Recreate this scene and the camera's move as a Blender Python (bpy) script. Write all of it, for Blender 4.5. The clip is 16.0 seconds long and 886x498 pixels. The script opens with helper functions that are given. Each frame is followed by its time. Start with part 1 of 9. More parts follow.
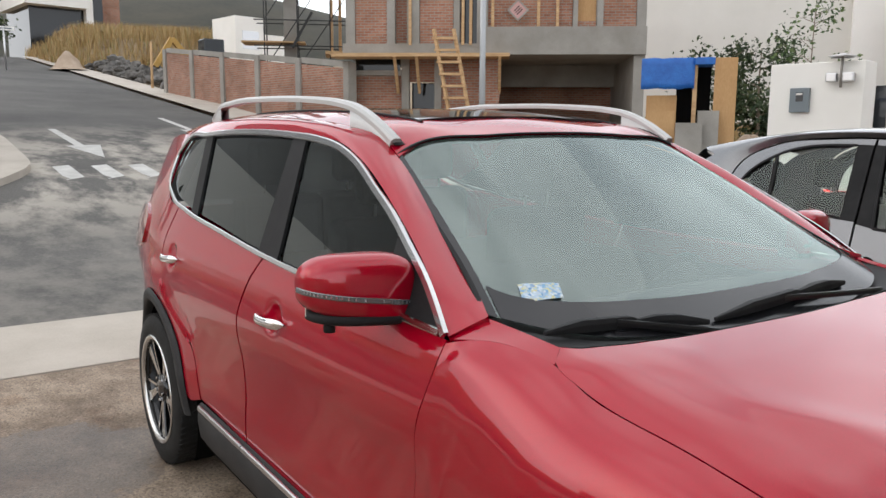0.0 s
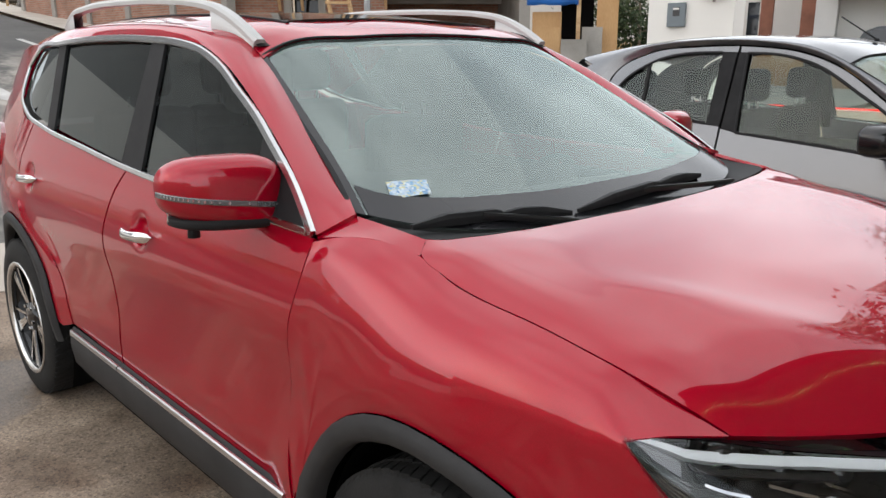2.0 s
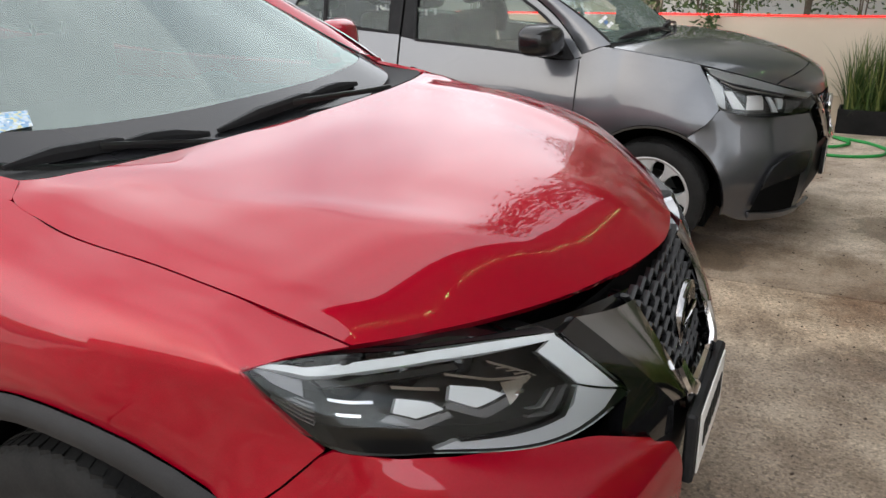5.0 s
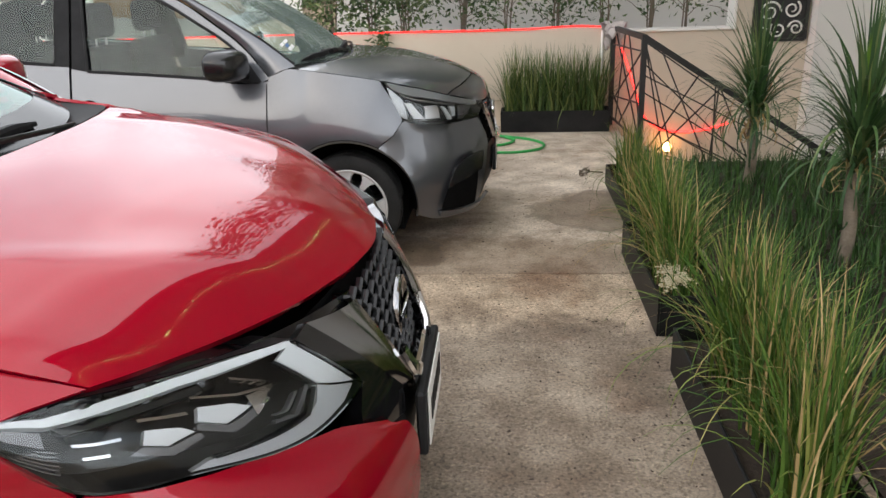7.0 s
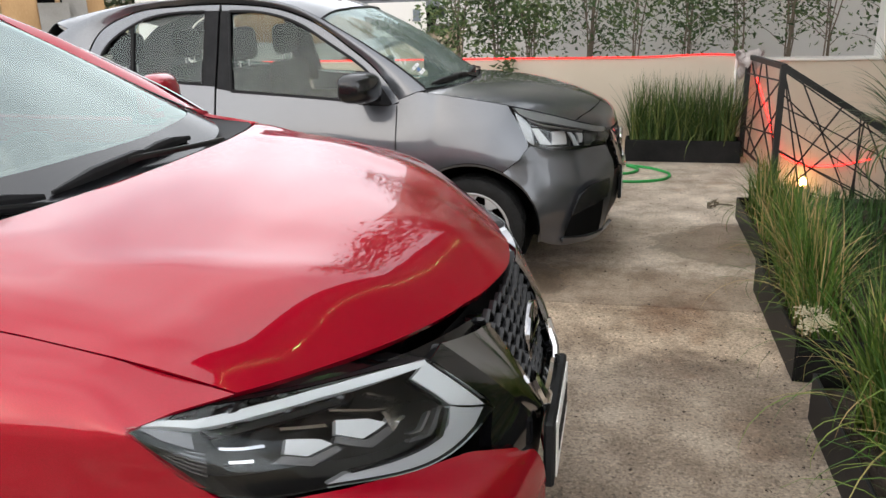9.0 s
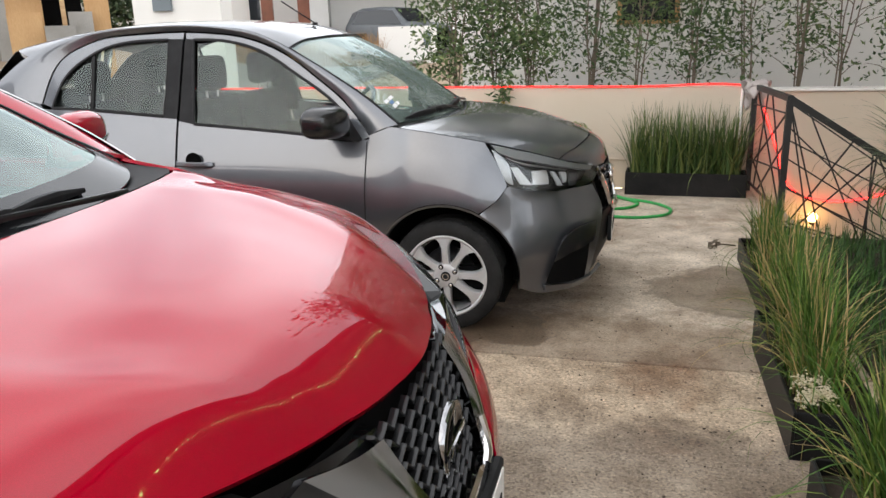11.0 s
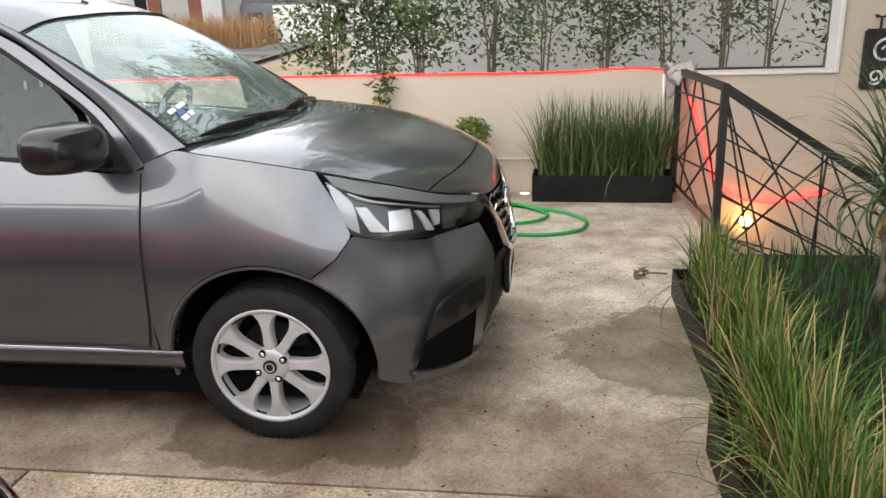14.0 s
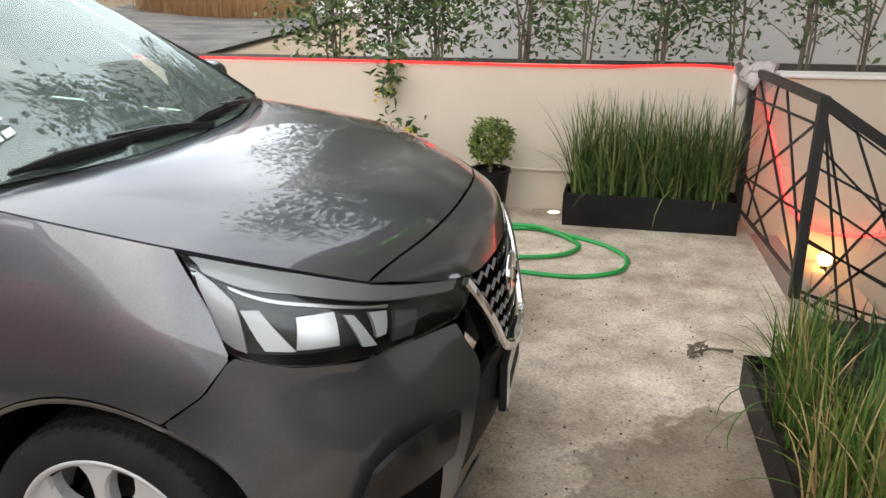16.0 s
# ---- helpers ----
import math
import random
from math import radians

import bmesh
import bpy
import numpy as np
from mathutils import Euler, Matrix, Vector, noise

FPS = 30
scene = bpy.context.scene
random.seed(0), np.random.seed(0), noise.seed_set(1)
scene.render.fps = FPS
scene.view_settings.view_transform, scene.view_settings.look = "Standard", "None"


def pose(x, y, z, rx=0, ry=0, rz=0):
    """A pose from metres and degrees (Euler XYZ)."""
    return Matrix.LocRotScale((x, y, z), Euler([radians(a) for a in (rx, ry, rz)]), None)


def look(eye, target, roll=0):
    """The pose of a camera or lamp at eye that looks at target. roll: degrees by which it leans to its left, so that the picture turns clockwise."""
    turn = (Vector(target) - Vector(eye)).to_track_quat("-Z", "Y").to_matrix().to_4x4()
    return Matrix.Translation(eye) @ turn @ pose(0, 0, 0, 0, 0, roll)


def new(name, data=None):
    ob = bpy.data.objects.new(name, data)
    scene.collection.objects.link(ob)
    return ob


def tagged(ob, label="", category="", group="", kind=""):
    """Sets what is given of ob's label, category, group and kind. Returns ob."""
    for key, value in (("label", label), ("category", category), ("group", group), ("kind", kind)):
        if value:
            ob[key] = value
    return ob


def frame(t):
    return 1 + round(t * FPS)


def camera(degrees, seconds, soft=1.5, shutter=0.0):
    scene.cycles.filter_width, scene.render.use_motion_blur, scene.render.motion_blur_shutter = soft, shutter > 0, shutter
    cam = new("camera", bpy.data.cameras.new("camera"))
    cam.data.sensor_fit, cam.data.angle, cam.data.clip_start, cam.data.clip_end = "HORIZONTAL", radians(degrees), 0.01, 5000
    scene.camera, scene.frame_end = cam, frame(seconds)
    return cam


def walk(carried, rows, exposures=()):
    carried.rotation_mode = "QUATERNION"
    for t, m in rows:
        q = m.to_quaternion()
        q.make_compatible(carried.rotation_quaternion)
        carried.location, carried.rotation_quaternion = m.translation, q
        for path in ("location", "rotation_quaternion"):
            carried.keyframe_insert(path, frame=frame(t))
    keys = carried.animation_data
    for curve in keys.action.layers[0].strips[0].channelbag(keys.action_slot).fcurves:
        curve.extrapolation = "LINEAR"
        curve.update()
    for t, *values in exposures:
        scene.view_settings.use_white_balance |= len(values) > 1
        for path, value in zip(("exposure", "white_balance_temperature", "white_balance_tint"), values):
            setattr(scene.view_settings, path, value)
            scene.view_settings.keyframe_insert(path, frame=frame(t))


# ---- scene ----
cam = camera(59.5, 16.0)
PATH = [
    (0, (1.007, -1.82, 1.589), (-0.618, -0.694, 1.286), 0.3),
    (0.5, (1.026, -1.799, 1.581), (-0.562, -0.623, 1.27), -0.0),
    (1, (1.041, -1.786, 1.572), (-0.487, -0.547, 1.209), -0.2),
    (1.5, (1.044, -1.778, 1.546), (-0.424, -0.489, 1.117), -0.0),
    (2, (1.055, -1.778, 1.53), (-0.372, -0.467, 1.035), -0.2),
    (2.5, (1.072, -1.773, 1.508), (-0.293, -0.429, 0.934), -0.6),
    (3, (1.08, -1.764, 1.483), (-0.197, -0.379, 0.813), -1.1),
    (3.5, (1.107, -1.765, 1.483), (-0.063, -0.318, 0.752), -1.6),
    (4, (1.128, -1.739, 1.484), (0.083, -0.21, 0.73), -1.7),
    (4.5, (1.145, -1.665, 1.493), (0.163, -0.087, 0.754), -1.8),
    (5, (1.168, -1.595, 1.503), (0.304, 0.068, 0.804), -1.4),
    (5.2, (1.165, -1.605, 1.513), (0.428, 0.125, 0.832), -0.8),
    (7.3, (1.181, -1.71, 1.529), (1.029, 0.168, 0.859), -2.1),
    (7.5, (1.171, -1.71, 1.528), (0.991, 0.169, 0.866), -1.9),
    (8, (1.155, -1.7, 1.512), (0.877, 0.177, 0.88), -1.8),
    (8.5, (1.132, -1.703, 1.52), (0.756, 0.163, 0.908), -1.6),
    (8.7, (1.121, -1.702, 1.52), (0.71, 0.158, 0.911), -1.7),
    (10.8, (1.23, -1.388, 1.541), (0.74, 0.469, 0.986), -1.9),
    (11, (1.261, -1.313, 1.545), (0.781, 0.549, 0.994), -1.6),
    (11.5, (1.271, -1.154, 1.519), (0.824, 0.714, 0.962), -1.9),
    (12, (1.223, -0.966, 1.536), (0.872, 0.924, 0.983), -2.2),
    (12.5, (1.255, -0.734, 1.51), (0.961, 1.161, 0.945), -2.0),
    (13, (1.347, -0.451, 1.522), (1.052, 1.439, 0.936), -1.3),
    (13.5, (1.323, -0.212, 1.495), (1.006, 1.669, 0.895), -1.7),
    (14, (1.299, 0.016, 1.511), (1.022, 1.902, 0.905), -2.0),
    (14.5, (1.38, 0.298, 1.505), (1.12, 2.183, 0.889), -1.2),
    (15, (1.398, 0.576, 1.496), (1.08, 2.445, 0.861), -0.9),
    (15.5, (1.333, 0.848, 1.51), (0.981, 2.705, 0.855), -1.1),
    (16, (1.325, 1.156, 1.496), (0.957, 3.007, 0.835), -0.1),
]
EXPOSURES = [(0, -0.08), (1.5, -0.03), (3, 0.15), (5, 0.26), (7.3, 0.35), (8.7, 0.38), (10.8, 0.42), (12.5, 0.58), (14, 0.66), (16, 0.6)]
walk(cam, [(t, look(eye, target, roll)) for t, eye, target, roll in PATH], EXPOSURES)

# ---------------------------------------------------------------- world and light
world = bpy.data.worlds.new("overcast_sky")
scene.world = world
world.use_nodes = True
wn, wl = world.node_tree.nodes, world.node_tree.links
wn.clear()
w_out = wn.new("ShaderNodeOutputWorld")
w_bg = wn.new("ShaderNodeBackground")
w_sky = wn.new("ShaderNodeTexSky")
w_sky.sky_type, w_sky.sun_disc = "NISHITA", False
w_sky.sun_elevation, w_sky.sun_rotation = radians(28), radians(200)
w_sky.air_density, w_sky.dust_density, w_sky.ozone_density = 1.0, 4.0, 1.5
w_co = wn.new("ShaderNodeTexCoord")
w_no = wn.new("ShaderNodeTexNoise")
w_no.inputs["Scale"].default_value, w_no.inputs["Detail"].default_value = 2.2, 5.0
w_ramp = wn.new("ShaderNodeValToRGB")
w_ramp.color_ramp.elements[0].position, w_ramp.color_ramp.elements[0].color = 0.34, (7.8, 8.3, 9.2, 1)
w_ramp.color_ramp.elements[1].position, w_ramp.color_ramp.elements[1].color = 0.66, (18.8, 19.2, 19.8, 1)
w_mix = wn.new("ShaderNodeMixRGB")
w_mix.inputs[0].default_value = 0.82
wl.new(w_co.outputs["Generated"], w_no.inputs["Vector"])
wl.new(w_no.outputs["Fac"], w_ramp.inputs["Fac"])
wl.new(w_sky.outputs["Color"], w_mix.inputs[1])
wl.new(w_ramp.outputs["Color"], w_mix.inputs[2])
# the cloud cover is thinner and brighter low in the sky
w_sep, w_low, w_mul = wn.new("ShaderNodeSeparateXYZ"), wn.new("ShaderNodeMapRange"), wn.new("ShaderNodeVectorMath")
w_low.interpolation_type = "SMOOTHSTEP"
w_low.inputs["From Min"].default_value, w_low.inputs["From Max"].default_value = 0.0, 0.85
w_low.inputs["To Min"].default_value, w_low.inputs["To Max"].default_value = 1.45, 0.98
w_mul.operation = "SCALE"
wl.new(w_co.outputs["Generated"], w_sep.inputs[0])
wl.new(w_sep.outputs["Z"], w_low.inputs["Value"])
wl.new(w_mix.outputs["Color"], w_mul.inputs[0])
wl.new(w_low.outputs[0], w_mul.inputs["Scale"])
wl.new(w_mul.outputs["Vector"], w_bg.inputs["Color"])
wl.new(w_bg.outputs["Background"], w_out.inputs["Surface"])
w_bg.inputs["Strength"].default_value = 0.1
sun_data = bpy.data.lights.new("sun", "SUN")
sun_data.energy, sun_data.angle, sun_data.color = 0.55, radians(110), (1.0, 0.93, 0.84)
sun = new("sun", sun_data)
sun.matrix_world = look((0, 0, 30), (10, 6, 0))

# ---------------------------------------------------------------- materials
def nodes_of(name):
    m = bpy.data.materials.new(name)
    m.use_nodes = True
    n, l = m.node_tree.nodes, m.node_tree.links
    return m, n, l, n["Principled BSDF"]


def ramp_node(n, stops):
    r = n.new("ShaderNodeValToRGB")
    e = r.color_ramp.elements
    while len(e) < len(stops):
        e.new(0.5)
    for i, (p, c) in enumerate(stops):
        e[i].position, e[i].color = p, (*c, 1)
    return r


def noise_node(n, l, scale, detail=4.0, rough=0.55, stretch=None, space="Object"):
    co = n.new("ShaderNodeTexCoord")
    t = n.new("ShaderNodeTexNoise")
    t.inputs["Scale"].default_value, t.inputs["Detail"].default_value, t.inputs["Roughness"].default_value = scale, detail, rough
    if stretch:
        mp = n.new("ShaderNodeMapping")
        mp.inputs["Scale"].default_value = stretch
        l.new(co.outputs[space], mp.inputs["Vector"])
        l.new(mp.outputs["Vector"], t.inputs["Vector"])
    else:
        l.new(co.outputs[space], t.inputs["Vector"])
    return t


def surface(name, c1, c2, rough=0.7, scale=3.0, fine=60.0, bump=0.25, metal=0.0, rough2=None, bump_dist=0.003, spec=0.5,
            stretch=None, fine_mix=0.35, vary=0.0):
    """A painted, cast or natural surface: two colours mixed by broad and fine noise, with fine relief."""
    m, n, l, b = nodes_of(name)
    big, small = noise_node(n, l, scale, 5, 0.6, stretch), noise_node(n, l, fine, 4, 0.65, stretch)
    mx = n.new("ShaderNodeMath")
    mx.operation = "MULTIPLY_ADD"
    mx.inputs[1].default_value = fine_mix
    l.new(small.outputs["Fac"], mx.inputs[0])
    sc = n.new("ShaderNodeMath")
    sc.operation = "MULTIPLY"
    sc.inputs[1].default_value = 1 - fine_mix
    l.new(big.outputs["Fac"], sc.inputs[0])
    l.new(sc.outputs[0], mx.inputs[2])
    r = ramp_node(n, [(0.36, c1), (0.64, c2)])
    l.new(mx.outputs[0], r.inputs["Fac"])
    last = r.outputs["Color"]
    if vary:
        oi, hsv, mr = n.new("ShaderNodeObjectInfo"), n.new("ShaderNodeHueSaturation"), n.new("ShaderNodeMapRange")
        mr.inputs["To Min"].default_value, mr.inputs["To Max"].default_value = 1 - vary, 1 + vary
        l.new(oi.outputs["Random"], mr.inputs["Value"])
        l.new(mr.outputs[0], hsv.inputs["Value"])
        l.new(last, hsv.inputs["Color"])
        last = hsv.outputs["Color"]
    l.new(last, b.inputs["Base Color"])
    b.inputs["Metallic"].default_value = metal
    b.inputs["Specular IOR Level"].default_value = spec
    rr = n.new("ShaderNodeMapRange")
    rr.inputs["To Min"].default_value, rr.inputs["To Max"].default_value = rough, rough if rough2 is None else rough2
    l.new(big.outputs["Fac"], rr.inputs["Value"])
    l.new(rr.outputs[0], b.inputs["Roughness"])
    if bump:
        bp = n.new("ShaderNodeBump")
        bp.inputs["Strength"].default_value, bp.inputs["Distance"].default_value = bump, bump_dist
        l.new(small.outputs["Fac"], bp.inputs["Height"])
        l.new(bp.outputs["Normal"], b.inputs["Normal"])
    return m


def car_paint(name, c, flake, metal, rough, dirt=0.0, coat=1.5):
    """Two-layer paint: a flaked base under clear coat, with a faint film of dust."""
    m, n, l, b = nodes_of(name)
    fl = noise_node(n, l, 900, 2, 0.5)
    r = ramp_node(n, [(0.35, c), (0.7, flake)])
    l.new(fl.outputs["Fac"], r.inputs["Fac"])
    dust = noise_node(n, l, 5, 6, 0.65)
    dr = ramp_node(n, [(0.45, (0, 0, 0)), (0.8, (1, 1, 1))])
    l.new(dust.outputs["Fac"], dr.inputs["Fac"])
    mx, ml = n.new("ShaderNodeMixRGB"), n.new("ShaderNodeMath")
    ml.operation = "MULTIPLY"
    ml.inputs[1].default_value = dirt
    l.new(dr.outputs["Color"], ml.inputs[0])
    l.new(ml.outputs[0], mx.inputs[0])
    l.new(r.outputs["Color"], mx.inputs[1])
    mx.inputs[2].default_value = (0.30, 0.27, 0.24, 1)
    l.new(mx.outputs["Color"], b.inputs["Base Color"])
    b.inputs["Metallic"].default_value, b.inputs["Roughness"].default_value = metal, rough
    b.inputs["Coat Weight"].default_value, b.inputs["Coat Roughness"].default_value = 1.0, 0.025
    b.inputs["Coat IOR"].default_value = coat
    b.inputs["Specular IOR Level"].default_value = 0.0
    return m


def glass_mat(name, tint, alpha, rough=0.0, film=0.0, dust=(0.70, 0.78, 0.765), gloss=(0.95, 1.0, 0.99)):
    """Tinted sheet glass: clear film mixed with a mirror-like surface."""
    m, n, l, b = nodes_of(name)
    n.remove(b)
    out = n["Material Output"]
    tr, gl, mix, fr = n.new("ShaderNodeBsdfTransparent"), n.new("ShaderNodeBsdfGlossy"), n.new("ShaderNodeMixShader"), n.new("ShaderNodeFresnel")
    tr.inputs["Color"].default_value = (*tint, 1)
    gl.inputs["Roughness"].default_value = rough
    gl.inputs["Color"].default_value = (*gloss, 1)
    fr.inputs["IOR"].default_value = alpha
    l.new(fr.outputs[0], mix.inputs[0])
    l.new(tr.outputs[0], mix.inputs[1])
    l.new(gl.outputs[0], mix.inputs[2])
    last = mix.outputs[0]
    # pale diffuse veil; its colour carries the milky sheen of sky on the glass
    if film:
        df, m2, no = n.new("ShaderNodeBsdfDiffuse"), n.new("ShaderNodeMixShader"), noise_node(n, l, 6, 5, 0.6)
        df.inputs["Color"].default_value = (*dust, 1)
        fr2 = n.new("ShaderNodeMapRange")
        fr2.inputs["To Min"].default_value, fr2.inputs["To Max"].default_value = film * 0.9, film * 1.1
        l.new(no.outputs["Fac"], fr2.inputs["Value"])
        l.new(fr2.outputs[0], m2.inputs[0])
        l.new(last, m2.inputs[1])
        l.new(df.outputs[0], m2.inputs[2])
        last = m2.outputs[0]
    l.new(last, out.inputs["Surface"])
    return m


def plain(name, c, rough=0.5, metal=0.0, spec=0.5, coat=0.0):
    m, n, l, b = nodes_of(name)
    b.inputs["Base Color"].default_value = (*c, 1)
    b.inputs["Roughness"].default_value, b.inputs["Metallic"].default_value = rough, metal
    b.inputs["Specular IOR Level"].default_value, b.inputs["Coat Weight"].default_value = spec, coat
    return m


def glow(name, c, power):
    m, n, l, b = nodes_of(name)
    b.inputs["Base Color"].default_value = (*c, 1)
    b.inputs["Emission Color"].default_value, b.inputs["Emission Strength"].default_value = (*c, 1), power
    return m


def leafy(name, stops, rough=0.5, spec=0.3):
    """Leaves and blades: colour by island, a little light through the blade."""
    m, n, l, b = nodes_of(name)
    g = n.new("ShaderNodeNewGeometry")
    r = ramp_node(n, stops)
    l.new(g.outputs["Random Per Island"], r.inputs["Fac"])
    l.new(r.outputs["Color"], b.inputs["Base Color"])
    b.inputs["Roughness"].default_value, b.inputs["Specular IOR Level"].default_value = rough, spec
    return m


RED = car_paint("red_paint", (0.315, 0.0, 0.011), (0.43, 0.0, 0.018), 0.35, 0.36, 0.0, 1.61)
GREY = car_paint("grey_paint", (0.092, 0.096, 0.107), (0.174, 0.182, 0.200), 0.80, 0.34, 0.04, 1.67)
BLACK = surface("black_plastic", (0.012, 0.012, 0.013), (0.022, 0.022, 0.023), 0.55, 8, 300, 0.3, bump_dist=0.0005, spec=0.15)
TRIM = surface("grey_black_cladding", (0.025, 0.025, 0.026), (0.041, 0.041, 0.042), 0.6, 8, 400, 0.4, bump_dist=0.0006, spec=0.2)
GLOSS = plain("gloss_black", (0.006, 0.006, 0.007), 0.06, coat=0.5)
DARK = plain("underbody_black", (0.005, 0.005, 0.005), 0.95, spec=0.05)
CHROME = plain("chrome", (0.83, 0.83, 0.84), 0.07, 1.0)
RAILM = surface("rail_silver", (0.46, 0.46, 0.455), (0.52, 0.52, 0.515), 0.38, 6, 200, 0.05, 0.25)
SATIN = plain("satin_silver", (0.62, 0.62, 0.63), 0.30, 1.0)
ALU = surface("wheel_silver", (0.54, 0.54, 0.545), (0.61, 0.61, 0.615), 0.36, 12, 200, 0.05, 0.35)
MACH = surface("machined_rim", (0.66, 0.65, 0.63), (0.74, 0.73, 0.71), 0.26, 12, 200, 0.05, 0.95)
RUBBER = surface("tyre_rubber", (0.012, 0.012, 0.0122), (0.026, 0.026, 0.0255), 0.75, 9, 150, 0.3, spec=0.2)
# windscreen veils are tinted teal to paint in some of the sky's sheen
GLASS = glass_mat("windscreen_glass", (0.80, 0.90, 0.88), 2.5, film=0.17, dust=(0.54, 0.67, 0.65), gloss=(0.88, 1.0, 0.97))
GLASSR = glass_mat("wide_windscreen_glass", (0.78, 0.88, 0.85), 2.4, film=0.07, dust=(0.56, 0.68, 0.66), gloss=(0.86, 0.98, 0.95))
TINT = glass_mat("privacy_glass", (0.07, 0.075, 0.08), 1.45)
SIDEGL = glass_mat("side_glass", (0.78, 0.86, 0.82), 1.55, gloss=(0.92, 1.0, 0.97))
SIDEDK = glass_mat("dark_side_glass", (0.42, 0.48, 0.46), 1.70)
DKCHROME = plain("dark_chrome", (0.34, 0.34, 0.35), 0.10, 1.0)
BRIGHT = plain("bright_trim", (0.58, 0.58, 0.585), 0.16, 1.0)
LENS = glass_mat("lamp_lens", (0.95, 0.96, 0.96), 1.55)
SEAT = surface("seat_cloth", (0.02, 0.02, 0.022), (0.04, 0.04, 0.043), 0.9, 20, 400, 0.3, spec=0.1)
DASH = surface("dashboard", (0.05, 0.05, 0.052), (0.075, 0.075, 0.078), 0.7, 10, 300, 0.3, bump_dist=0.0006)
LINING = surface("headlining", (0.42, 0.40, 0.37), (0.5, 0.48, 0.45), 0.9, 5, 100, 0.1)
LAMPGREY = plain("lamp_grey", (0.20, 0.20, 0.21), 0.25, 0.6)
LAMPIN = plain("lamp_black", (0.010, 0.010, 0.011), 0.32)
LAMPSILVER = plain("lamp_silver", (0.42, 0.43, 0.44), 0.32, 0.5)
LIGHTG = plain("light_guide", (0.66, 0.67, 0.69), 0.35)
WHITE_LAMP = plain("lamp_white", (0.86, 0.87, 0.88), 0.35)
REDLENS = plain("tail_lens", (0.28, 0.01, 0.012), 0.08, coat=0.6)


def drive_concrete(name, c1, c2, patches, strip, coarse=0.52):
    """Old broom-finished concrete: cloudy tone, sandy grain with pale and dark pebbles, brown dirt, damp and other dark
    patches with a rim.
    """
    m, n, l, b = nodes_of(name)
    big, mid, fine = noise_node(n, l, 0.8, 6, 0.62), noise_node(n, l, 3.2, 6, 0.65), noise_node(n, l, 85, 3, 0.75)
    base = ramp_node(n, [(0.30, c1), (0.70, c2)])
    l.new(big.outputs["Fac"], base.inputs["Fac"])
    dirt = ramp_node(n, [(0.36, (0.30, 0.23, 0.165)), (0.60, (1, 1, 1))])
    l.new(mid.outputs["Fac"], dirt.inputs["Fac"])
    grain = ramp_node(n, [(0.30, (0.30, 0.29, 0.27)), (0.46, (0.92, 0.92, 0.92)), (0.56, (1.05, 1.04, 1.02)), (0.70, (1.75, 1.70, 1.62))])
    l.new(fine.outputs["Fac"], grain.inputs["Fac"])
    last = base.outputs["Color"]
    for src, k in ((dirt, 0.5), (grain, coarse)):
        mx = n.new("ShaderNodeMixRGB")
        mx.blend_type = "MULTIPLY"
        mx.inputs[0].default_value = k
        l.new(last, mx.inputs[1])
        l.new(src.outputs["Color"], mx.inputs[2])
        last = mx.outputs["Color"]
    # single pebbles, dark and pale, bare in the worn surface
    peb, sepc = n.new("ShaderNodeTexVoronoi"), n.new("ShaderNodeSeparateColor")
    peb.inputs["Scale"].default_value = 95
    pco = n.new("ShaderNodeTexCoord")
    l.new(pco.outputs["Object"], peb.inputs["Vector"])
    l.new(peb.outputs["Color"], sepc.inputs[0])
    stone = ramp_node(n, [(0.0, (0.42, 0.41, 0.40)), (0.14, (0.60, 0.58, 0.56)), (0.20, (1, 1, 1)), (0.86, (1.02, 1.01, 1.0)), (0.92, (1.35, 1.32, 1.28))])
    l.new(sepc.outputs[0], stone.inputs["Fac"])
    # reddish soil stains
    sn = noise_node(n, l, 1.7, 6, 0.6)
    stain = ramp_node(n, [(0.30, (0.66, 0.50, 0.40)), (0.44, (1, 1, 1))])
    l.new(sn.outputs["Fac"], stain.inputs["Fac"])
    # strip along the joint in another tone, its edge broken by noise
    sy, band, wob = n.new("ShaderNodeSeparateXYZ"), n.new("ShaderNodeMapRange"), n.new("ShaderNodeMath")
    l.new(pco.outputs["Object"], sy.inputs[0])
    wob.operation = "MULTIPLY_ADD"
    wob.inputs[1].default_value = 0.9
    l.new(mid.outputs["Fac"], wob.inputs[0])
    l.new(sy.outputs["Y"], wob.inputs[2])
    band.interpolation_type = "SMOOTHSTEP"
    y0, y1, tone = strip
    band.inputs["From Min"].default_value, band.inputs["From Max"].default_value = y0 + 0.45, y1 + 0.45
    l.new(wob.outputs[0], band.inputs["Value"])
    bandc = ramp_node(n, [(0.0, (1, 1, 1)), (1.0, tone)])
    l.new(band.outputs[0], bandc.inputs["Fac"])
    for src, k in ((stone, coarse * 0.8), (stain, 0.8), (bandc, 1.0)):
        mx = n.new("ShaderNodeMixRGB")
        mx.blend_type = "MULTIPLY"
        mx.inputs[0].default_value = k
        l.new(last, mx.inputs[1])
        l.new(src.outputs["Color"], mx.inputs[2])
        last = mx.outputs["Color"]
    co = n.new("ShaderNodeTexCoord")
    patch_mask = None
    for (px, py), (sx, sy), rot in patches:
        mp, ln = n.new("ShaderNodeMapping"), n.new("ShaderNodeVectorMath")
        mp.vector_type = "TEXTURE"
        mp.inputs["Location"].default_value, mp.inputs["Rotation"].default_value, mp.inputs["Scale"].default_value = (px, py, 0), (0, 0, radians(rot)), (sx, sy, 1000)
        l.new(co.outputs["Object"], mp.inputs["Vector"])
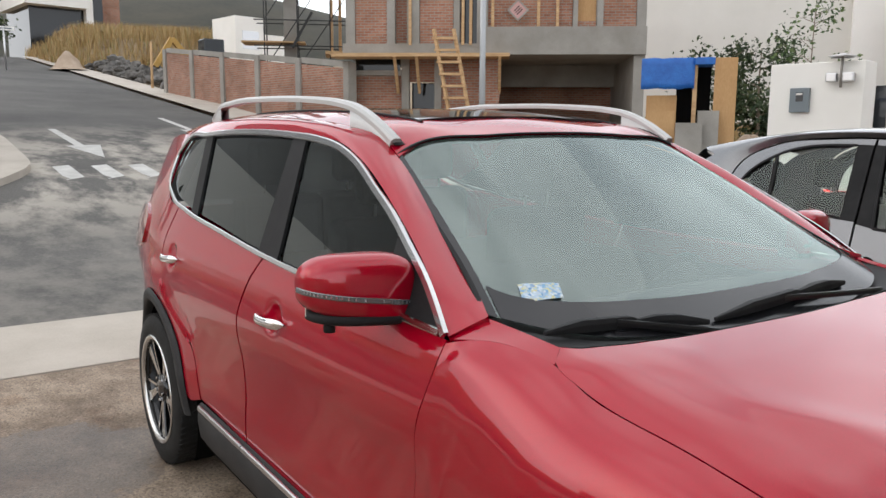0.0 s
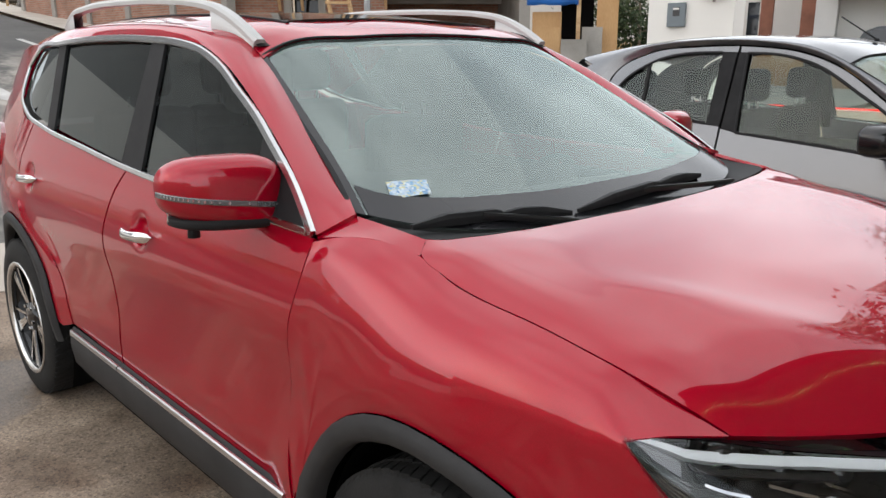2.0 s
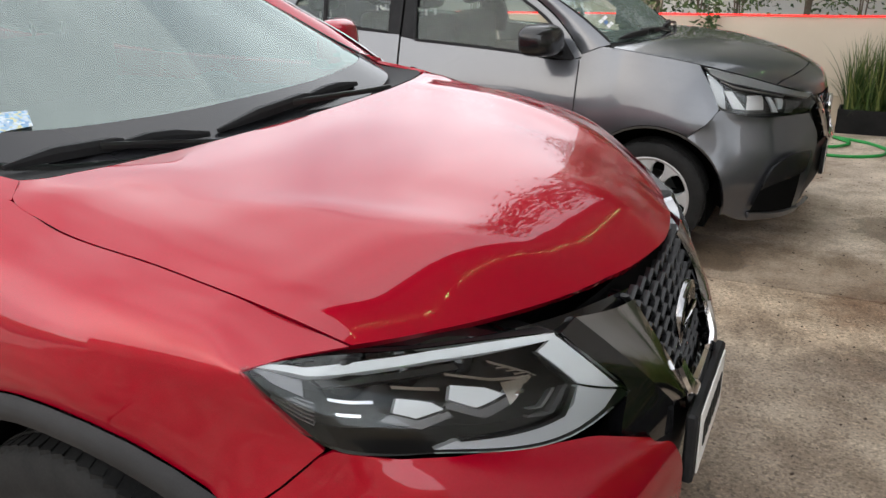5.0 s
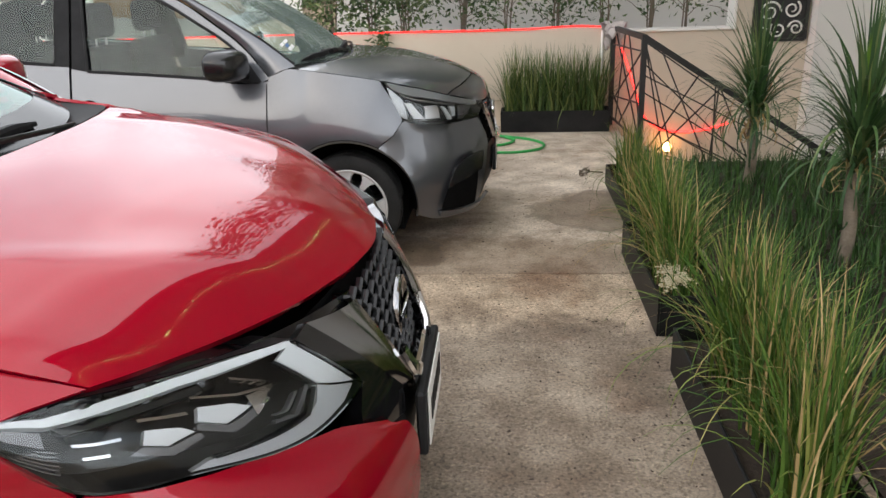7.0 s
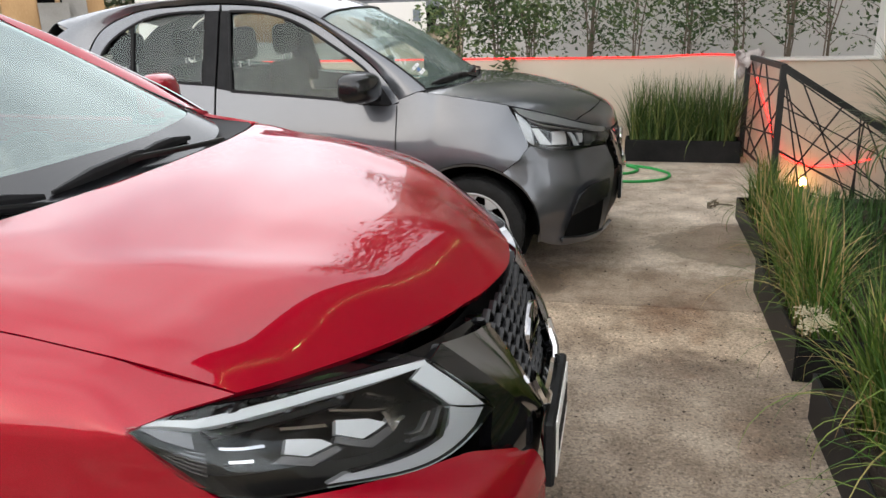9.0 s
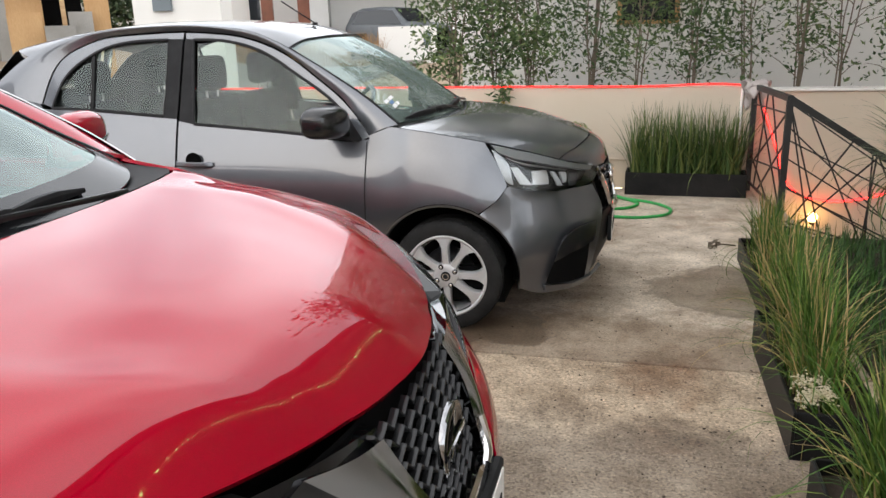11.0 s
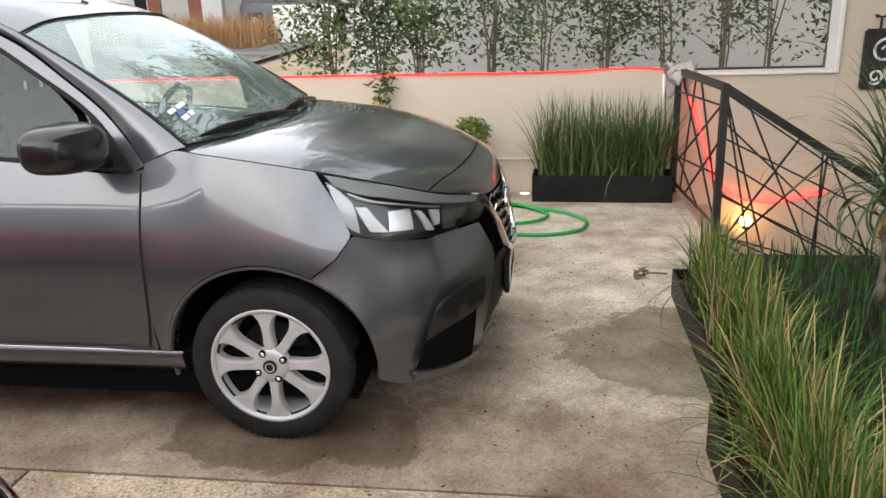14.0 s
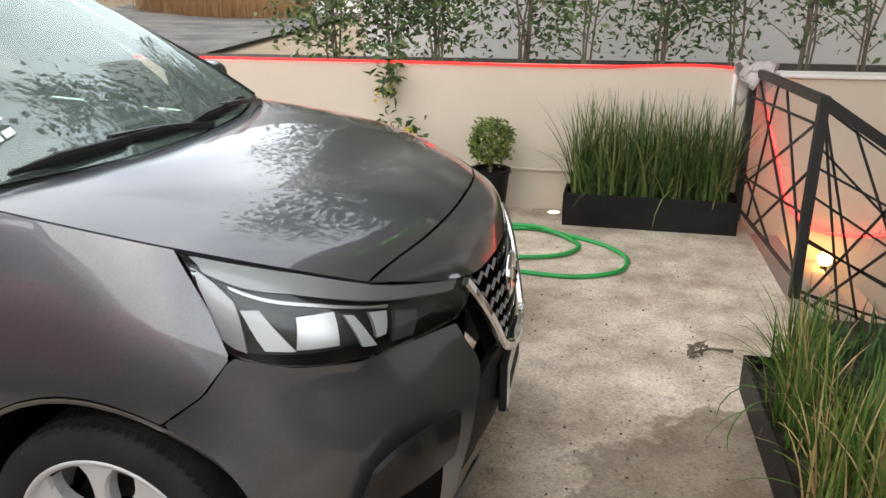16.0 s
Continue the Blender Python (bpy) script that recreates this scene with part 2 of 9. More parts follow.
        ln.operation = "LENGTH"
        l.new(mp.outputs["Vector"], ln.inputs[0])
        ad = n.new("ShaderNodeMath")
        ad.operation = "MULTIPLY_ADD"
        ad.inputs[1].default_value = -1.5
        l.new(mid.outputs["Fac"], ad.inputs[0])
        l.new(ln.outputs["Value"], ad.inputs[2])
        rg = n.new("ShaderNodeMapRange")
        rg.inputs["From Min"].default_value, rg.inputs["From Max"].default_value = 0.15, 0.22
        rg.inputs["To Min"].default_value, rg.inputs["To Max"].default_value = 1.0, 0.0
        l.new(ad.outputs[0], rg.inputs["Value"])
        if patch_mask is None:
            patch_mask = rg.outputs[0]
        else:
            mm = n.new("ShaderNodeMath")
            mm.operation = "MAXIMUM"
            l.new(patch_mask, mm.inputs[0])
            l.new(rg.outputs[0], mm.inputs[1])
            patch_mask = mm.outputs[0]
    rough = n.new("ShaderNodeMapRange")
    rough.inputs["To Min"].default_value, rough.inputs["To Max"].default_value = 0.80, 0.42
    if patch_mask is not None:
        mx = n.new("ShaderNodeMixRGB")
        mx.blend_type = "MULTIPLY"
        mx.inputs[2].default_value = (0.50, 0.475, 0.45, 1)
        l.new(patch_mask, mx.inputs[0])
        l.new(last, mx.inputs[1])
        last = mx.outputs["Color"]
        l.new(patch_mask, rough.inputs["Value"])
    else:
        rough.inputs["Value"].default_value = 0.0
    l.new(last, b.inputs["Base Color"])
    l.new(rough.outputs[0], b.inputs["Roughness"])
    bp = n.new("ShaderNodeBump")
    bp.inputs["Strength"].default_value, bp.inputs["Distance"].default_value = 0.5, 0.004
    l.new(fine.outputs["Fac"], bp.inputs["Height"])
    l.new(bp.outputs["Normal"], b.inputs["Normal"])
    return m


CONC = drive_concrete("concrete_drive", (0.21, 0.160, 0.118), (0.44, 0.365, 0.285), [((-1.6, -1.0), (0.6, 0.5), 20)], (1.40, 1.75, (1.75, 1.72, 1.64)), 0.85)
# first patch: damp by the planter; second: darker round the grey car's front wheel
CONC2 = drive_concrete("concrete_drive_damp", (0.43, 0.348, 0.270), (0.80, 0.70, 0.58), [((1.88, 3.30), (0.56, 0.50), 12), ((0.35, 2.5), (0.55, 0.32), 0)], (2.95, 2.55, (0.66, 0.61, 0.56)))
# the patch darkens the slab near the red car's rear wheel
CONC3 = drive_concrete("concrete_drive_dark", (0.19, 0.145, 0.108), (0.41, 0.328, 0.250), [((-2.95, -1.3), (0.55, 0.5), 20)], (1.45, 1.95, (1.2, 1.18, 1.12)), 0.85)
CONC_L = surface("concrete_light", (0.40, 0.355, 0.30), (0.52, 0.47, 0.41), 0.85, 1.2, 90, 0.4)
def dusty_asphalt():
    """Asphalt, clean up the hill; pale dust swept over it in streaks near the crossing."""
    m, n, l, b = nodes_of("asphalt")
    big, fine, streak = noise_node(n, l, 0.25, 5, 0.6), noise_node(n, l, 30, 4, 0.7), noise_node(n, l, 0.55, 7, 0.68, (1.0, 1.9, 1.0))
    base = ramp_node(n, [(0.35, (0.075, 0.073, 0.070)), (0.65, (0.125, 0.120, 0.113))])
    l.new(big.outputs["Fac"], base.inputs["Fac"])
    gr = ramp_node(n, [(0.3, (0.7, 0.7, 0.7)), (0.7, (1.3, 1.3, 1.3))])
    l.new(fine.outputs["Fac"], gr.inputs["Fac"])
    mul = n.new("ShaderNodeMixRGB")
    mul.blend_type = "MULTIPLY"
    mul.inputs[0].default_value = 1.0
    l.new(base.outputs["Color"], mul.inputs[1])
    l.new(gr.outputs["Color"], mul.inputs[2])
    co, sx, near = n.new("ShaderNodeTexCoord"), n.new("ShaderNodeSeparateXYZ"), n.new("ShaderNodeMapRange")
    l.new(co.outputs["Object"], sx.inputs[0])
    l.new(sx.outputs["X"], near.inputs["Value"])
    near.inputs["From Min"].default_value, near.inputs["From Max"].default_value = -25.0, -18.5
    st = ramp_node(n, [(0.42, (0.05, 0.05, 0.05)), (0.58, (0.95, 0.95, 0.95))])
    l.new(streak.outputs["Fac"], st.inputs["Fac"])
    k, k2, past = n.new("ShaderNodeMath"), n.new("ShaderNodeMath"), n.new("ShaderNodeMapRange")
    past.inputs["From Min"].default_value, past.inputs["From Max"].default_value = -14.2, -10.5
    past.inputs["To Min"].default_value, past.inputs["To Max"].default_value = 1.0, 0.30
    l.new(sx.outputs["X"], past.inputs["Value"])
    k.operation = k2.operation = "MULTIPLY"
    l.new(near.outputs[0], k2.inputs[0])
    l.new(past.outputs[0], k2.inputs[1])
    l.new(k2.outputs[0], k.inputs[0])
    l.new(st.outputs["Color"], k.inputs[1])
    mx = n.new("ShaderNodeMixRGB")
    l.new(k.outputs[0], mx.inputs[0])
    l.new(mul.outputs["Color"], mx.inputs[1])
    mx.inputs[2].default_value = (0.42, 0.385, 0.335, 1)
    l.new(mx.outputs["Color"], b.inputs["Base Color"])
    b.inputs["Roughness"].default_value, b.inputs["Specular IOR Level"].default_value = 0.9, 0.3
    bp = n.new("ShaderNodeBump")
    bp.inputs["Strength"].default_value, bp.inputs["Distance"].default_value = 0.4, 0.006
    l.new(fine.outputs["Fac"], bp.inputs["Height"])
    l.new(bp.outputs["Normal"], b.inputs["Normal"])
    return m


ASPH = dusty_asphalt()
DIRT = surface("dry_soil", (0.22, 0.16, 0.10), (0.36, 0.28, 0.19), 0.95, 0.6, 25, 0.6, bump_dist=0.02)
WALLP = surface("cream_wall_paint", (0.61, 0.525, 0.42), (0.69, 0.61, 0.50), 0.85, 1.0, 140, 0.25)
WALLW = surface("white_wall_paint", (0.76, 0.74, 0.70), (0.84, 0.82, 0.78), 0.85, 0.4, 90, 0.2)
WALLD = surface("off_white_render", (0.62, 0.60, 0.56), (0.70, 0.68, 0.64), 0.88, 0.4, 90, 0.2)
GREYC = surface("raw_concrete", (0.24, 0.225, 0.20), (0.36, 0.34, 0.31), 0.9, 1.0, 40, 0.5, bump_dist=0.01)
TIMBER = surface("raw_timber", (0.42, 0.25, 0.12), (0.62, 0.42, 0.23), 0.8, 2, 60, 0.4, stretch=(1, 1, 8))
PLY = surface("plywood", (0.40, 0.22, 0.09), (0.55, 0.34, 0.16), 0.8, 1.2, 30, 0.3, stretch=(1, 1, 0.3))
TARP = surface("blue_tarpaulin", (0.01, 0.09, 0.36), (0.02, 0.15, 0.5), 0.45, 2.5, 12, 0.6, bump_dist=0.02)
BOXM = surface("black_planter_metal", (0.006, 0.006, 0.007), (0.020, 0.019, 0.019), 0.5, 4, 120, 0.2, spec=0.2)
IRON = surface("black_iron", (0.012, 0.012, 0.012), (0.024, 0.023, 0.022), 0.5, 8, 160, 0.2)
SOIL = surface("potting_soil", (0.02, 0.014, 0.01), (0.06, 0.04, 0.028), 0.95, 10, 80, 0.8, bump_dist=0.01)
HOSE = surface("green_hose", (0.02, 0.30, 0.06), (0.03, 0.40, 0.09), 0.35, 8, 90, 0.1)
CLOTH = surface("pale_rag", (0.45, 0.40, 0.39), (0.60, 0.54, 0.52), 0.95, 9, 160, 0.5)
BLADE = leafy("grass_blade", [(0.0, (0.03, 0.075, 0.012)), (0.5, (0.085, 0.16, 0.026)), (0.76, (0.19, 0.23, 0.05)), (0.87, (0.36, 0.26, 0.11)), (1.0, (0.50, 0.34, 0.17))])
BLADE_D = leafy("dark_reed", [(0.0, (0.025, 0.055, 0.016)), (0.55, (0.075, 0.125, 0.032)), (1.0, (0.20, 0.22, 0.07))])
LEAF = leafy("leaf_green", [(0.0, (0.03, 0.06, 0.02)), (0.6, (0.075, 0.13, 0.045)), (1.0, (0.16, 0.21, 0.08))])
LAWN = leafy("lawn_green", [(0.0, (0.018, 0.050, 0.013)), (1.0, (0.06, 0.125, 0.030))])
DRYG = leafy("dry_grass", [(0.0, (0.26, 0.16, 0.06)), (0.7, (0.42, 0.29, 0.13)), (1.0, (0.24, 0.22, 0.09))])
OCHRE = leafy("ochre_grass", [(0.0, (0.26, 0.13, 0.05)), (0.7, (0.42, 0.24, 0.11)), (1.0, (0.30, 0.22, 0.10))])
BARK = surface("stem_bark", (0.14, 0.11, 0.08), (0.26, 0.21, 0.16), 0.9, 12, 90, 0.5)
HILL = surface("scrub_hill", (0.026, 0.027, 0.020), (0.058, 0.052, 0.036), 0.95, 0.05, 0.6, 0.3)
WPAINT = surface("road_paint", (0.42, 0.41, 0.39), (0.62, 0.61, 0.58), 0.8, 3, 40, 0.2)
STRIP = glow("red_led", (1.0, 0.012, 0.012), 3.5)
STRIP_D = glow("red_tube", (0.9, 0.02, 0.015), 0.8)
WARM = glow("warm_bulb", (1.0, 0.55, 0.16), 16.5)
FASCIA = surface("dark_fascia", (0.03, 0.022, 0.018), (0.055, 0.04, 0.03), 0.8, 2, 60, 0.3)
# dark glass; also paints the inner shade of the unfinished house's bare openings
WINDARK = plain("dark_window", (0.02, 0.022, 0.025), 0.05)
METERG = plain("meter_grey", (0.16, 0.19, 0.21), 0.5)

# ---------------------------------------------------------------- building helpers
def link_mesh(name, verts, faces, mat, parent=None, label="", smooth=False):
    me = bpy.data.meshes.new(name)
    me.from_pydata([tuple(map(float, v)) for v in verts], [], faces)
    me.validate()
    if smooth:
        me.polygons.foreach_set("use_smooth", [True] * len(me.polygons))
    me.materials.append(mat)
    ob = new(name, me)
    ob.parent = parent
    if label:
        tagged(ob, label)
    return ob


def part(name, bm, mat, parent=None, label="", smooth=False):
    me = bpy.data.meshes.new(name)
    bm.normal_update()
    bm.to_mesh(me)
    bm.free()
    if smooth:
        me.polygons.foreach_set("use_smooth", [True] * len(me.polygons))
    me.materials.append(mat)
    ob = new(name, me)
    ob.parent = parent
    if label:
        tagged(ob, label)
    return ob


def thing(name, label, category, at=(0, 0, 0), rz=0.0, group="", kind=""):
    ob = tagged(new(name), label, category, group, kind)
    ob.matrix_world = pose(*at, 0, 0, rz)
    return ob


def add_box(bm, lo, hi, bevel=0.0, rz=0.0, seg=1):
    c, d = (Vector(lo) + Vector(hi)) / 2, Vector(hi) - Vector(lo)
    r = bmesh.ops.create_cube(bm, size=1.0, matrix=Matrix.Translation(c) @ Matrix.Rotation(radians(rz), 4, "Z") @ Matrix.Diagonal((*d, 1)))
    if bevel:
        edges = {e for v in r["verts"] for e in v.link_edges}
        bmesh.ops.bevel(bm, geom=list(edges), offset=bevel, segments=seg, affect="EDGES", profile=0.5)


def box(name, lo, hi, mat, parent=None, bevel=0.0, label="", rz=0.0, seg=1):
    bm = bmesh.new()
    add_box(bm, lo, hi, bevel, rz, seg)
    return part(name, bm, mat, parent, label)


def add_tube(bm, pts, radius, sides=8, taper=1.0):
    """A round tube through points, with closed ends; taper: the last radius over the first."""
    pts = [Vector(p) for p in pts]
    rings, up = [], Vector((0.13, 0.07, 1)).normalized()
    for i, p in enumerate(pts):
        d = (pts[min(i + 1, len(pts) - 1)] - pts[max(i - 1, 0)]).normalized()
        if abs(d.dot(up)) > 0.97:
            up = Vector((1, 0.1, 0)).normalized()
        a = d.cross(up).normalized()
        b = d.cross(a)
        r = radius * (1 + (taper - 1) * i / max(1, len(pts) - 1))
        rings.append([bm.verts.new(p + (a * math.cos(k * math.tau / sides) + b * math.sin(k * math.tau / sides)) * r) for k in range(sides)])
    for q, s in zip(rings, rings[1:]):
        for k in range(sides):
            bm.faces.new((q[k], q[(k + 1) % sides], s[(k + 1) % sides], s[k]))
    bm.faces.new(rings[0][::-1])
    bm.faces.new(rings[-1])


def tube(name, pts, radius, mat, parent=None, label="", sides=8, taper=1.0):
    bm = bmesh.new()
    add_tube(bm, pts, radius, sides, taper)
    bmesh.ops.recalc_face_normals(bm, faces=bm.faces[:])
    return part(name, bm, mat, parent, label, smooth=True)


def spline(ctrl, n):
    """n points along a smooth curve through the control points, even by chord."""
    p = np.array(ctrl, float)
    if len(p) == 2:
        return p[0] + (p[1] - p[0]) * np.linspace(0, 1, n)[:, None]
    s = np.concatenate([[0], np.cumsum(np.linalg.norm(np.diff(p, axis=0), axis=1) + 1e-9)])
    d = np.diff(p, axis=0) / np.diff(s)[:, None]
    h = np.diff(s)
    m = np.empty_like(p)
    m[1:-1] = (d[:-1] * h[1:, None] + d[1:] * h[:-1, None]) / (h[:-1] + h[1:])[:, None]
    m[0], m[-1] = 1.5 * d[0] - 0.5 * m[1], 1.5 * d[-1] - 0.5 * m[-2]
    t = np.linspace(0, s[-1], n)
    i = np.clip(np.searchsorted(s, t, "right") - 1, 0, len(h) - 1)
    u = ((t - s[i]) / h[i])[:, None]
    hh = h[i][:, None]
    return (2 * u**3 - 3 * u**2 + 1) * p[i] + (u**3 - 2 * u**2 + u) * hh * m[i] + (3 * u**2 - 2 * u**3) * p[i + 1] + (u**3 - u**2) * hh * m[i + 1]


def loft(curves, nu, nv):
    """A surface through guide curves: rows across the curves, columns along them."""
    c = np.array([spline(k, nu) for k in curves])
    return np.stack([spline(c[:, j], nv) for j in range(nu)], 1)


def fair(grid, turns):
    """Irons small waves out of a sheet and keeps its rim and its broad shape."""
    g = np.array(grid, float)
    for k in range(turns * 2):
        d = (g[:-2, 1:-1] + g[2:, 1:-1] + g[1:-1, :-2] + g[1:-1, 2:]) / 4 - g[1:-1, 1:-1]
        g[1:-1, 1:-1] += d * (0.62 if k % 2 == 0 else -0.64)
    return g


def taut(grid, hold):
    """Draws a sheet taut like sprung steel between its rims; hold ties it to the shape it had."""
    g = np.array(grid, float)
    a, b = g.shape[:2]
    idx = np.arange(a * b).reshape(a, b)
    lap = np.zeros((a * b, a * b), np.float32)
    mid = idx[1:-1, 1:-1].ravel()
    lap[mid, mid] = -4
    for o in (1, -1, b, -b):
        lap[mid, mid + o] = 1
    k = lap.T @ lap + np.eye(a * b, dtype=np.float32) * hold
    right = hold * g.reshape(-1, 3)
    rim = np.setdiff1d(idx.ravel(), mid)
    right = right - k[:, rim] @ g.reshape(-1, 3)[rim]
    flat = g.reshape(-1, 3).copy()
    flat[mid] = np.linalg.solve(k[np.ix_(mid, mid)].astype(float), right[mid])
    return flat.reshape(g.shape)


def grid_at(g, u, v):
    """A point of a sheet: u along its columns, v along its rows, 0 to 1."""
    a, b = g.shape[:2]
    x, y = min(1, max(0, u)) * (b - 1), min(1, max(0, v)) * (a - 1)
    j, i = min(b - 2, int(x)), min(a - 2, int(y))
    p, q = x - j, y - i
    return (g[i, j] * (1 - p) + g[i, j + 1] * p) * (1 - q) + (g[i + 1, j] * (1 - p) + g[i + 1, j + 1] * p) * q


def skin(name, grid, mat, parent, lip=0.012, inside=(0, 0, 0.7), gap=0.002, label="", flip=False):
    """A sheet panel over a grid of points, drawn in by the gap all round, its rim turned inwards by lip."""
    g = np.array(grid, float)
    if flip:
        g = g * (1, -1, 1)
    if gap:
        for sl, nb in ((0, 1), (-1, -2)):
            for ax in (0, 1):
                a, b = (g[sl], g[nb]) if ax == 0 else (g[:, sl], g[:, nb])
                d = b - a
                ln = np.linalg.norm(d, axis=-1, keepdims=True) + 1e-9
                a += d / ln * np.minimum(gap, ln * 0.4)
    du, dv = np.gradient(g, axis=0), np.gradient(g, axis=1)
    nn = np.cross(du, dv)
    nn /= np.linalg.norm(nn, axis=-1, keepdims=True) + 1e-9
    c = g.reshape(-1, 3).mean(0)
    out = c - np.array((c[0] * 0.85 + inside[0] * 0.15, inside[1], inside[2]))
    sign = 1 if (nn.reshape(-1, 3) @ out).sum() > 0 else -1
    nn *= sign
    a, b = g.shape[:2]
    verts = list(g.reshape(-1, 3))
    faces = []
    for i in range(a - 1):
        for j in range(b - 1):
            f = (i * b + j, (i + 1) * b + j, (i + 1) * b + j + 1, i * b + j + 1)
            faces.append(f if sign > 0 else f[::-1])
    if lip:
        ring = [(0, j) for j in range(b)] + [(i, b - 1) for i in range(1, a)] + [(a - 1, j) for j in range(b - 2, -1, -1)] + [(i, 0) for i in range(a - 2, 0, -1)]
        base = len(verts)
        for i, j in ring:
            verts.append(g[i, j] - nn[i, j] * lip)
        k = len(ring)
        ids = [i * b + j for i, j in ring]
        for q in range(k):
            f = (ids[q], ids[(q + 1) % k], base + (q + 1) % k, base + q)
            faces.append(f if sign > 0 else f[::-1])
    ob = link_mesh(name, verts, faces, mat, parent, label, smooth=True)
    if lip:
        e = ob.data.edges
        rim = set(map(frozenset, [(ids[q], ids[(q + 1) % k]) for q in range(k)]))
        e.foreach_set("use_edge_sharp", [frozenset(x.vertices) in rim for x in e])
    return ob


def bowl(name, lens, shift, mat, parent, flip, label=""):
    """The tub behind a lens: the lens's rim drawn in a little, walls back to a floor."""
    g = np.array(lens, float)
    c = g.reshape(-1, 3).mean(0)
    rim, floor = g + shift * 0.04, (g - c) * 0.93 + c + shift
    a, b = g.shape[:2]
    ring = [(0, j) for j in range(b)] + [(i, b - 1) for i in range(1, a)] + [(a - 1, j) for j in range(b - 2, -1, -1)] + [(i, 0) for i in range(a - 2, 0, -1)]
    verts = list(floor.reshape(-1, 3)) + [rim[i, j] for i, j in ring]
    faces = [(i * b + j, (i + 1) * b + j, (i + 1) * b + j + 1, i * b + j + 1) for i in range(a - 1) for j in range(b - 1)]
    k, base, ids = len(ring), a * b, [i * b + j for i, j in ring]
    faces += [(ids[q], ids[(q + 1) % k], base + (q + 1) % k, base + q) for q in range(k)]
    if flip:
        verts = [v * np.array((1, -1, 1)) for v in verts]
    return link_mesh(name, verts, faces, mat, parent, label, smooth=False)


def both(fn):
    """Call fn for the right side and for the left."""
    for s in (False, True):
        fn(s)


def strip_along(name, pts, width, height, mat, parent, label="", up=(0, 0, 1)):
    """A flat moulding with bevelled top that follows points; width lies across up."""
    p = np.array(pts, float)
    t = np.gradient(p, axis=0)
    t /= np.linalg.norm(t, axis=1, keepdims=True) + 1e-9
    u = np.array(up, float)
    side = np.cross(t, u)
    side /= np.linalg.norm(side, axis=1, keepdims=True) + 1e-9
    un = np.cross(side, t)
    prof = [(-0.5, 0), (-0.5, 0.6), (-0.32, 1), (0.32, 1), (0.5, 0.6), (0.5, 0)]
    verts = [q for i in range(len(p)) for q in [p[i] + side[i] * a * width + un[i] * b * height for a, b in prof]]
    k, faces = len(prof), []
    for i in range(len(p) - 1):
        for j in range(k):
            faces.append((i * k + j, i * k + (j + 1) % k, (i + 1) * k + (j + 1) % k, (i + 1) * k + j))
    faces += [tuple(range(k))[::-1], tuple(range((len(p) - 1) * k, len(p) * k))]
    ob = link_mesh(name, verts, faces, mat, parent, label)
    return ob


def lathe(profile, sides, axis="y"):
    """Vertices and faces of a turned shape; profile holds (radius, offset along the axis)."""
    verts, faces, k = [], [], len(profile)
    for i in range(sides):
        a = i * math.tau / sides
        for r, o in profile:
            verts.append((r * math.cos(a), o, r * math.sin(a)) if axis == "y" else (r * math.cos(a), r * math.sin(a), o))
    for i in range(sides):
        for j in range(k - 1):
            q = (i * k + j, ((i + 1) % sides) * k + j, ((i + 1) % sides) * k + j + 1, i * k + j + 1)
            faces.append(q)
    return verts, faces

# ---------------------------------------------------------------- the ground and the setting
def rise(x, y):
    """Height of the land: level by the street, dug out under house and stair, climbing to the hill behind the street."""
    if 2.295 < x < 9.5 and -12.5 < y < 6.8:
        return -2.0
    s = max(0.0, -x - 9.0)
    far = max(0.0, y - 9.0)
    return 0.112 * s * min(1.0, s / 6.0) * (1 if s < 70 else 70 / s + 0.35 * (1 - 70 / s)) + 0.03 * far


def terrain(name, xs, ys, mat, label, lift=0.0, kind="structure"):
    verts, faces = [], []
    for x in xs:
        for y in ys:
            verts.append((x, y, rise(x, y) + lift))
    b = len(ys)
    for i in range(len(xs) - 1):
        for j in range(b - 1):
            faces.append((i * b + j, (i + 1) * b + j, (i + 1) * b + j + 1, i * b + j + 1))
    ob = link_mesh(name, verts, faces, mat, None, label, smooth=True)
    return tagged(ob, label, "ground", kind=kind)


gx = [-420, -300, -200, -140, -100, -79, -70, -60, -50, -42, -36, -30, -26, -22, -18, -15, -13, -11, -9.5, -8, -6.1, 2.28, 2.30, 9.4, 9.6, 60, 200, 420]
gy = [-420, -200, -90, -40, -20, -12.6, -12.4, 0, 4, 6.70, 6.81, 8, 9, 12, 16, 22, 30, 42, 60, 100, 200, 420]
terrain("ground", gx, gy, DIRT, "dry brown bare soil of the hillside", -0.14)

# ---------------------------------------------------------------- the red car: x ahead, its right side at negative y
def sm(a, b, v):
    u = min(1.0, max(0.0, (v - a) / (b - a)))
    return u * u * (3 - 2 * u)


RED_WIDTH = spline([(0.30, 0.858), (0.45, 0.890), (0.56, 0.896), (0.66, 0.893), (0.80, 0.903), (0.90, 0.919), (0.955, 0.921), (1.02, 0.911), (1.10, 0.893)], 240)


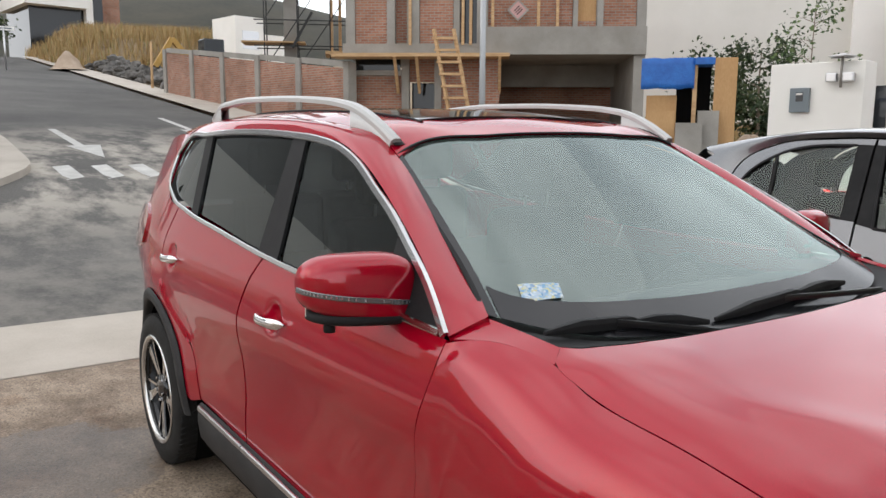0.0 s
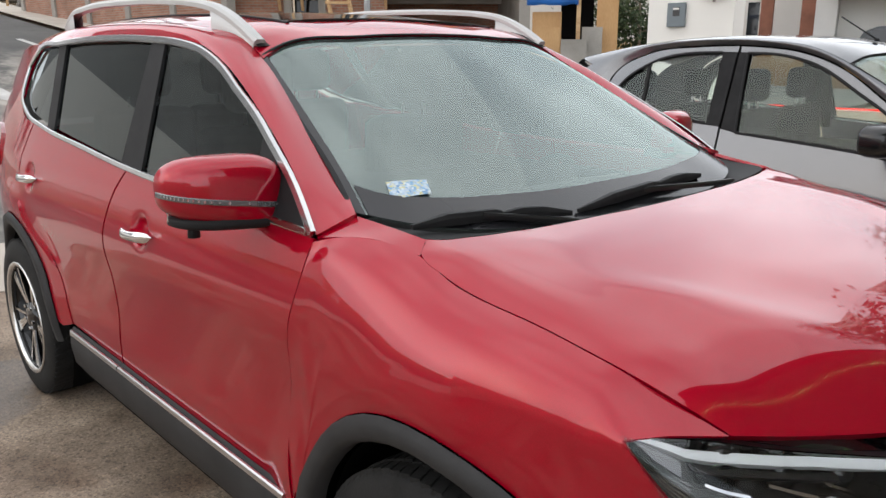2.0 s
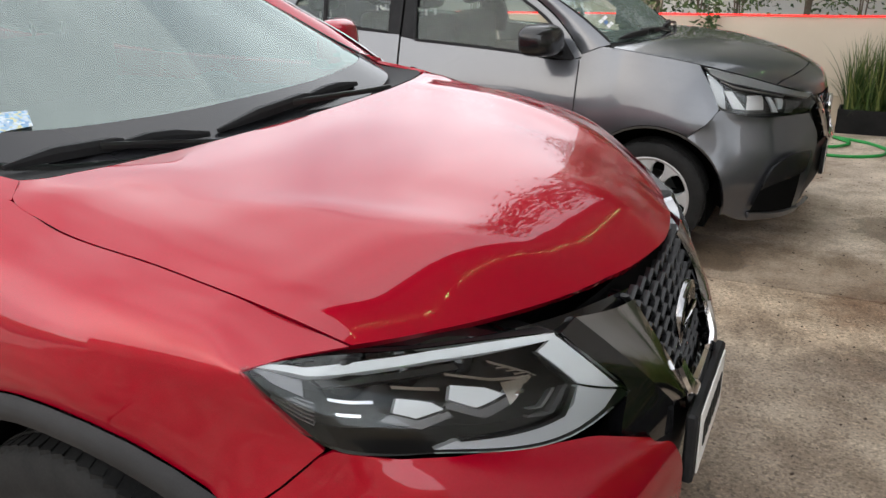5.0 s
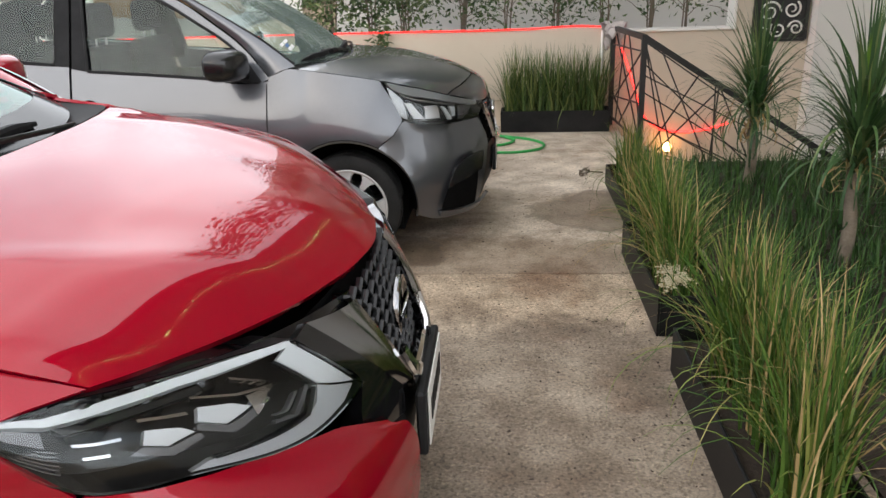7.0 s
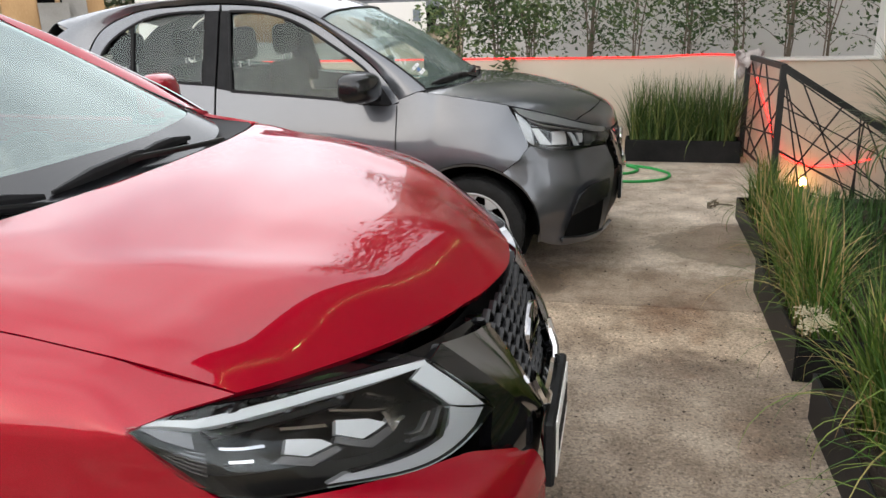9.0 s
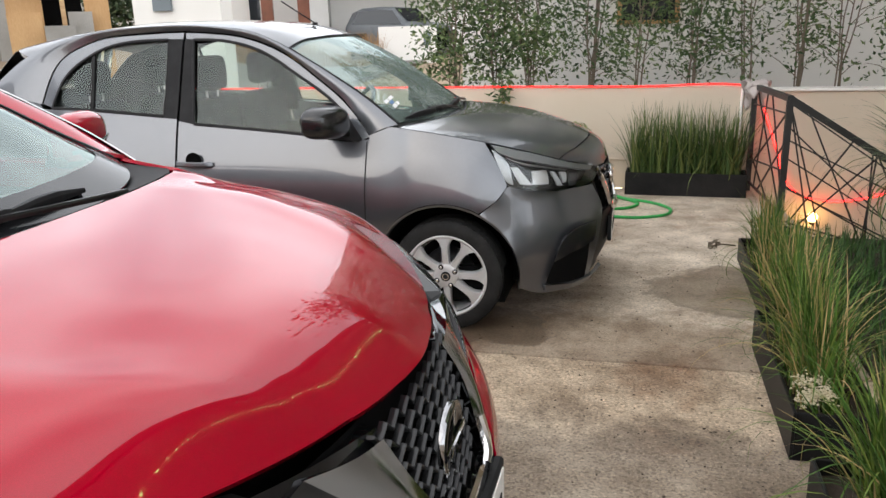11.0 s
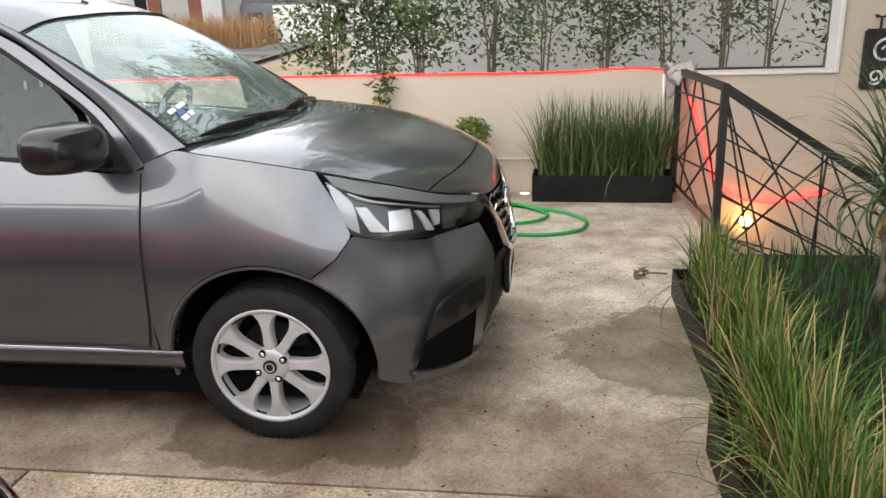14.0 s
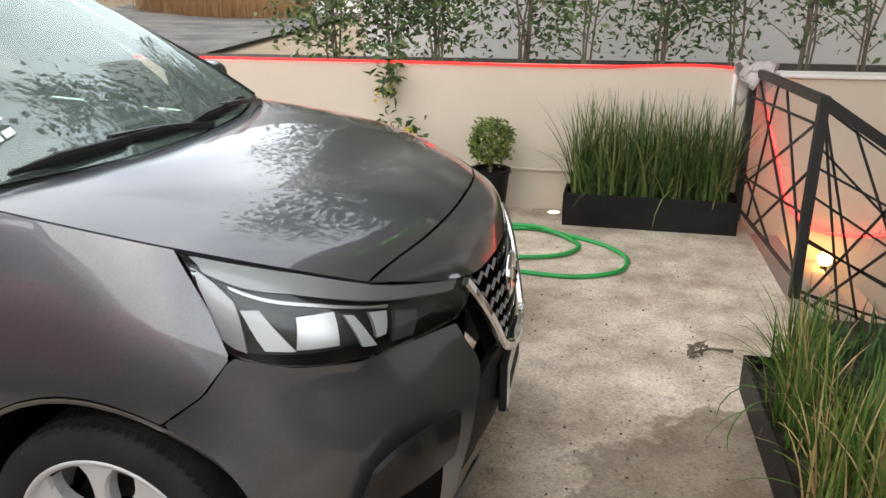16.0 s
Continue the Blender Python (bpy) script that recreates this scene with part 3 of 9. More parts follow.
def red_side(x, z):
    """Half the width of the red body at a place along it and a height."""
    w = float(np.interp(z, RED_WIDTH[:, 0], RED_WIDTH[:, 1]))
    if z > 1.10:
        w -= 0.40 * (z - 1.10)
    if x > 0.05:
        w -= 0.36 * (x - 0.05) ** 2
    if x < -2.3:
        w -= 0.10 * (x + 2.3) ** 2
    for cx in (0.05, -2.68):
        d = math.hypot(x - cx, z - 0.37)
        w += 0.022 * (1 - sm(0.50, 0.66, d)) * (1 - sm(0.95, 1.1, z))
    for hx, hz in ((-1.235, 1.005), (-2.365, 1.045)):
        w -= 0.022 * (1 - sm(0.018, 0.060, math.hypot((x - hx) * 0.85, z - hz)))
    return w


def on_side(width, pts, out=0.0):
    return [(x, -(width(x, z) + out), z) for x, z in pts]


def side_sheet(width, rows, nu, nv, out=0.0):
    """A side panel: guide rows of (x, z) from its foot to its top, laid on the body's side."""
    g = loft([[(x, 0, z) for x, z in r] for r in rows], nu, nv)
    for q in g.reshape(-1, 3):
        q[1] = -(width(q[0], q[2]) + out)
    return g


def arc(cx, cz, rx, rz, a0, a1, n):
    return [(cx + rx * math.cos(radians(a0 + (a1 - a0) * i / (n - 1))), cz + rz * math.sin(radians(a0 + (a1 - a0) * i / (n - 1)))) for i in range(n)]


def cornered(pts, n):
    """n points along a broken line that keep all its corners."""
    p = np.array(pts, float)
    ln = np.linalg.norm(np.diff(p, axis=0), axis=1)
    t = np.concatenate([[0], np.cumsum(ln)]) / ln.sum()
    at = np.round(t * (n - 1)).astype(int)
    return np.stack([np.interp(np.arange(n), at, p[:, k]) for k in range(3)], 1)


def wheel(car, at, radius, rim, width, spokes, side, tyre_mat, style):
    """A wheel with tyre, rim barrel, spokes, hub and brake disc; side -1 faces the car's right."""
    hub = new("wheel")
    hub.parent = car
    hub.matrix_local = pose(*at, 0, 0, 0 if side < 0 else 180)
    w = width / 2
    prof = [(rim * 0.93, w * 0.8), (rim * 1.0, w * 0.98), (rim + 0.3 * (radius - rim), w * 1.06), (radius * 0.955, w * 0.98), (radius * 0.99, w * 0.86),
            (radius, w * 0.5), (radius, -w * 0.5), (radius * 0.99, -w * 0.86), (radius * 0.955, -w * 0.98), (rim, -w * 0.95), (rim * 0.93, -w * 0.8)]
    v, f = lathe([(r, -o) for r, o in prof], 64)
    t = link_mesh("tyre", v, f, tyre_mat, hub, "worn black rubber tyre", smooth=True)
    bm = bmesh.new()
    n = 72
    for i in range(n):
        for row, (o0, o1) in enumerate(((-0.95, -0.55), (-0.5, -0.1), (0.1, 0.5), (0.55, 0.95))):
            a = (i + 0.5 * (row % 2)) * math.tau / n
            m = Matrix.Rotation(-a, 4, "Y") @ Matrix.Translation((radius - (0.006 if abs(o0 + o1) > 1 else 0.003), (o0 + o1) / 2 * w * 0.94, 0)) @ Matrix.Rotation(0.35 if row < 2 else -0.35, 4, "X")
            bmesh.ops.create_cube(bm, size=1, matrix=m @ Matrix.Diagonal((0.014 if style == "red" else 0.009, (o1 - o0) * w, math.tau * radius / n * 0.68, 1)))
    part("tread", bm, tyre_mat, t)
    bar = [(rim * 1.03, -w * 1.0), (rim * 1.035, -w * 1.03), (rim * 1.0, -w * 1.045), (rim * 0.965, -w * 0.99), (rim * 0.93, -w * 0.4), (rim * 0.86, w * 0.6)]
    v, f = lathe(bar, 64)
    link_mesh("rim", v, f, GLOSS if style == "red" else ALU, hub, smooth=True)
    if style == "red":
        v, f = lathe([(rim * 1.036, -w * 1.01), (rim * 1.036, -w * 1.065), (rim * 1.02, -w * 1.08), (rim * 0.955, -w * 1.03), (rim * 0.95, -w * 0.95)], 72)
        link_mesh("rim_lip", v, f, MACH, hub, "bright machined rim lip", smooth=True)
    v, f = lathe([(rim * 0.9, w * 0.5), (0.02, w * 0.52)], 40)
    link_mesh("backing", v, f, DARK, hub)
    v, f = lathe([(rim * 0.66, -w * 0.1), (rim * 0.66, -w * 0.02), (rim * 0.3, -w * 0.02)], 40)
    link_mesh("brake_disc", v, f, SATIN, hub, smooth=True)
    face = -w * (0.90 if style == "red" else 0.97)
    if style == "red":
        def blade(name, rows, mat, label=""):
            """A spoke through (radius, degrees, half width, set-back), with a bevelled face and dark flanks."""
            bm, q = bmesh.new(), []
            for r, deg, hw, dy in rows:
                aa = radians(deg)
                c, tn = Vector((math.cos(aa) * r, face + dy, math.sin(aa) * r)), Vector((-math.sin(aa), 0, math.cos(aa)))
                q.append([bm.verts.new(c + tn * k * hw + Vector((0, d, 0))) for k, d in ((1, 0), (-1, 0), (-1.12, 0.006), (-1.2, 0.045), (1.2, 0.045), (1.12, 0.006))])
            for s0, s1 in zip(q, q[1:]):
                for j in range(6):
                    bm.faces.new((s0[j], s0[(j + 1) % 6], s1[(j + 1) % 6], s1[j]))
            bm.faces.new(q[0][::-1])
            bm.faces.new(q[-1])
            bmesh.ops.recalc_face_normals(bm, faces=bm.faces[:])
            sp = part(name, bm, mat, hub, label)
            if mat is MACH:
                sp.data.materials.append(GLOSS)
                for p in sp.data.polygons:
                    if p.normal.y > -0.9:
                        p.material_index = 1
        for i in range(5):
            a = 133 + 72 * i
            blade("spoke", [(0.055, a - 8, 0.012, 0.014), (rim * 0.42, a - 3, 0.014, 0.008), (rim * 0.7, a, 0.019, 0.004), (rim * 0.98, a + 1, 0.030, 0.0)], MACH, "broad machined spoke with black flanks")
            blade("thin_spoke", [(0.055, a - 18, 0.007, 0.014), (rim * 0.5, a - 20, 0.006, 0.008), (rim * 0.98, a - 22, 0.007, 0.0)], MACH, "narrow machined spoke")
            blade("spoke_web", [(rim * 0.36, a - 11, 0.012, 0.020), (rim * 0.6, a - 11, 0.018, 0.022), (rim * 0.9, a - 11, 0.028, 0.030)], GLOSS, "gloss black web between two spokes")
        v, f = lathe([(0.066, face + 0.03), (0.066, face + 0.006), (0.05, face + 0.004), (0.034, face - 0.004), (0.0, face - 0.006)], 32)
        link_mesh("hub_cap", v, f, GLOSS, hub, "black centre cap", smooth=True)
    else:
        for i in range(8):
            a = radians(73 + 90 * (i // 2) + (19 if i % 2 else -19))
            bm = bmesh.new()
            q = []
            for r, hw, dy in ((0.04, 0.013, 0.010), (rim * 0.32, 0.0205, 0.005), (rim * 0.45, 0.0185, 0.002), (rim * 0.60, 0.018, 0.0), (rim * 0.72, 0.0205, 0.0), (rim * 0.82, 0.028, 0.002), (rim * 0.90, 0.042, 0.004), (rim * 0.95, 0.058, 0.006), (rim * 0.985, 0.067, 0.007)):
                c, tn = Vector((math.cos(a) * r, 0, math.sin(a) * r)), Vector((-math.sin(a), 0, math.cos(a)))
                y = face + dy
                q.append([bm.verts.new(c + tn * (hw - 0.005) + Vector((0, y, 0))), bm.verts.new(c - tn * (hw - 0.005) + Vector((0, y, 0))),
                          bm.verts.new(c - tn * hw + Vector((0, y + 0.010, 0))), bm.verts.new(c - tn * hw + Vector((0, y + 0.04, 0))),
                          bm.verts.new(c + tn * hw + Vector((0, y + 0.04, 0))), bm.verts.new(c + tn * hw + Vector((0, y + 0.010, 0)))])
            for s0, s1 in zip(q, q[1:]):
                for j in range(6):
                    bm.faces.new((s0[j], s0[(j + 1) % 6], s1[(j + 1) % 6], s1[j]))
            bm.faces.new(q[0][::-1])
            bm.faces.new(q[-1])
            bmesh.ops.recalc_face_normals(bm, faces=bm.faces[:])
            part("spoke", bm, ALU, hub)
        v, f = lathe([(0.070, face + 0.035), (0.068, face + 0.010), (0.055, face + 0.0), (0.03, face - 0.002), (0.0, face - 0.003)], 32)
        link_mesh("hub_cap", v, f, ALU, hub, smooth=True)
        v, f = lathe([(0.026, face - 0.003), (0.026, face - 0.007), (0.0, face - 0.008)], 24)
        link_mesh("centre_badge", v, f, BLACK, hub, "round black badge")
        v, f = lathe([(0.018, face - 0.006), (0.018, face - 0.0105), (0.0135, face - 0.0105), (0.0135, face - 0.006)], 24)
        link_mesh("badge_ring", v, f, CHROME, hub, "chrome ring on the badge")
    for i in range(5 if style == "red" else 4):
        a = radians(126 + 72 * i) if style == "red" else radians(28 + 90 * i)
        c = (math.cos(a) * 0.054, face + 0.004, math.sin(a) * 0.054)
        v, f = lathe([(0.0085, 0.012), (0.0085, -0.008), (0.006, -0.010), (0.0, -0.010)], 6)
        v2, f2 = lathe([(0.0135, 0.004), (0.0135, -0.0065), (0.0115, -0.0065), (0.0, -0.0060)], 14)
        # no holes are cut: a black disc round each nut paints their shade
        if style != "red":
            well = link_mesh("nut_well", v2, f2, DARK, hub)
            well.matrix_local = pose(*c)
        nut = link_mesh("wheel_nut", v, f, CHROME, hub)
        nut.matrix_local = pose(*c)
    return hub


red_car = thing("red_car", "glossy red SUV with chrome trim and silver roof rails", "car")


def red_arch(dr, a0, a1, n):
    """The front arch, a little longer ahead of the wheel than behind it."""
    return [(0.055 + ((0.465 if math.cos(radians(a)) < 0 else 0.505) + dr) * math.cos(radians(a)), 0.37 + (0.485 + dr) * math.sin(radians(a))) for a in np.linspace(a0, a1, n)]


RA = red_arch(0.0, 196, -16, 17)
SEAM = [(-0.08, -0.797, 1.133), (0.0, -0.803, 1.105), (0.27, -0.80, 1.063), (0.47, -0.775, 1.012), (0.567, -0.742, 0.966)]


def red_right(f):
    # doors
    door = skin("front_door", side_sheet(red_side, [
        [(-1.555, 0.475), (-0.43, 0.455)], [(-1.545, 0.62), (-0.437, 0.62)], [(-1.54, 0.78), (-0.424, 0.78)], [(-1.537, 0.93), (-0.395, 0.93)],
        [(-1.49, 1.05), (-0.36, 1.04)], [(-1.413, 1.168), (-1.09, 1.156), (-0.7, 1.148), (-0.335, 1.138)]], 100, 60), RED, red_car, flip=f, inside=(-1, 0, 0.8))
    rdoor = skin("rear_door", side_sheet(red_side, [
        [(-2.06, 0.49), (-1.565, 0.475)], [(-2.13, 0.66), (-1.553, 0.64)], [(-2.27, 0.80), (-1.548, 0.78)], [(-2.45, 0.885), (-1.545, 0.93)],
        [(-2.52, 1.06), (-1.498, 1.05)], [(-2.47, 1.255), (-2.2, 1.225), (-1.82, 1.197), (-1.42, 1.170)]], 90, 60), RED, red_car, flip=f, inside=(-2, 0, 0.8))
    # front wing: sections from the wheel arch up to the bonnet seam, then drawn out round the head lamp
    seam = spline([(-0.335, -0.872, 1.138), (-0.20, -0.822, 1.150)] + SEAM, 60)
    foot = [(-0.43, 0.455), (-0.415, 0.50)] + RA[1:12]
    tops = np.linspace(0, 0.80, len(foot))
    secs = []
    for (fx, fz), s in zip(foot, tops):
        tp = seam[int(round(s * 59))]
        if s == 0:
            secs.append(on_side(red_side, [(-0.43, 0.455), (-0.437, 0.62), (-0.424, 0.78), (-0.395, 0.93), (-0.36, 1.04), (-0.338, 1.13)]))
            continue
        sh = tp[2] - 0.085
        row = []
        for u in (0.0, 0.12, 0.36, 0.62, 0.86):
            x, z = fx + (tp[0] - fx) * u ** 1.2, fz + (sh - fz) * u / 0.86
            row.append((x, -red_side(x, z), z))
        x = fx + (tp[0] - fx) * 0.96
        row.append((x, tp[1] * 0.42 - red_side(x, sh) * 0.58, tp[2] - 0.026))
        row.append(tuple(tp))
        secs.append(row)
    body = loft(secs, 44, 64)
    edge = [(0.435, -0.892, 0.715), (0.51, -0.868, 0.78), (0.578, -0.842, 0.848), (0.52, -0.858, 0.905), (0.458, -0.868, 0.962), (0.505, -0.818, 0.970), (0.567, -0.745, 0.967)]
    front = cornered(edge, 44)
    more = np.array([body[-1] * (1 - w) + front * w for w in np.linspace(0.1, 1, 12)])
    skin("front_wing", fair(np.concatenate([body, more]), 60), RED, red_car, flip=f, inside=(0, 0, 0.7), gap=0.001, lip=0.006)
    skin("wing_corner", loft([[(-0.335, -0.872, 1.138), (-0.20, -0.822, 1.150), (-0.08, -0.797, 1.133)], [(-0.315, -0.785, 1.178), (-0.21, -0.768, 1.166), (-0.11, -0.756, 1.154)]], 16, 6), RED, red_car, gap=0, lip=0.01, flip=f, inside=(0, 0, 0.7))
    # rear quarter
    skin("rear_quarter", side_sheet(red_side, [
        arc(-2.655, 0.37, 0.475, 0.485, 200, 12, 15) + [(-2.068, 0.488)], [(-3.2, 0.55), (-3.0, 0.80), (-2.66, 0.93), (-2.38, 0.86), (-2.135, 0.66)],
        [(-3.40, 0.66), (-3.1, 0.98), (-2.7, 1.02), (-2.53, 1.0), (-2.45, 0.9)],
        [(-3.48, 0.92), (-3.2, 1.16), (-2.8, 1.16), (-2.6, 1.14), (-2.53, 1.08)], [(-3.42, 1.18), (-3.15, 1.36), (-2.85, 1.33), (-2.65, 1.262), (-2.48, 1.255)]], 44, 34), RED, red_car, flip=f, inside=(-2.5, 0, 0.8))
    skin("rear_pillar", side_sheet(red_side, [[(-3.36, 1.20), (-3.15, 1.34), (-2.85, 1.33), (-2.82, 1.34)], [(-3.30, 1.40), (-3.1, 1.45), (-2.82, 1.46)], [(-3.22, 1.54), (-3.0, 1.56), (-2.70, 1.565)]], 16, 10), RED, red_car, flip=f, inside=(-2.5, 0, 0.8))
    # pillar and roof side over the windows
    low = on_side(red_side, [(-0.335, 1.142), (-0.475, 1.25), (-0.71, 1.382), (-0.98, 1.503), (-1.12, 1.545), (-1.29, 1.568), (-1.6, 1.582), (-1.98, 1.588), (-2.40, 1.575), (-2.72, 1.555)])
    high = [(-0.30, -0.79, 1.185), (-0.40, -0.742, 1.215), (-0.66, -0.69, 1.36), (-0.93, -0.635, 1.51), (-1.05, -0.632, 1.572), (-1.3, -0.632, 1.607), (-1.7, -0.63, 1.63), (-2.2, -0.622, 1.637), (-2.7, -0.60, 1.62), (-3.33, -0.53, 1.565)]
    mid = [tuple((np.array(a) * 0.5 + np.array(b) * 0.5) + np.array((0, -0.012, 0.012)) * min(1, k / 2.0)) for k, (a, b) in enumerate(zip(spline(low, 10), spline(high, 10)))]
    skin("roof_side", loft([low, mid, high], 60, 12), RED, red_car, flip=f, inside=(-1.5, 0, 1.0))
    # window surround and glass
    ring = [(-0.34, 1.145), (-0.475, 1.243), (-0.59, 1.307), (-0.71, 1.372), (-0.84, 1.430), (-0.98, 1.492), (-1.12, 1.533), (-1.29, 1.557), (-1.5, 1.569), (-1.98, 1.577), (-2.40, 1.563), (-2.70, 1.54),
            (-2.80, 1.47), (-2.80, 1.37), (-2.61, 1.283), (-2.32, 1.242), (-1.82, 1.203), (-1.42, 1.176), (-1.09, 1.163), (-0.7, 1.155), (-0.36, 1.147)]
    top = spline(on_side(red_side, ring[:13], 0.004), 70)
    bot = spline(on_side(red_side, ring[12:], 0.004), 50)
    sgn = np.array((1, -1 if f else 1, 1))
    n_out = (0, 1 if f else -1, 0.35)
    strip_along("window_chrome", top * sgn, 0.023, 0.010, BRIGHT, red_car, "bright chrome window trim", up=n_out)
    strip_along("window_chrome", bot * sgn, 0.018, 0.010, BRIGHT, red_car, "bright chrome window trim", up=n_out)

    def pane(name, rows, mat):
        g = skin(name, side_sheet(red_side, rows, 16, 14, -0.008), mat, red_car, lip=0.004, gap=0, flip=f, inside=(-1.5, 0, 1.2))
        g.visible_shadow = False
    pane("front_window", [[(-1.30, 1.172), (-0.40, 1.158)], [(-1.34, 1.36), (-0.66, 1.345)], [(-1.395, 1.548), (-1.2, 1.536), (-1.03, 1.495)]], SIDEDK)
    pane("rear_window", [[(-2.20, 1.243), (-1.47, 1.183)], [(-2.29, 1.40), (-1.48, 1.36)], [(-2.35, 1.553), (-1.5, 1.556)]], TINT)
    pane("quarter_window", [[(-2.60, 1.293), (-2.27, 1.247)], [(-2.775, 1.41), (-2.36, 1.40)], [(-2.70, 1.53), (-2.42, 1.552)]], TINT)
    for rows in ([[(-1.47, 1.175), (-1.30, 1.168)], [(-1.50, 1.57), (-1.395, 1.56)]], [[(-2.28, 1.245), (-2.19, 1.235)], [(-2.43, 1.563), (-2.34, 1.566)]]):
        skin("window_pillar", side_sheet(red_side, rows, 4, 12, 0.002), BLACK, red_car, lip=0.01, gap=0, flip=f, inside=(-1.5, 0, 1.2), label="black window pillar")
    skin("mirror_sail", side_sheet(red_side, [[(-0.62, 1.158), (-0.352, 1.150)], [(-0.64, 1.235), (-0.475, 1.233)], [(-0.655, 1.335), (-0.64, 1.328)]], 8, 10, 0.004), BLACK, red_car, lip=0.01, gap=0, flip=f, inside=(-1, 0, 1.2))


both(red_right)

# bonnet: long guide lines from the windscreen to the nose, one side mirrored to the other
HOOD = [
    [(-0.123, -0.754, 1.154)] + SEAM,
    [(-0.092, -0.715, 1.151), (-0.04, -0.745, 1.142), (0.03, -0.752, 1.124), (0.28, -0.75, 1.083), (0.49, -0.73, 1.026), (0.60, -0.70, 0.962)],
    [(-0.080, -0.665, 1.150), (-0.03, -0.665, 1.143), (0.05, -0.648, 1.132), (0.30, -0.64, 1.096), (0.52, -0.63, 1.036), (0.652, -0.62, 0.954)],
    [(-0.067, -0.60, 1.148), (0.0, -0.60, 1.1415), (0.20, -0.57, 1.117), (0.41, -0.48, 1.0905), (0.66, -0.36, 1.0275), (0.808, -0.30, 0.934)],
    [(-0.061, -0.55, 1.145), (0.02, -0.55, 1.137), (0.20, -0.52, 1.113), (0.42, -0.43, 1.082), (0.67, -0.31, 1.021), (0.822, -0.255, 0.932)],
    [(-0.051, -0.46, 1.141), (0.05, -0.46, 1.129), (0.21, -0.43, 1.109), (0.44, -0.35, 1.074), (0.68, -0.25, 1.017), (0.84, -0.21, 0.931)],
    [(-0.043, -0.26, 1.137), (0.08, -0.26, 1.121), (0.22, -0.24, 1.106), (0.48, -0.19, 1.070), (0.705, -0.14, 1.014), (0.862, -0.115, 0.929)],
    [(-0.035, 0.0, 1.135), (0.10, 0.0, 1.118), (0.25, 0.0, 1.102), (0.51, 0.0, 1.066), (0.73, 0.0, 1.012), (0.875, 0.0, 0.928)],
]


for _row, _up in zip(HOOD[4:], (0.004, 0.008, 0.012, 0.014)):
    for _k, _share in enumerate((0.5, 1.0, 1.0, 1.0, 1.0, 0.3)):
        x, y, z = _row[_k]
        _row[_k] = (x, y, z + _up * _share)


def mirrored(rows):
    return rows + [[(x, -y, z) for x, y, z in r] for r in rows[-2::-1]]


skin("bonnet", fair(loft(mirrored(HOOD), 48, 120), 3), RED, red_car, lip=0.02, inside=(0, 0, 0.6), gap=0.003)
ROOF = [
    [(-0.93, -0.635, 1.51), (-1.05, -0.632, 1.572), (-1.3, -0.632, 1.607), (-1.7, -0.63, 1.63), (-2.2, -0.622, 1.637), (-2.7, -0.60, 1.62), (-3.33, -0.53, 1.565)],
    [(-0.95, -0.56, 1.548), (-1.05, -0.56, 1.590), (-1.3, -0.56, 1.622), (-1.7, -0.56, 1.645), (-2.2, -0.555, 1.650), (-2.7, -0.54, 1.634), (-3.40, -0.48, 1.575)],
    [(-0.93, -0.3, 1.572), (-1.03, -0.3, 1.603), (-1.28, -0.3, 1.640), (-1.7, -0.3, 1.664), (-2.2, -0.3, 1.668), (-2.7, -0.3, 1.652), (-3.46, -0.28, 1.585)],
    [(-0.92, 0.0, 1.580), (-1.02, 0.0, 1.611), (-1.27, 0.0, 1.648), (-1.7, 0.0, 1.671), (-2.2, 0.0, 1.675), (-2.7, 0.0, 1.659), (-3.48, 0.0, 1.59)],
]
skin("roof", loft(mirrored(ROOF), 50, 40), RED, red_car, inside=(-1.5, 0, 1))


def roof_z(x, y):
    g = spline(ROOF[3], 60)
    e = spline(ROOF[0], 60)
    zc, ze = np.interp(-x, -g[:, 0], g[:, 2]), np.interp(-x, -e[:, 0], e[:, 2])
    return zc + (ze - zc) * (abs(y) / 0.63) ** 2.4


def sunroof():
    g = np.array([[(x, y, roof_z(x, y) + 0.006) for y in np.linspace(-0.43, 0.43, 24)] for x in np.linspace(-1.14, -2.5, 30)])
    skin("sunroof", g, GLOSS, red_car, lip=0.02, gap=0, inside=(-1.5, 0, 1), label="black glass panoramic sunroof")
    for y in (-0.445, 0.445):
        pts = [(x, y, roof_z(x, y) + 0.004) for x in np.linspace(-1.1, -2.5, 24)]
        strip_along("roof_groove", pts, 0.012, 0.006, BLACK, red_car)


sunroof()
SCREEN = [
    [(-0.335, -0.772, 1.178), (-0.45, -0.735, 1.238), (-0.69, -0.685, 1.368), (-0.955, -0.632, 1.512)],
    [(-0.20, -0.66, 1.150), (-0.36, -0.64, 1.235), (-0.64, -0.60, 1.389), (-0.955, -0.556, 1.546)],
    [(-0.10, -0.36, 1.120), (-0.28, -0.35, 1.220), (-0.60, -0.33, 1.396), (-0.932, -0.30, 1.570)],
    [(-0.07, 0.0, 1.112), (-0.25, 0.0, 1.215), (-0.58, 0.0, 1.398), (-0.922, 0.0, 1.578)],
]
screen_grid = loft(mirrored(SCREEN), 30, 60)
screen = skin("windscreen", screen_grid, GLASSR, red_car, lip=0.005, gap=0.004, inside=(-1, 0, 0.9))
screen.visible_shadow = False


FRIT = plain("screen_print", (0.022, 0.022, 0.025), 0.16, spec=0.45)


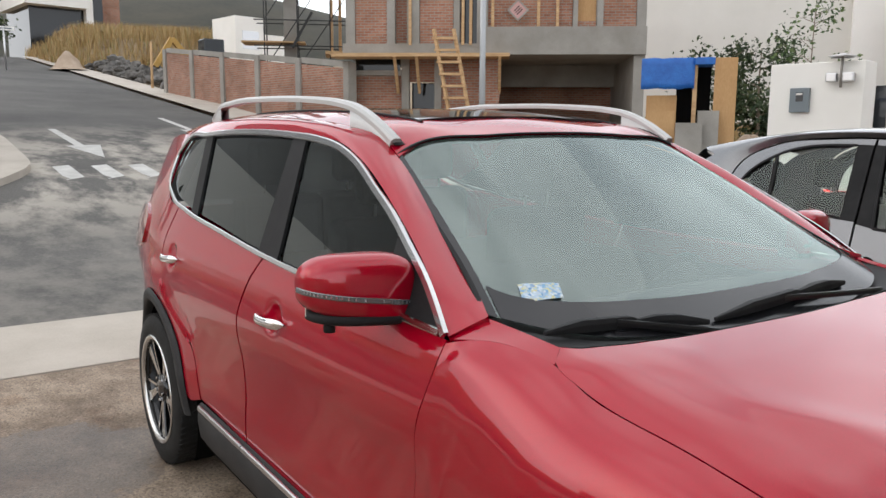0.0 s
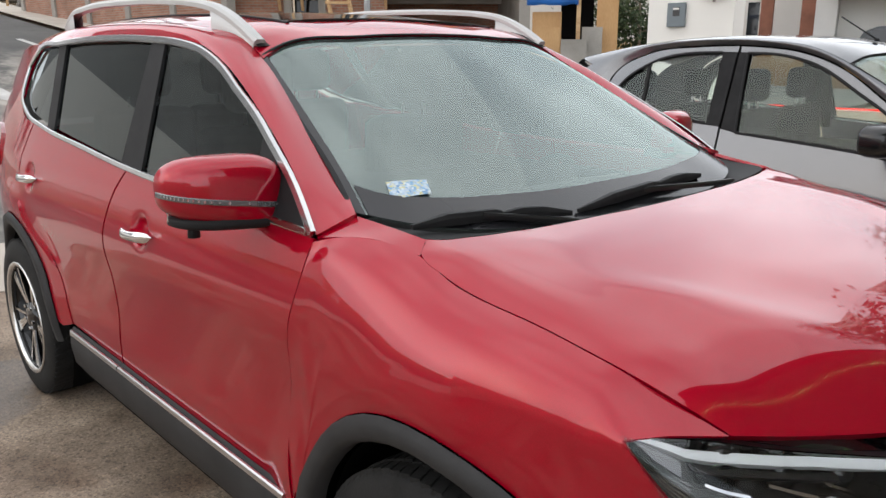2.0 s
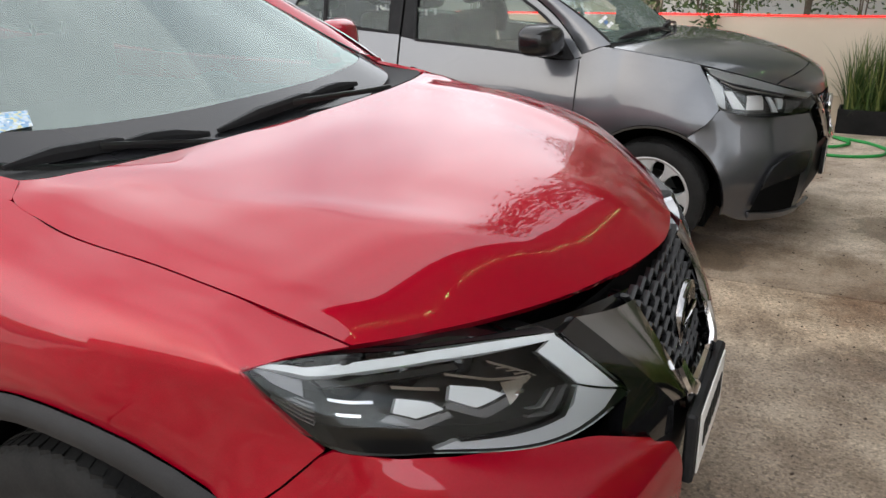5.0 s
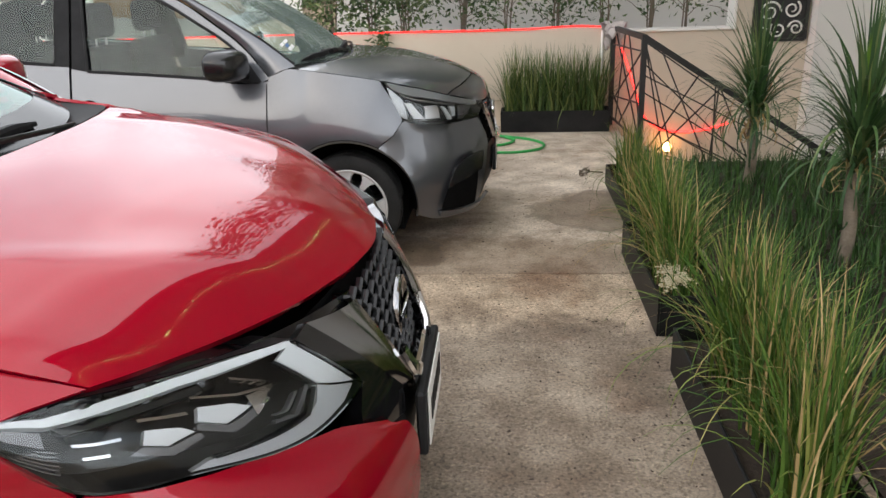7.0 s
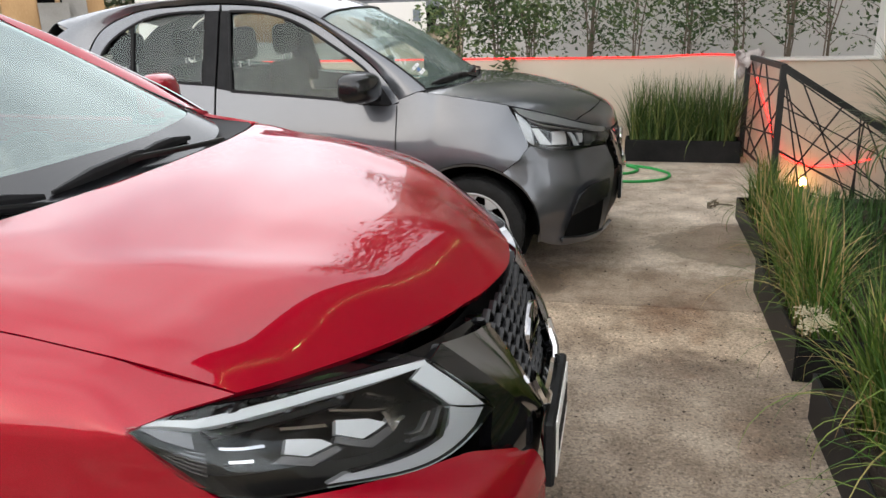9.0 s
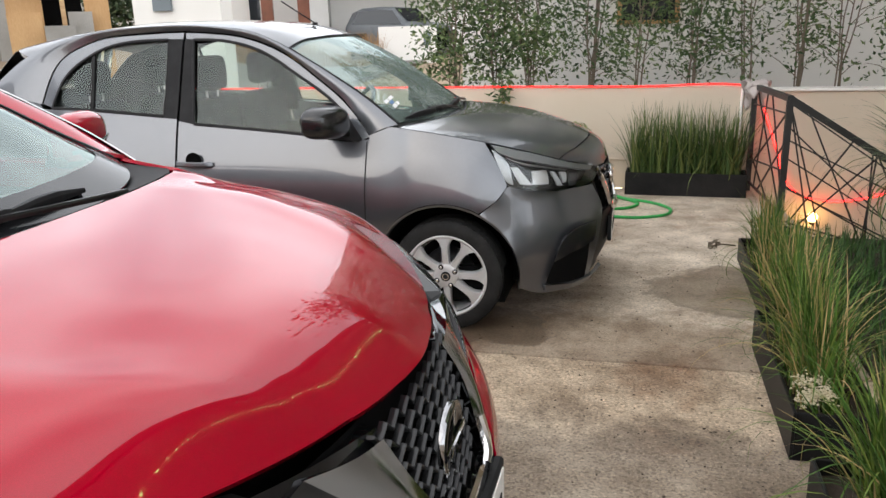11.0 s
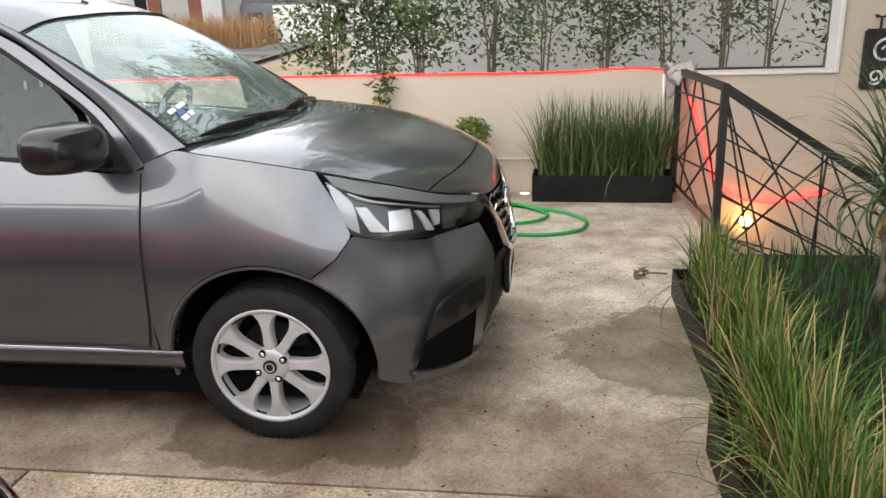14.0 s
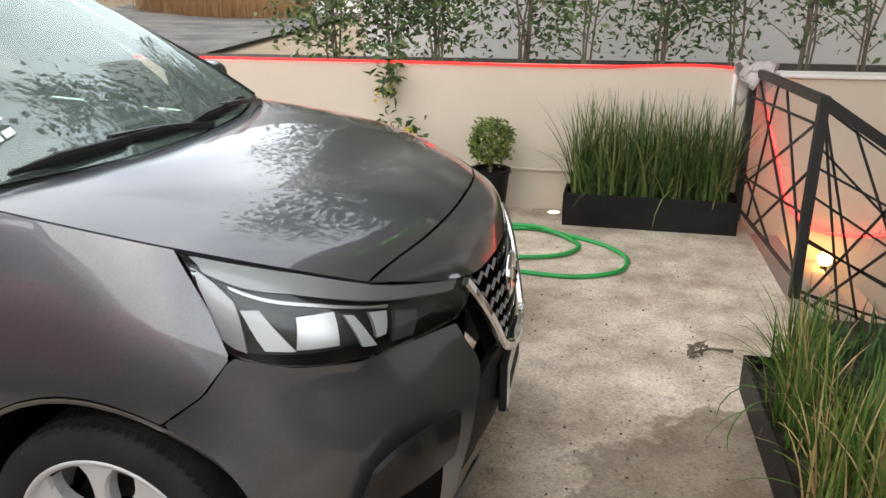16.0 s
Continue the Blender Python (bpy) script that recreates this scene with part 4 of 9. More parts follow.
def frit():
    """The black printed border of the windscreen: four bands."""
    g = screen_grid + np.array((-0.004, 0, -0.005))
    n, m = g.shape[:2]
    for name, q in (("lower_border", np.array([[grid_at(g, b, a) for b in np.linspace(0, 0.125 + 0.02 * math.sin(math.pi * a) + 0.06 * max(0, 1 - min(a, 1 - a) / 0.075) ** 2, 6)] for a in np.linspace(0.02, 0.98, 70)]) + np.array((0.006, 0, 0.0085))), ("upper_border", g[2:n - 2, m - 2:m]), ("side_border", g[0:2] + np.array((0.007, -0.004, 0.009))), ("side_border", g[n - 2:n] + np.array((0.007, 0.004, 0.009)))):
        skin(name, q, FRIT, screen, lip=0, gap=0, inside=(-1, 0, 0.9), label="black printed windscreen border")


frit()


def seal_and_cowl():
    edge = [g[0] for g in screen_grid]
    skin("cowl", np.array([[(x - 0.01 + 0.0 * u, y, z - 0.012 + 0.010 * u) for u, (x, y, z) in ((0, p), (0.5, (p + q) / 2), (1, q))]
                           for p, q in zip(spline([r[0] for r in mirrored(SCREEN)], 50), spline([r[0] for r in mirrored(HOOD)], 50))]), BLACK, red_car, lip=0.02, gap=0, inside=(-1, 0, 0.5), label="black plastic cowl")
    strip_along("roof_seal", screen_grid[:, -1] + np.array((0.004, 0, 0.002)), 0.014, 0.006, BLACK, red_car)
    for k in (0, -1):
        strip_along("screen_seal", screen_grid[k] + np.array((0, -0.004 if k == 0 else 0.004, 0.002)), 0.014, 0.006, BLACK, red_car)


seal_and_cowl()


GLOSSW = plain("wiper_black", (0.010, 0.010, 0.011), 0.30)


def wiper(car, base, pts, arm_pts):
    """A wiper: a flat blade with a rubber lip, and its arm."""
    w = new("wiper")
    w.parent = car
    for name, line, wide, high, mat, thin in (("blade", spline(pts, 24), 0.026, 0.026, BLACK, (0.35, 0.45)), ("arm", spline(arm_pts, 16), 0.018, 0.014, GLOSSW, (1.0, 0.45))):
        strip_along(name, line, wide, high, mat, w)
        ob = w.children[-1]
        for i in range(len(line)):
            u = i / (len(line) - 1)
            k = min(1.0, thin[0] + 3.0 * u, thin[1] + 3.0 * (1 - u))
            for q in ob.data.vertices[i * 6:i * 6 + 6]:
                q.co = Vector(line[i]) + (q.co - Vector(line[i])) * k
    v, f = lathe([(0.02, -0.02), (0.02, 0.012), (0.012, 0.018), (0.0, 0.018)], 16, "z")
    cap = link_mesh("pivot", v, f, BLACK, w, smooth=True)
    cap.matrix_local = pose(*base)


wiper(red_car, (-0.055, -0.24, 1.105), [(-0.176, -0.738, 1.162), (-0.172, -0.61, 1.155), (-0.160, -0.48, 1.148), (-0.130, -0.37, 1.143), (-0.10, -0.29, 1.140)], [(-0.060, -0.26, 1.118), (-0.104, -0.38, 1.136), (-0.160, -0.54, 1.160)])
wiper(red_car, (-0.075, 0.50, 1.12), [(-0.11, -0.25, 1.140), (-0.105, -0.10, 1.148), (-0.120, 0.136, 1.154), (-0.145, 0.39, 1.154)], [(-0.085, 0.48, 1.132), (-0.088, 0.25, 1.146), (-0.108, 0.0, 1.160)])

# roof rails
def red_rail(f):
    s = 1 if f else -1
    pts = [(-0.985, 0.615, 1.545), (-1.06, 0.618, 1.588), (-1.20, 0.622, 1.645), (-1.34, 0.624, 1.668), (-1.5, 0.625, 1.680), (-1.9, 0.625, 1.694), (-2.3, 0.618, 1.690), (-2.52, 0.61, 1.665), (-2.62, 0.60, 1.622)]
    g = spline([(x, s * y, z) for x, y, z in pts], 40)
    rail = strip_along("roof_rail", g, 0.038, 0.022, RAILM, red_car, "satin silver roof rail")
    for k, wd in ((0, 0.06), (1, 0.05)):
        q = g[:7] if k == 0 else g[-5:]
        lo = np.array([(x, y, roof_z(x, y) - 0.01) for x, y, z in q])
        skin("rail_foot", np.array([lo + (0, s * 0.018, 0), q + (0, s * 0.018, 0.01), q + (0, -s * 0.018, 0.01), lo + (0, -s * 0.018, 0)]), RAILM, rail, lip=0, gap=0, inside=(-1.5, 0, 0.8))
    pts = [(x, s * 0.60, roof_z(x, 0.60) + 0.003) for x in np.linspace(-0.97, -1.16, 6)]
    strip_along("rail_gasket", pts, 0.05, 0.004, BLACK, red_car)


both(red_rail)

# wheels, arches and sills
for x, z in ((0.04, 0.36), (-2.695, 0.36)):
    for s in (-1, 1):
        wheel(red_car, (x, s * 0.80, z), 0.36, 0.25, 0.225, 5, s, RUBBER, "red")


def red_lower(f):
    s = 1 if f else -1
    for cx, rx, a0, a1 in ((0.055, 0.465, 198, -22), (-2.655, 0.475, 206, 2)):
        rows = []
        for k, (dr, out) in enumerate(((0.0, 0.004), (-0.012, 0.020), (-0.046, 0.022), (-0.058, 0.010), (-0.060, -0.03))):
            pts = red_arch(dr, a0, a1, 26) if cx > 0 else arc(cx, 0.37, rx + dr, 0.485 + dr, a0, a1, 26)
            rows.append([(x, s * (red_side(x, min(z, 1)) + out), z) for x, z in pts])
        skin("arch_trim", np.array(rows), TRIM, red_car, lip=0, gap=0, inside=(cx, 0, 0.2), label="dark grey plastic wheel arch trim")
        rows = [[(x, s * y, z) for x, z in arc(cx, 0.37, rx - 0.06, 0.425, 215, -35, 26)] for y in (0.86, 0.6, 0.5)]
        skin("arch_liner", np.array(rows), DARK, red_car, lip=0, gap=0, inside=(cx, 0, 5))
        box("arch_back", (cx - 0.45, s * 0.5 - 0.01, 0.1), (cx + 0.45, s * 0.5 + 0.01, 0.86), DARK, red_car)
    rows = []
    for y, z in ((0.895, 0.478), (0.912, 0.465), (0.915, 0.40), (0.905, 0.33), (0.86, 0.26), (0.80, 0.25)):
        rows.append([(x, s * (y - 0.02 * sm(-0.5, -0.3, x)), z + 0.012 * (x + 1.2)*-1*0.3) for x in np.linspace(-2.06, -0.37, 30)])
    skin("sill_cladding", np.array(rows), TRIM, red_car, lip=0.01, gap=0, inside=(-1.2, 0, 0.5), label="dark grey plastic sill cladding")
    for x0, x1 in ((-2.04, -1.56), (-1.55, -0.47)):
        strip_along("sill_strip", [(x, s * 0.910, 0.462 + 0.0036 * (-1.2 - x)) for x in np.linspace(x0, x1, 12)], 0.022, 0.010, SATIN, red_car, "satin silver sill strip", up=(0, s, 0.1))


both(red_lower)
# dark inner shell that shows in the seams
box("floor_pan", (-3.3, -0.82, 0.20), (0.75, 0.82, 0.42), DARK, red_car)
box("inner_body", (-3.3, -0.50, 0.42), (0.70, 0.50, 0.86), DARK, red_car)
box("door_core", (-2.1, -0.86, 0.40), (-0.40, 0.86, 1.06), DARK, red_car)

# nose of the red car
def red_front(y, z):
    """How far the nose reaches ahead at a place across it and a height."""
    y = abs(y)
    x = 0.885 - 0.30 * y * y - 0.9 * max(0, y - 0.62) ** 2 * 4
    x += float(np.interp(z, [0.25, 0.40, 0.55, 0.72, 0.85, 0.95, 1.0], [-0.02, 0.055, 0.075, 0.05, 0.0, -0.055, -0.10]))
    return x


def on_front(pts, out=0.0):
    return [(red_front(y, z) + out, y, z) for y, z in pts]


def front_sheet(rows, nu, nv, out=0.0):
    g = loft([[(0, y, z) for y, z in r] for r in rows], nu, nv)
    for q in g.reshape(-1, 3):
        q[0] = red_front(q[1], q[2]) + out
    return g


def red_nose(f):
    s = 1 if f else -1
    # bumper flank from the wheel arch to the grille
    rows = [[(0.555, -0.865, 0.28), (0.64, -0.83, 0.265), (0.80, -0.66, 0.26), (0.955, -0.20, 0.255)],
            [(0.558, -0.885, 0.42), (0.67, -0.84, 0.43), (0.84, -0.66, 0.44), (0.982, -0.20, 0.44)],
            [(0.52, -0.893, 0.56), (0.66, -0.848, 0.58), (0.84, -0.66, 0.61), (0.98, -0.23, 0.57)],
            [(0.455, -0.893, 0.675), (0.63, -0.85, 0.70), (0.81, -0.66, 0.70), (0.965, -0.26, 0.615)],
            [(0.436, -0.893, 0.708), (0.52, -0.868, 0.770), (0.63, -0.818, 0.800), (0.72, -0.735, 0.785), (0.815, -0.585, 0.745), (0.872, -0.465, 0.712), (0.94, -0.31, 0.642)],
            cornered([(0.4365, -0.891, 0.714), (0.5115, -0.8675, 0.779), (0.5795, -0.8415, 0.847), (0.66, -0.785, 0.822), (0.72, -0.715, 0.80), (0.81, -0.575, 0.758), (0.868, -0.46, 0.724), (0.935, -0.318, 0.652)], 34)]
    skin("bumper_side", fair(loft(rows, 34, 40), 25), RED, red_car, gap=0.001, lip=0.005, flip=f, inside=(0, 0, 0.5))
    # head lamp
    lamp = new("head_lamp")
    lamp.parent = red_car
    up_ = [(0.458, -0.862, 0.966), (0.52, -0.80, 0.965), (0.62, -0.69, 0.945), (0.72, -0.56, 0.925), (0.795, -0.465, 0.910)]
    dn_ = [(0.458, -0.866, 0.957), (0.585, -0.838, 0.85), (0.71, -0.725, 0.808), (0.835, -0.53, 0.748), (0.895, -0.325, 0.745)]
    mid = [tuple(np.array(a) * 0.5 + np.array(b) * 0.5 + np.array((0.022 * k, -0.012 * k, 0.0))) for a, b, k in zip(up_, dn_, (0, 1, 1, 1, 0.6))]
    g = loft([dn_, mid, up_], 26, 12)
    lens = skin("lens", g, LENS, lamp, lip=0.01, gap=0.001, flip=f, inside=(0, 0, 0.7), label="clear plastic lamp lens")
    lens.visible_shadow = False
    bowl("housing", g, np.array((-0.075, 0.035, 0.0)), LAMPIN, lamp, f, "black lamp housing")

    def inlay(name, u0, u1, v0, v1, mat, depth, skew=0.0, nu=8, nv=4, label=""):
        """A raised piece inside the lamp, between shares of its length and height."""
        a, b = g.shape[:2]
        rows = []
        for i in range(nv):
            v = v0 + (v1 - v0) * i / (nv - 1)
            row = []
            for j in range(nu):
                u = u0 + (u1 - u0) * j / (nu - 1) + skew * (v - v0)
                p = grid_at(g, u, v)
                row.append(p + np.array((-depth, depth * 0.4, 0)))
            rows.append(row)
        skin(name, np.array(rows), mat, lamp, lip=0.012, gap=0, flip=f, inside=(0, 0, 0.7), label=label)
    def band(name, lower, upper, mat, depth, n=16, label=""):
        """A piece inside the lamp between two lines given as shares of its length and height."""
        lo_, up2 = cornered([(u, v, 0) for u, v in lower], n), cornered([(u, v, 0) for u, v in upper], n)
        rows = [[grid_at(g, *(lo_[j] * (1 - w_) + up2[j] * w_)[:2]) + np.array((-depth, depth * 0.4, 0)) for j in range(n)] for w_ in (0, 0.33, 0.67, 1)]
        skin(name, np.array(rows), mat, lamp, lip=0.012, gap=0, flip=f, inside=(0, 0, 0.7), label=label)
    band("daylight_strip", [(0.03, 0.86), (0.17, 0.75), (0.36, 0.82), (0.54, 0.875), (0.97, 0.915)], [(0.02, 0.985), (0.17, 0.86), (0.36, 0.92), (0.54, 0.96), (0.99, 0.99)], WHITE_LAMP, 0.004, 30, "white light guide along the top")
    band("daylight_strip", [(0.87, 0.82), (0.883, 0.63), (0.89, 0.44)], [(0.985, 0.94), (0.985, 0.52), (0.985, 0.12)], WHITE_LAMP, 0.008, 16, "white light guide at the inner end")
    band("daylight_strip", [(0.42, 0.015), (0.60, 0.012), (0.80, 0.012), (0.90, 0.02), (0.975, 0.10)], [(0.47, 0.09), (0.62, 0.135), (0.78, 0.19), (0.83, 0.25), (0.885, 0.41)], LIGHTG, 0.009, 24, "pale light guide along the foot")
    band("guide_edge", [(0.848, 0.84), (0.865, 0.63), (0.872, 0.45)], [(0.862, 0.83), (0.877, 0.63), (0.884, 0.44)], GLOSS, 0.004, 12)
    band("guide_edge", [(0.48, 0.10), (0.62, 0.145), (0.78, 0.20), (0.872, 0.42)], [(0.48, 0.13), (0.62, 0.175), (0.77, 0.235), (0.862, 0.45)], GLOSS, 0.004, 18)
    band("reflector", [(0.365, 0.365), (0.412, 0.30), (0.488, 0.385)], [(0.385, 0.50), (0.43, 0.475), (0.465, 0.45)], WHITE_LAMP, 0.016, 12, "pale tilted reflector tray")
    band("reflector", [(0.512, 0.475), (0.572, 0.39), (0.67, 0.495)], [(0.54, 0.61), (0.585, 0.59), (0.63, 0.57)], WHITE_LAMP, 0.016, 12, "pale tilted reflector tray")
    band("reflector", [(0.66, 0.40), (0.695, 0.46), (0.72, 0.52)], [(0.68, 0.61), (0.73, 0.615), (0.785, 0.615)], CHROME, 0.012, 10)
    band("tray_front", [(0.33, 0.30), (0.412, 0.20), (0.50, 0.32)], [(0.36, 0.355), (0.412, 0.285), (0.492, 0.37)], LAMPGREY, 0.014, 12)
    band("tray_front", [(0.49, 0.40), (0.575, 0.29), (0.685, 0.43)], [(0.508, 0.465), (0.574, 0.375), (0.676, 0.48)], LAMPGREY, 0.014, 12)
    for pts, wd in (([(0.22, 0.485), (0.27, 0.475), (0.325, 0.475)], 0.032), ([(0.235, 0.345), (0.29, 0.345)], 0.03), ([(0.38, 0.61), (0.44, 0.585), (0.50, 0.575)], 0.032), ([(0.54, 0.715), (0.66, 0.635), (0.78, 0.615)], 0.026), ([(0.69, 0.79), (0.75, 0.70), (0.79, 0.63)], 0.03), ([(0.79, 0.62), (0.84, 0.56)], 0.02)):
        band("chrome_bar", pts, [(u, v + wd) for u, v in pts], CHROME, 0.010, 10)
    for u_, v_ in ((0.70, 0.735), (0.72, 0.70), (0.735, 0.665)):
        inlay("chrome_bar", u_, u_ + 0.035, v_, v_ + 0.014, CHROME, 0.008, nu=4, nv=2)
    band("inner_frame", [(0.68, 0.275), (0.755, 0.255), (0.865, 0.47)], [(0.685, 0.30), (0.747, 0.285), (0.845, 0.475)], LAMPGREY, 0.008, 14)
    band("inner_frame", [(0.70, 0.34), (0.74, 0.33), (0.82, 0.47)], [(0.702, 0.352), (0.736, 0.345), (0.808, 0.475)], SATIN, 0.010, 12)
    band("bezel_step", [(0.22, 0.60), (0.40, 0.67), (0.60, 0.74)], [(0.20, 0.68), (0.40, 0.73), (0.60, 0.80)], LAMPIN, 0.02, 14)
    band("side_marker", [(0.035, 0.70), (0.09, 0.50), (0.165, 0.46)], [(0.035, 0.81), (0.09, 0.72), (0.165, 0.66)], LAMPGREY, 0.012, 12, "grey translucent side marker")
    for k in range(6):
        v_ = 0.16 + 0.05 * k
        inlay("lens_rib", 0.085 + 0.012 * k, 0.19, v_, v_ + 0.016, LAMPGREY, 0.014, nv=2)
    for u, v, r_ in ((0.315, 0.60, 0.040), (0.47, 0.66, 0.034), (0.64, 0.72, 0.03)):
        p = grid_at(g, u, v) + np.array((-0.055, 0.02, 0))
        q = link_mesh("projector", *lathe([(r_, 0.03), (r_, 0.0), (r_ * 0.9, -0.012), (r_ * 0.5, -0.022), (0.0, -0.025)], 28), GLOSS, lamp, smooth=True)
        q.matrix_local = pose(p[0], p[1] * (-1 if f else 1), p[2], 0, 0, 60 if not f else 120)
    # black filler between lamp and bonnet, and the gloss black and chrome beside the grille
    skin("lamp_surround", np.array(loft([[(0.47, -0.845, 0.960), (0.565, -0.735, 0.958), (0.66, -0.63, 0.940), (0.78, -0.42, 0.915), (0.86, -0.2, 0.90)],
                                         [(0.47, -0.845, 0.945), (0.60, -0.69, 0.935), (0.73, -0.52, 0.910), (0.80, -0.42, 0.895), (0.86, -0.2, 0.87)]], 30, 5)) + np.array((-0.012, 0, -0.004)), GLOSS, red_car, lip=0.03, gap=0, flip=f, inside=(0, 0, 0.5))
    a = [(0.80, -0.46, 0.908), (0.845, -0.40, 0.83), (0.888, -0.33, 0.746), (0.89, -0.36, 0.69), (0.90, -0.36, 0.62)]
    b = [(0.805, -0.40, 0.912), (0.865, -0.335, 0.83), (0.92, -0.27, 0.745), (0.952, -0.205, 0.672), (0.955, -0.20, 0.60)]
    c = [(0.862, -0.205, 0.878), (0.905, -0.20, 0.81), (0.94, -0.165, 0.735), (0.965, -0.13, 0.668), (0.968, -0.10, 0.655)]
    m_ = [tuple(np.array(p) * 0.5 + np.array(q) * 0.5 + np.array((0.014, 0, 0.0))) for p, q in zip(b[:4], c[:4])]
    skin("grille_chrome", loft([c[:4], m_, b[:4]], 20, 10), DKCHROME, red_car, lip=0.03, gap=0, flip=f, inside=(0, 0, 0.7), label="broad dark chrome grille blade")
    skin("grille_black", loft([b, a], 20, 8), GLOSS, red_car, lip=0.03, gap=0, flip=f, inside=(0, 0, 0.7), label="gloss black grille flank")
    strip_along("chrome_edge", spline([(x + 0.004, y * (-1 if f else 1), z) for x, y, z in c[2:]], 20), 0.036, 0.016, CHROME, red_car, up=(1, 0, 0))
    skin("bumper_black", front_sheet([[(-0.55, 0.26), (-0.30, 0.26)], [(-0.55, 0.44), (-0.30, 0.45)], [(-0.58, 0.60), (-0.30, 0.56)]], 8, 8, -0.02), BLACK, red_car, lip=0.02, gap=0, flip=f, inside=(0, 0, 0.6))


both(red_nose)


GLOSSK = plain("grille_black", (0.010, 0.010, 0.011), 0.28)


def red_grille():
    mesh = new("grille")
    mesh.parent = red_car
    skin("backing", front_sheet([[(-0.20, 0.63), (0.20, 0.63)], [(-0.40, 0.90), (0.40, 0.90)]], 14, 8, -0.035), DARK, mesh, lip=0, gap=0, inside=(0, 0, 0.7))
    for k in range(10):
        z = 0.660 + k * 0.0245
        half = 0.15 + 0.36 * (z - 0.66)
        n = 2 * int(half / 0.025) + 1
        pts = [(red_front(y, z) - 0.012, y, z + 0.0118 * (1 if (i + k) % 2 else -1)) for i, y in enumerate(np.linspace(-half, half, n))]
        strip_along("grille_bar", pts, 0.0075, 0.016, GLOSSK, mesh, up=(1, 0, 0))
    v, f = lathe([(0.075, 0.0), (0.075, -0.012), (0.066, -0.016), (0.058, -0.010), (0.0, -0.012)], 40)
    e = link_mesh("emblem", v, f, GLOSS, mesh, "round black emblem with chrome ring", smooth=True)
    e.matrix_local = pose(red_front(0, 0.77) + 0.005, 0, 0.77, 0, 0, 90)
    v, f = lathe([(0.076, 0.0), (0.077, -0.012), (0.0745, -0.014), (0.073, -0.008)], 40)
    ring = link_mesh("ring", v, f, DKCHROME, e, smooth=True)
    strip_along("bar", [(-0.075, -0.014, 0), (0.075, -0.014, 0)], 0.018, 0.004, GLOSS, e, up=(0, -1, 0))
    g = on_front([(y, 0.645) for y in np.linspace(-0.15, 0.15, 16)], 0.015)
    strip_along("chrome_foot", g, 0.035, 0.02, CHROME, red_car, "bright chrome strip below the grille", up=(1, 0, 0.2))
    skin("bumper_centre", front_sheet([[(-0.45, 0.26), (0.45, 0.26)], [(-0.45, 0.42), (0.45, 0.42)], [(-0.42, 0.62), (0.42, 0.62)]], 16, 8, 0.0), BLACK, red_car, lip=0.02, gap=0, inside=(0, 0, 0.6))
    x = red_front(0, 0.56) + 0.03
    plate = box("plate_holder", (x - 0.012, -0.185, 0.47), (x + 0.012, 0.185, 0.635), BLACK, red_car, 0.006)
    box("plate", (x + 0.013, -0.155, 0.482), (x + 0.017, 0.155, 0.625), WALLW, plate, 0.001, "pale number plate with plain dark bars")
    for k in range(6):
        box("plate_bar", (x + 0.0172, -0.12 + 0.042 * k, 0.53), (x + 0.0192, -0.092 + 0.042 * k, 0.585), BLACK, plate)


red_grille()


def red_mirror(f):
    s = 1 if f else -1
    m = new("door_mirror")
    m.parent = red_car
    m.matrix_local = pose(-0.60, s * 0.955, 1.215)
    e = lambda q, k: math.copysign(abs(q) ** k, q)

    def cap(x, y, z):
        """A point of the rounded cap: deep near the door, drawn out to a thin outer end."""
        x, y, z = e(x, 0.72), e(y, 0.62), e(z, 0.66)
        o = y * s
        zz = z * (0.088 - 0.010 * o) if z > 0 else z * (0.074 - 0.012 * o)
        if z < 0:
            zz -= 0.006 * (1 - o)
        return ((x * 0.078 if x > 0 else x * 0.03) - 0.03 * o - 0.012 * o * o, y * 0.140, zz + 0.010 * o)
    bm = bmesh.new()
    bmesh.ops.create_icosphere(bm, subdivisions=5, radius=1.0)
    for v in bm.verts:
        v.co = cap(*v.co)
    part("shell", bm, RED, m, "glossy red mirror cap", smooth=True)
    bm = bmesh.new()
    bmesh.ops.create_icosphere(bm, subdivisions=4, radius=1.0)
    for v in bm.verts:
        x, y, z = cap(*v.co)
        v.co = (x * 0.96 - 0.002, y * 0.90 - s * 0.010, (z * 0.24 - 0.066) if z < 0 else z * 0.3 - 0.066)
    part("lower_shell", bm, BLACK, m, "black plastic mirror foot", smooth=True)
    row = []
    for t in np.linspace(-0.62, 1.0, 26):
        a = t * math.pi / 2 * 0.97
        x, y, z = cap(math.cos(a), s * math.sin(a), -0.012 + 0.0 * t)
        row.append((x, y, z - 0.006 * (1 - t)))
    strip_along("indicator", row, 0.013, 0.003, LAMPGREY, m, "grey indicator strip", up=(1, s * 0.5, 0))
    for k in range(3, 25):
        x, y, z = row[k]
        box("diode", (x - 0.001, y - 0.0018, z - 0.003), (x + 0.0045, y + 0.0018, z + 0.003), SATIN, m)
    add = [(0.012, -s * 0.07, -0.074), (0.02, -s * 0.12, -0.076), (0.03, -s * 0.165, -0.074)]
    strip_along("arm", add, 0.06, 0.030, BLACK, m, up=(0, 0, 1))
    tube("camera", [(0.0, s * 0.075, -0.070), (0.0, s * 0.075, -0.096)], 0.014, BLACK, m, sides=12)
    box("mirror_glass", (-0.036, -0.12, -0.06), (-0.031, 0.12, 0.062), CHROME, m, 0.001)


both(red_mirror)


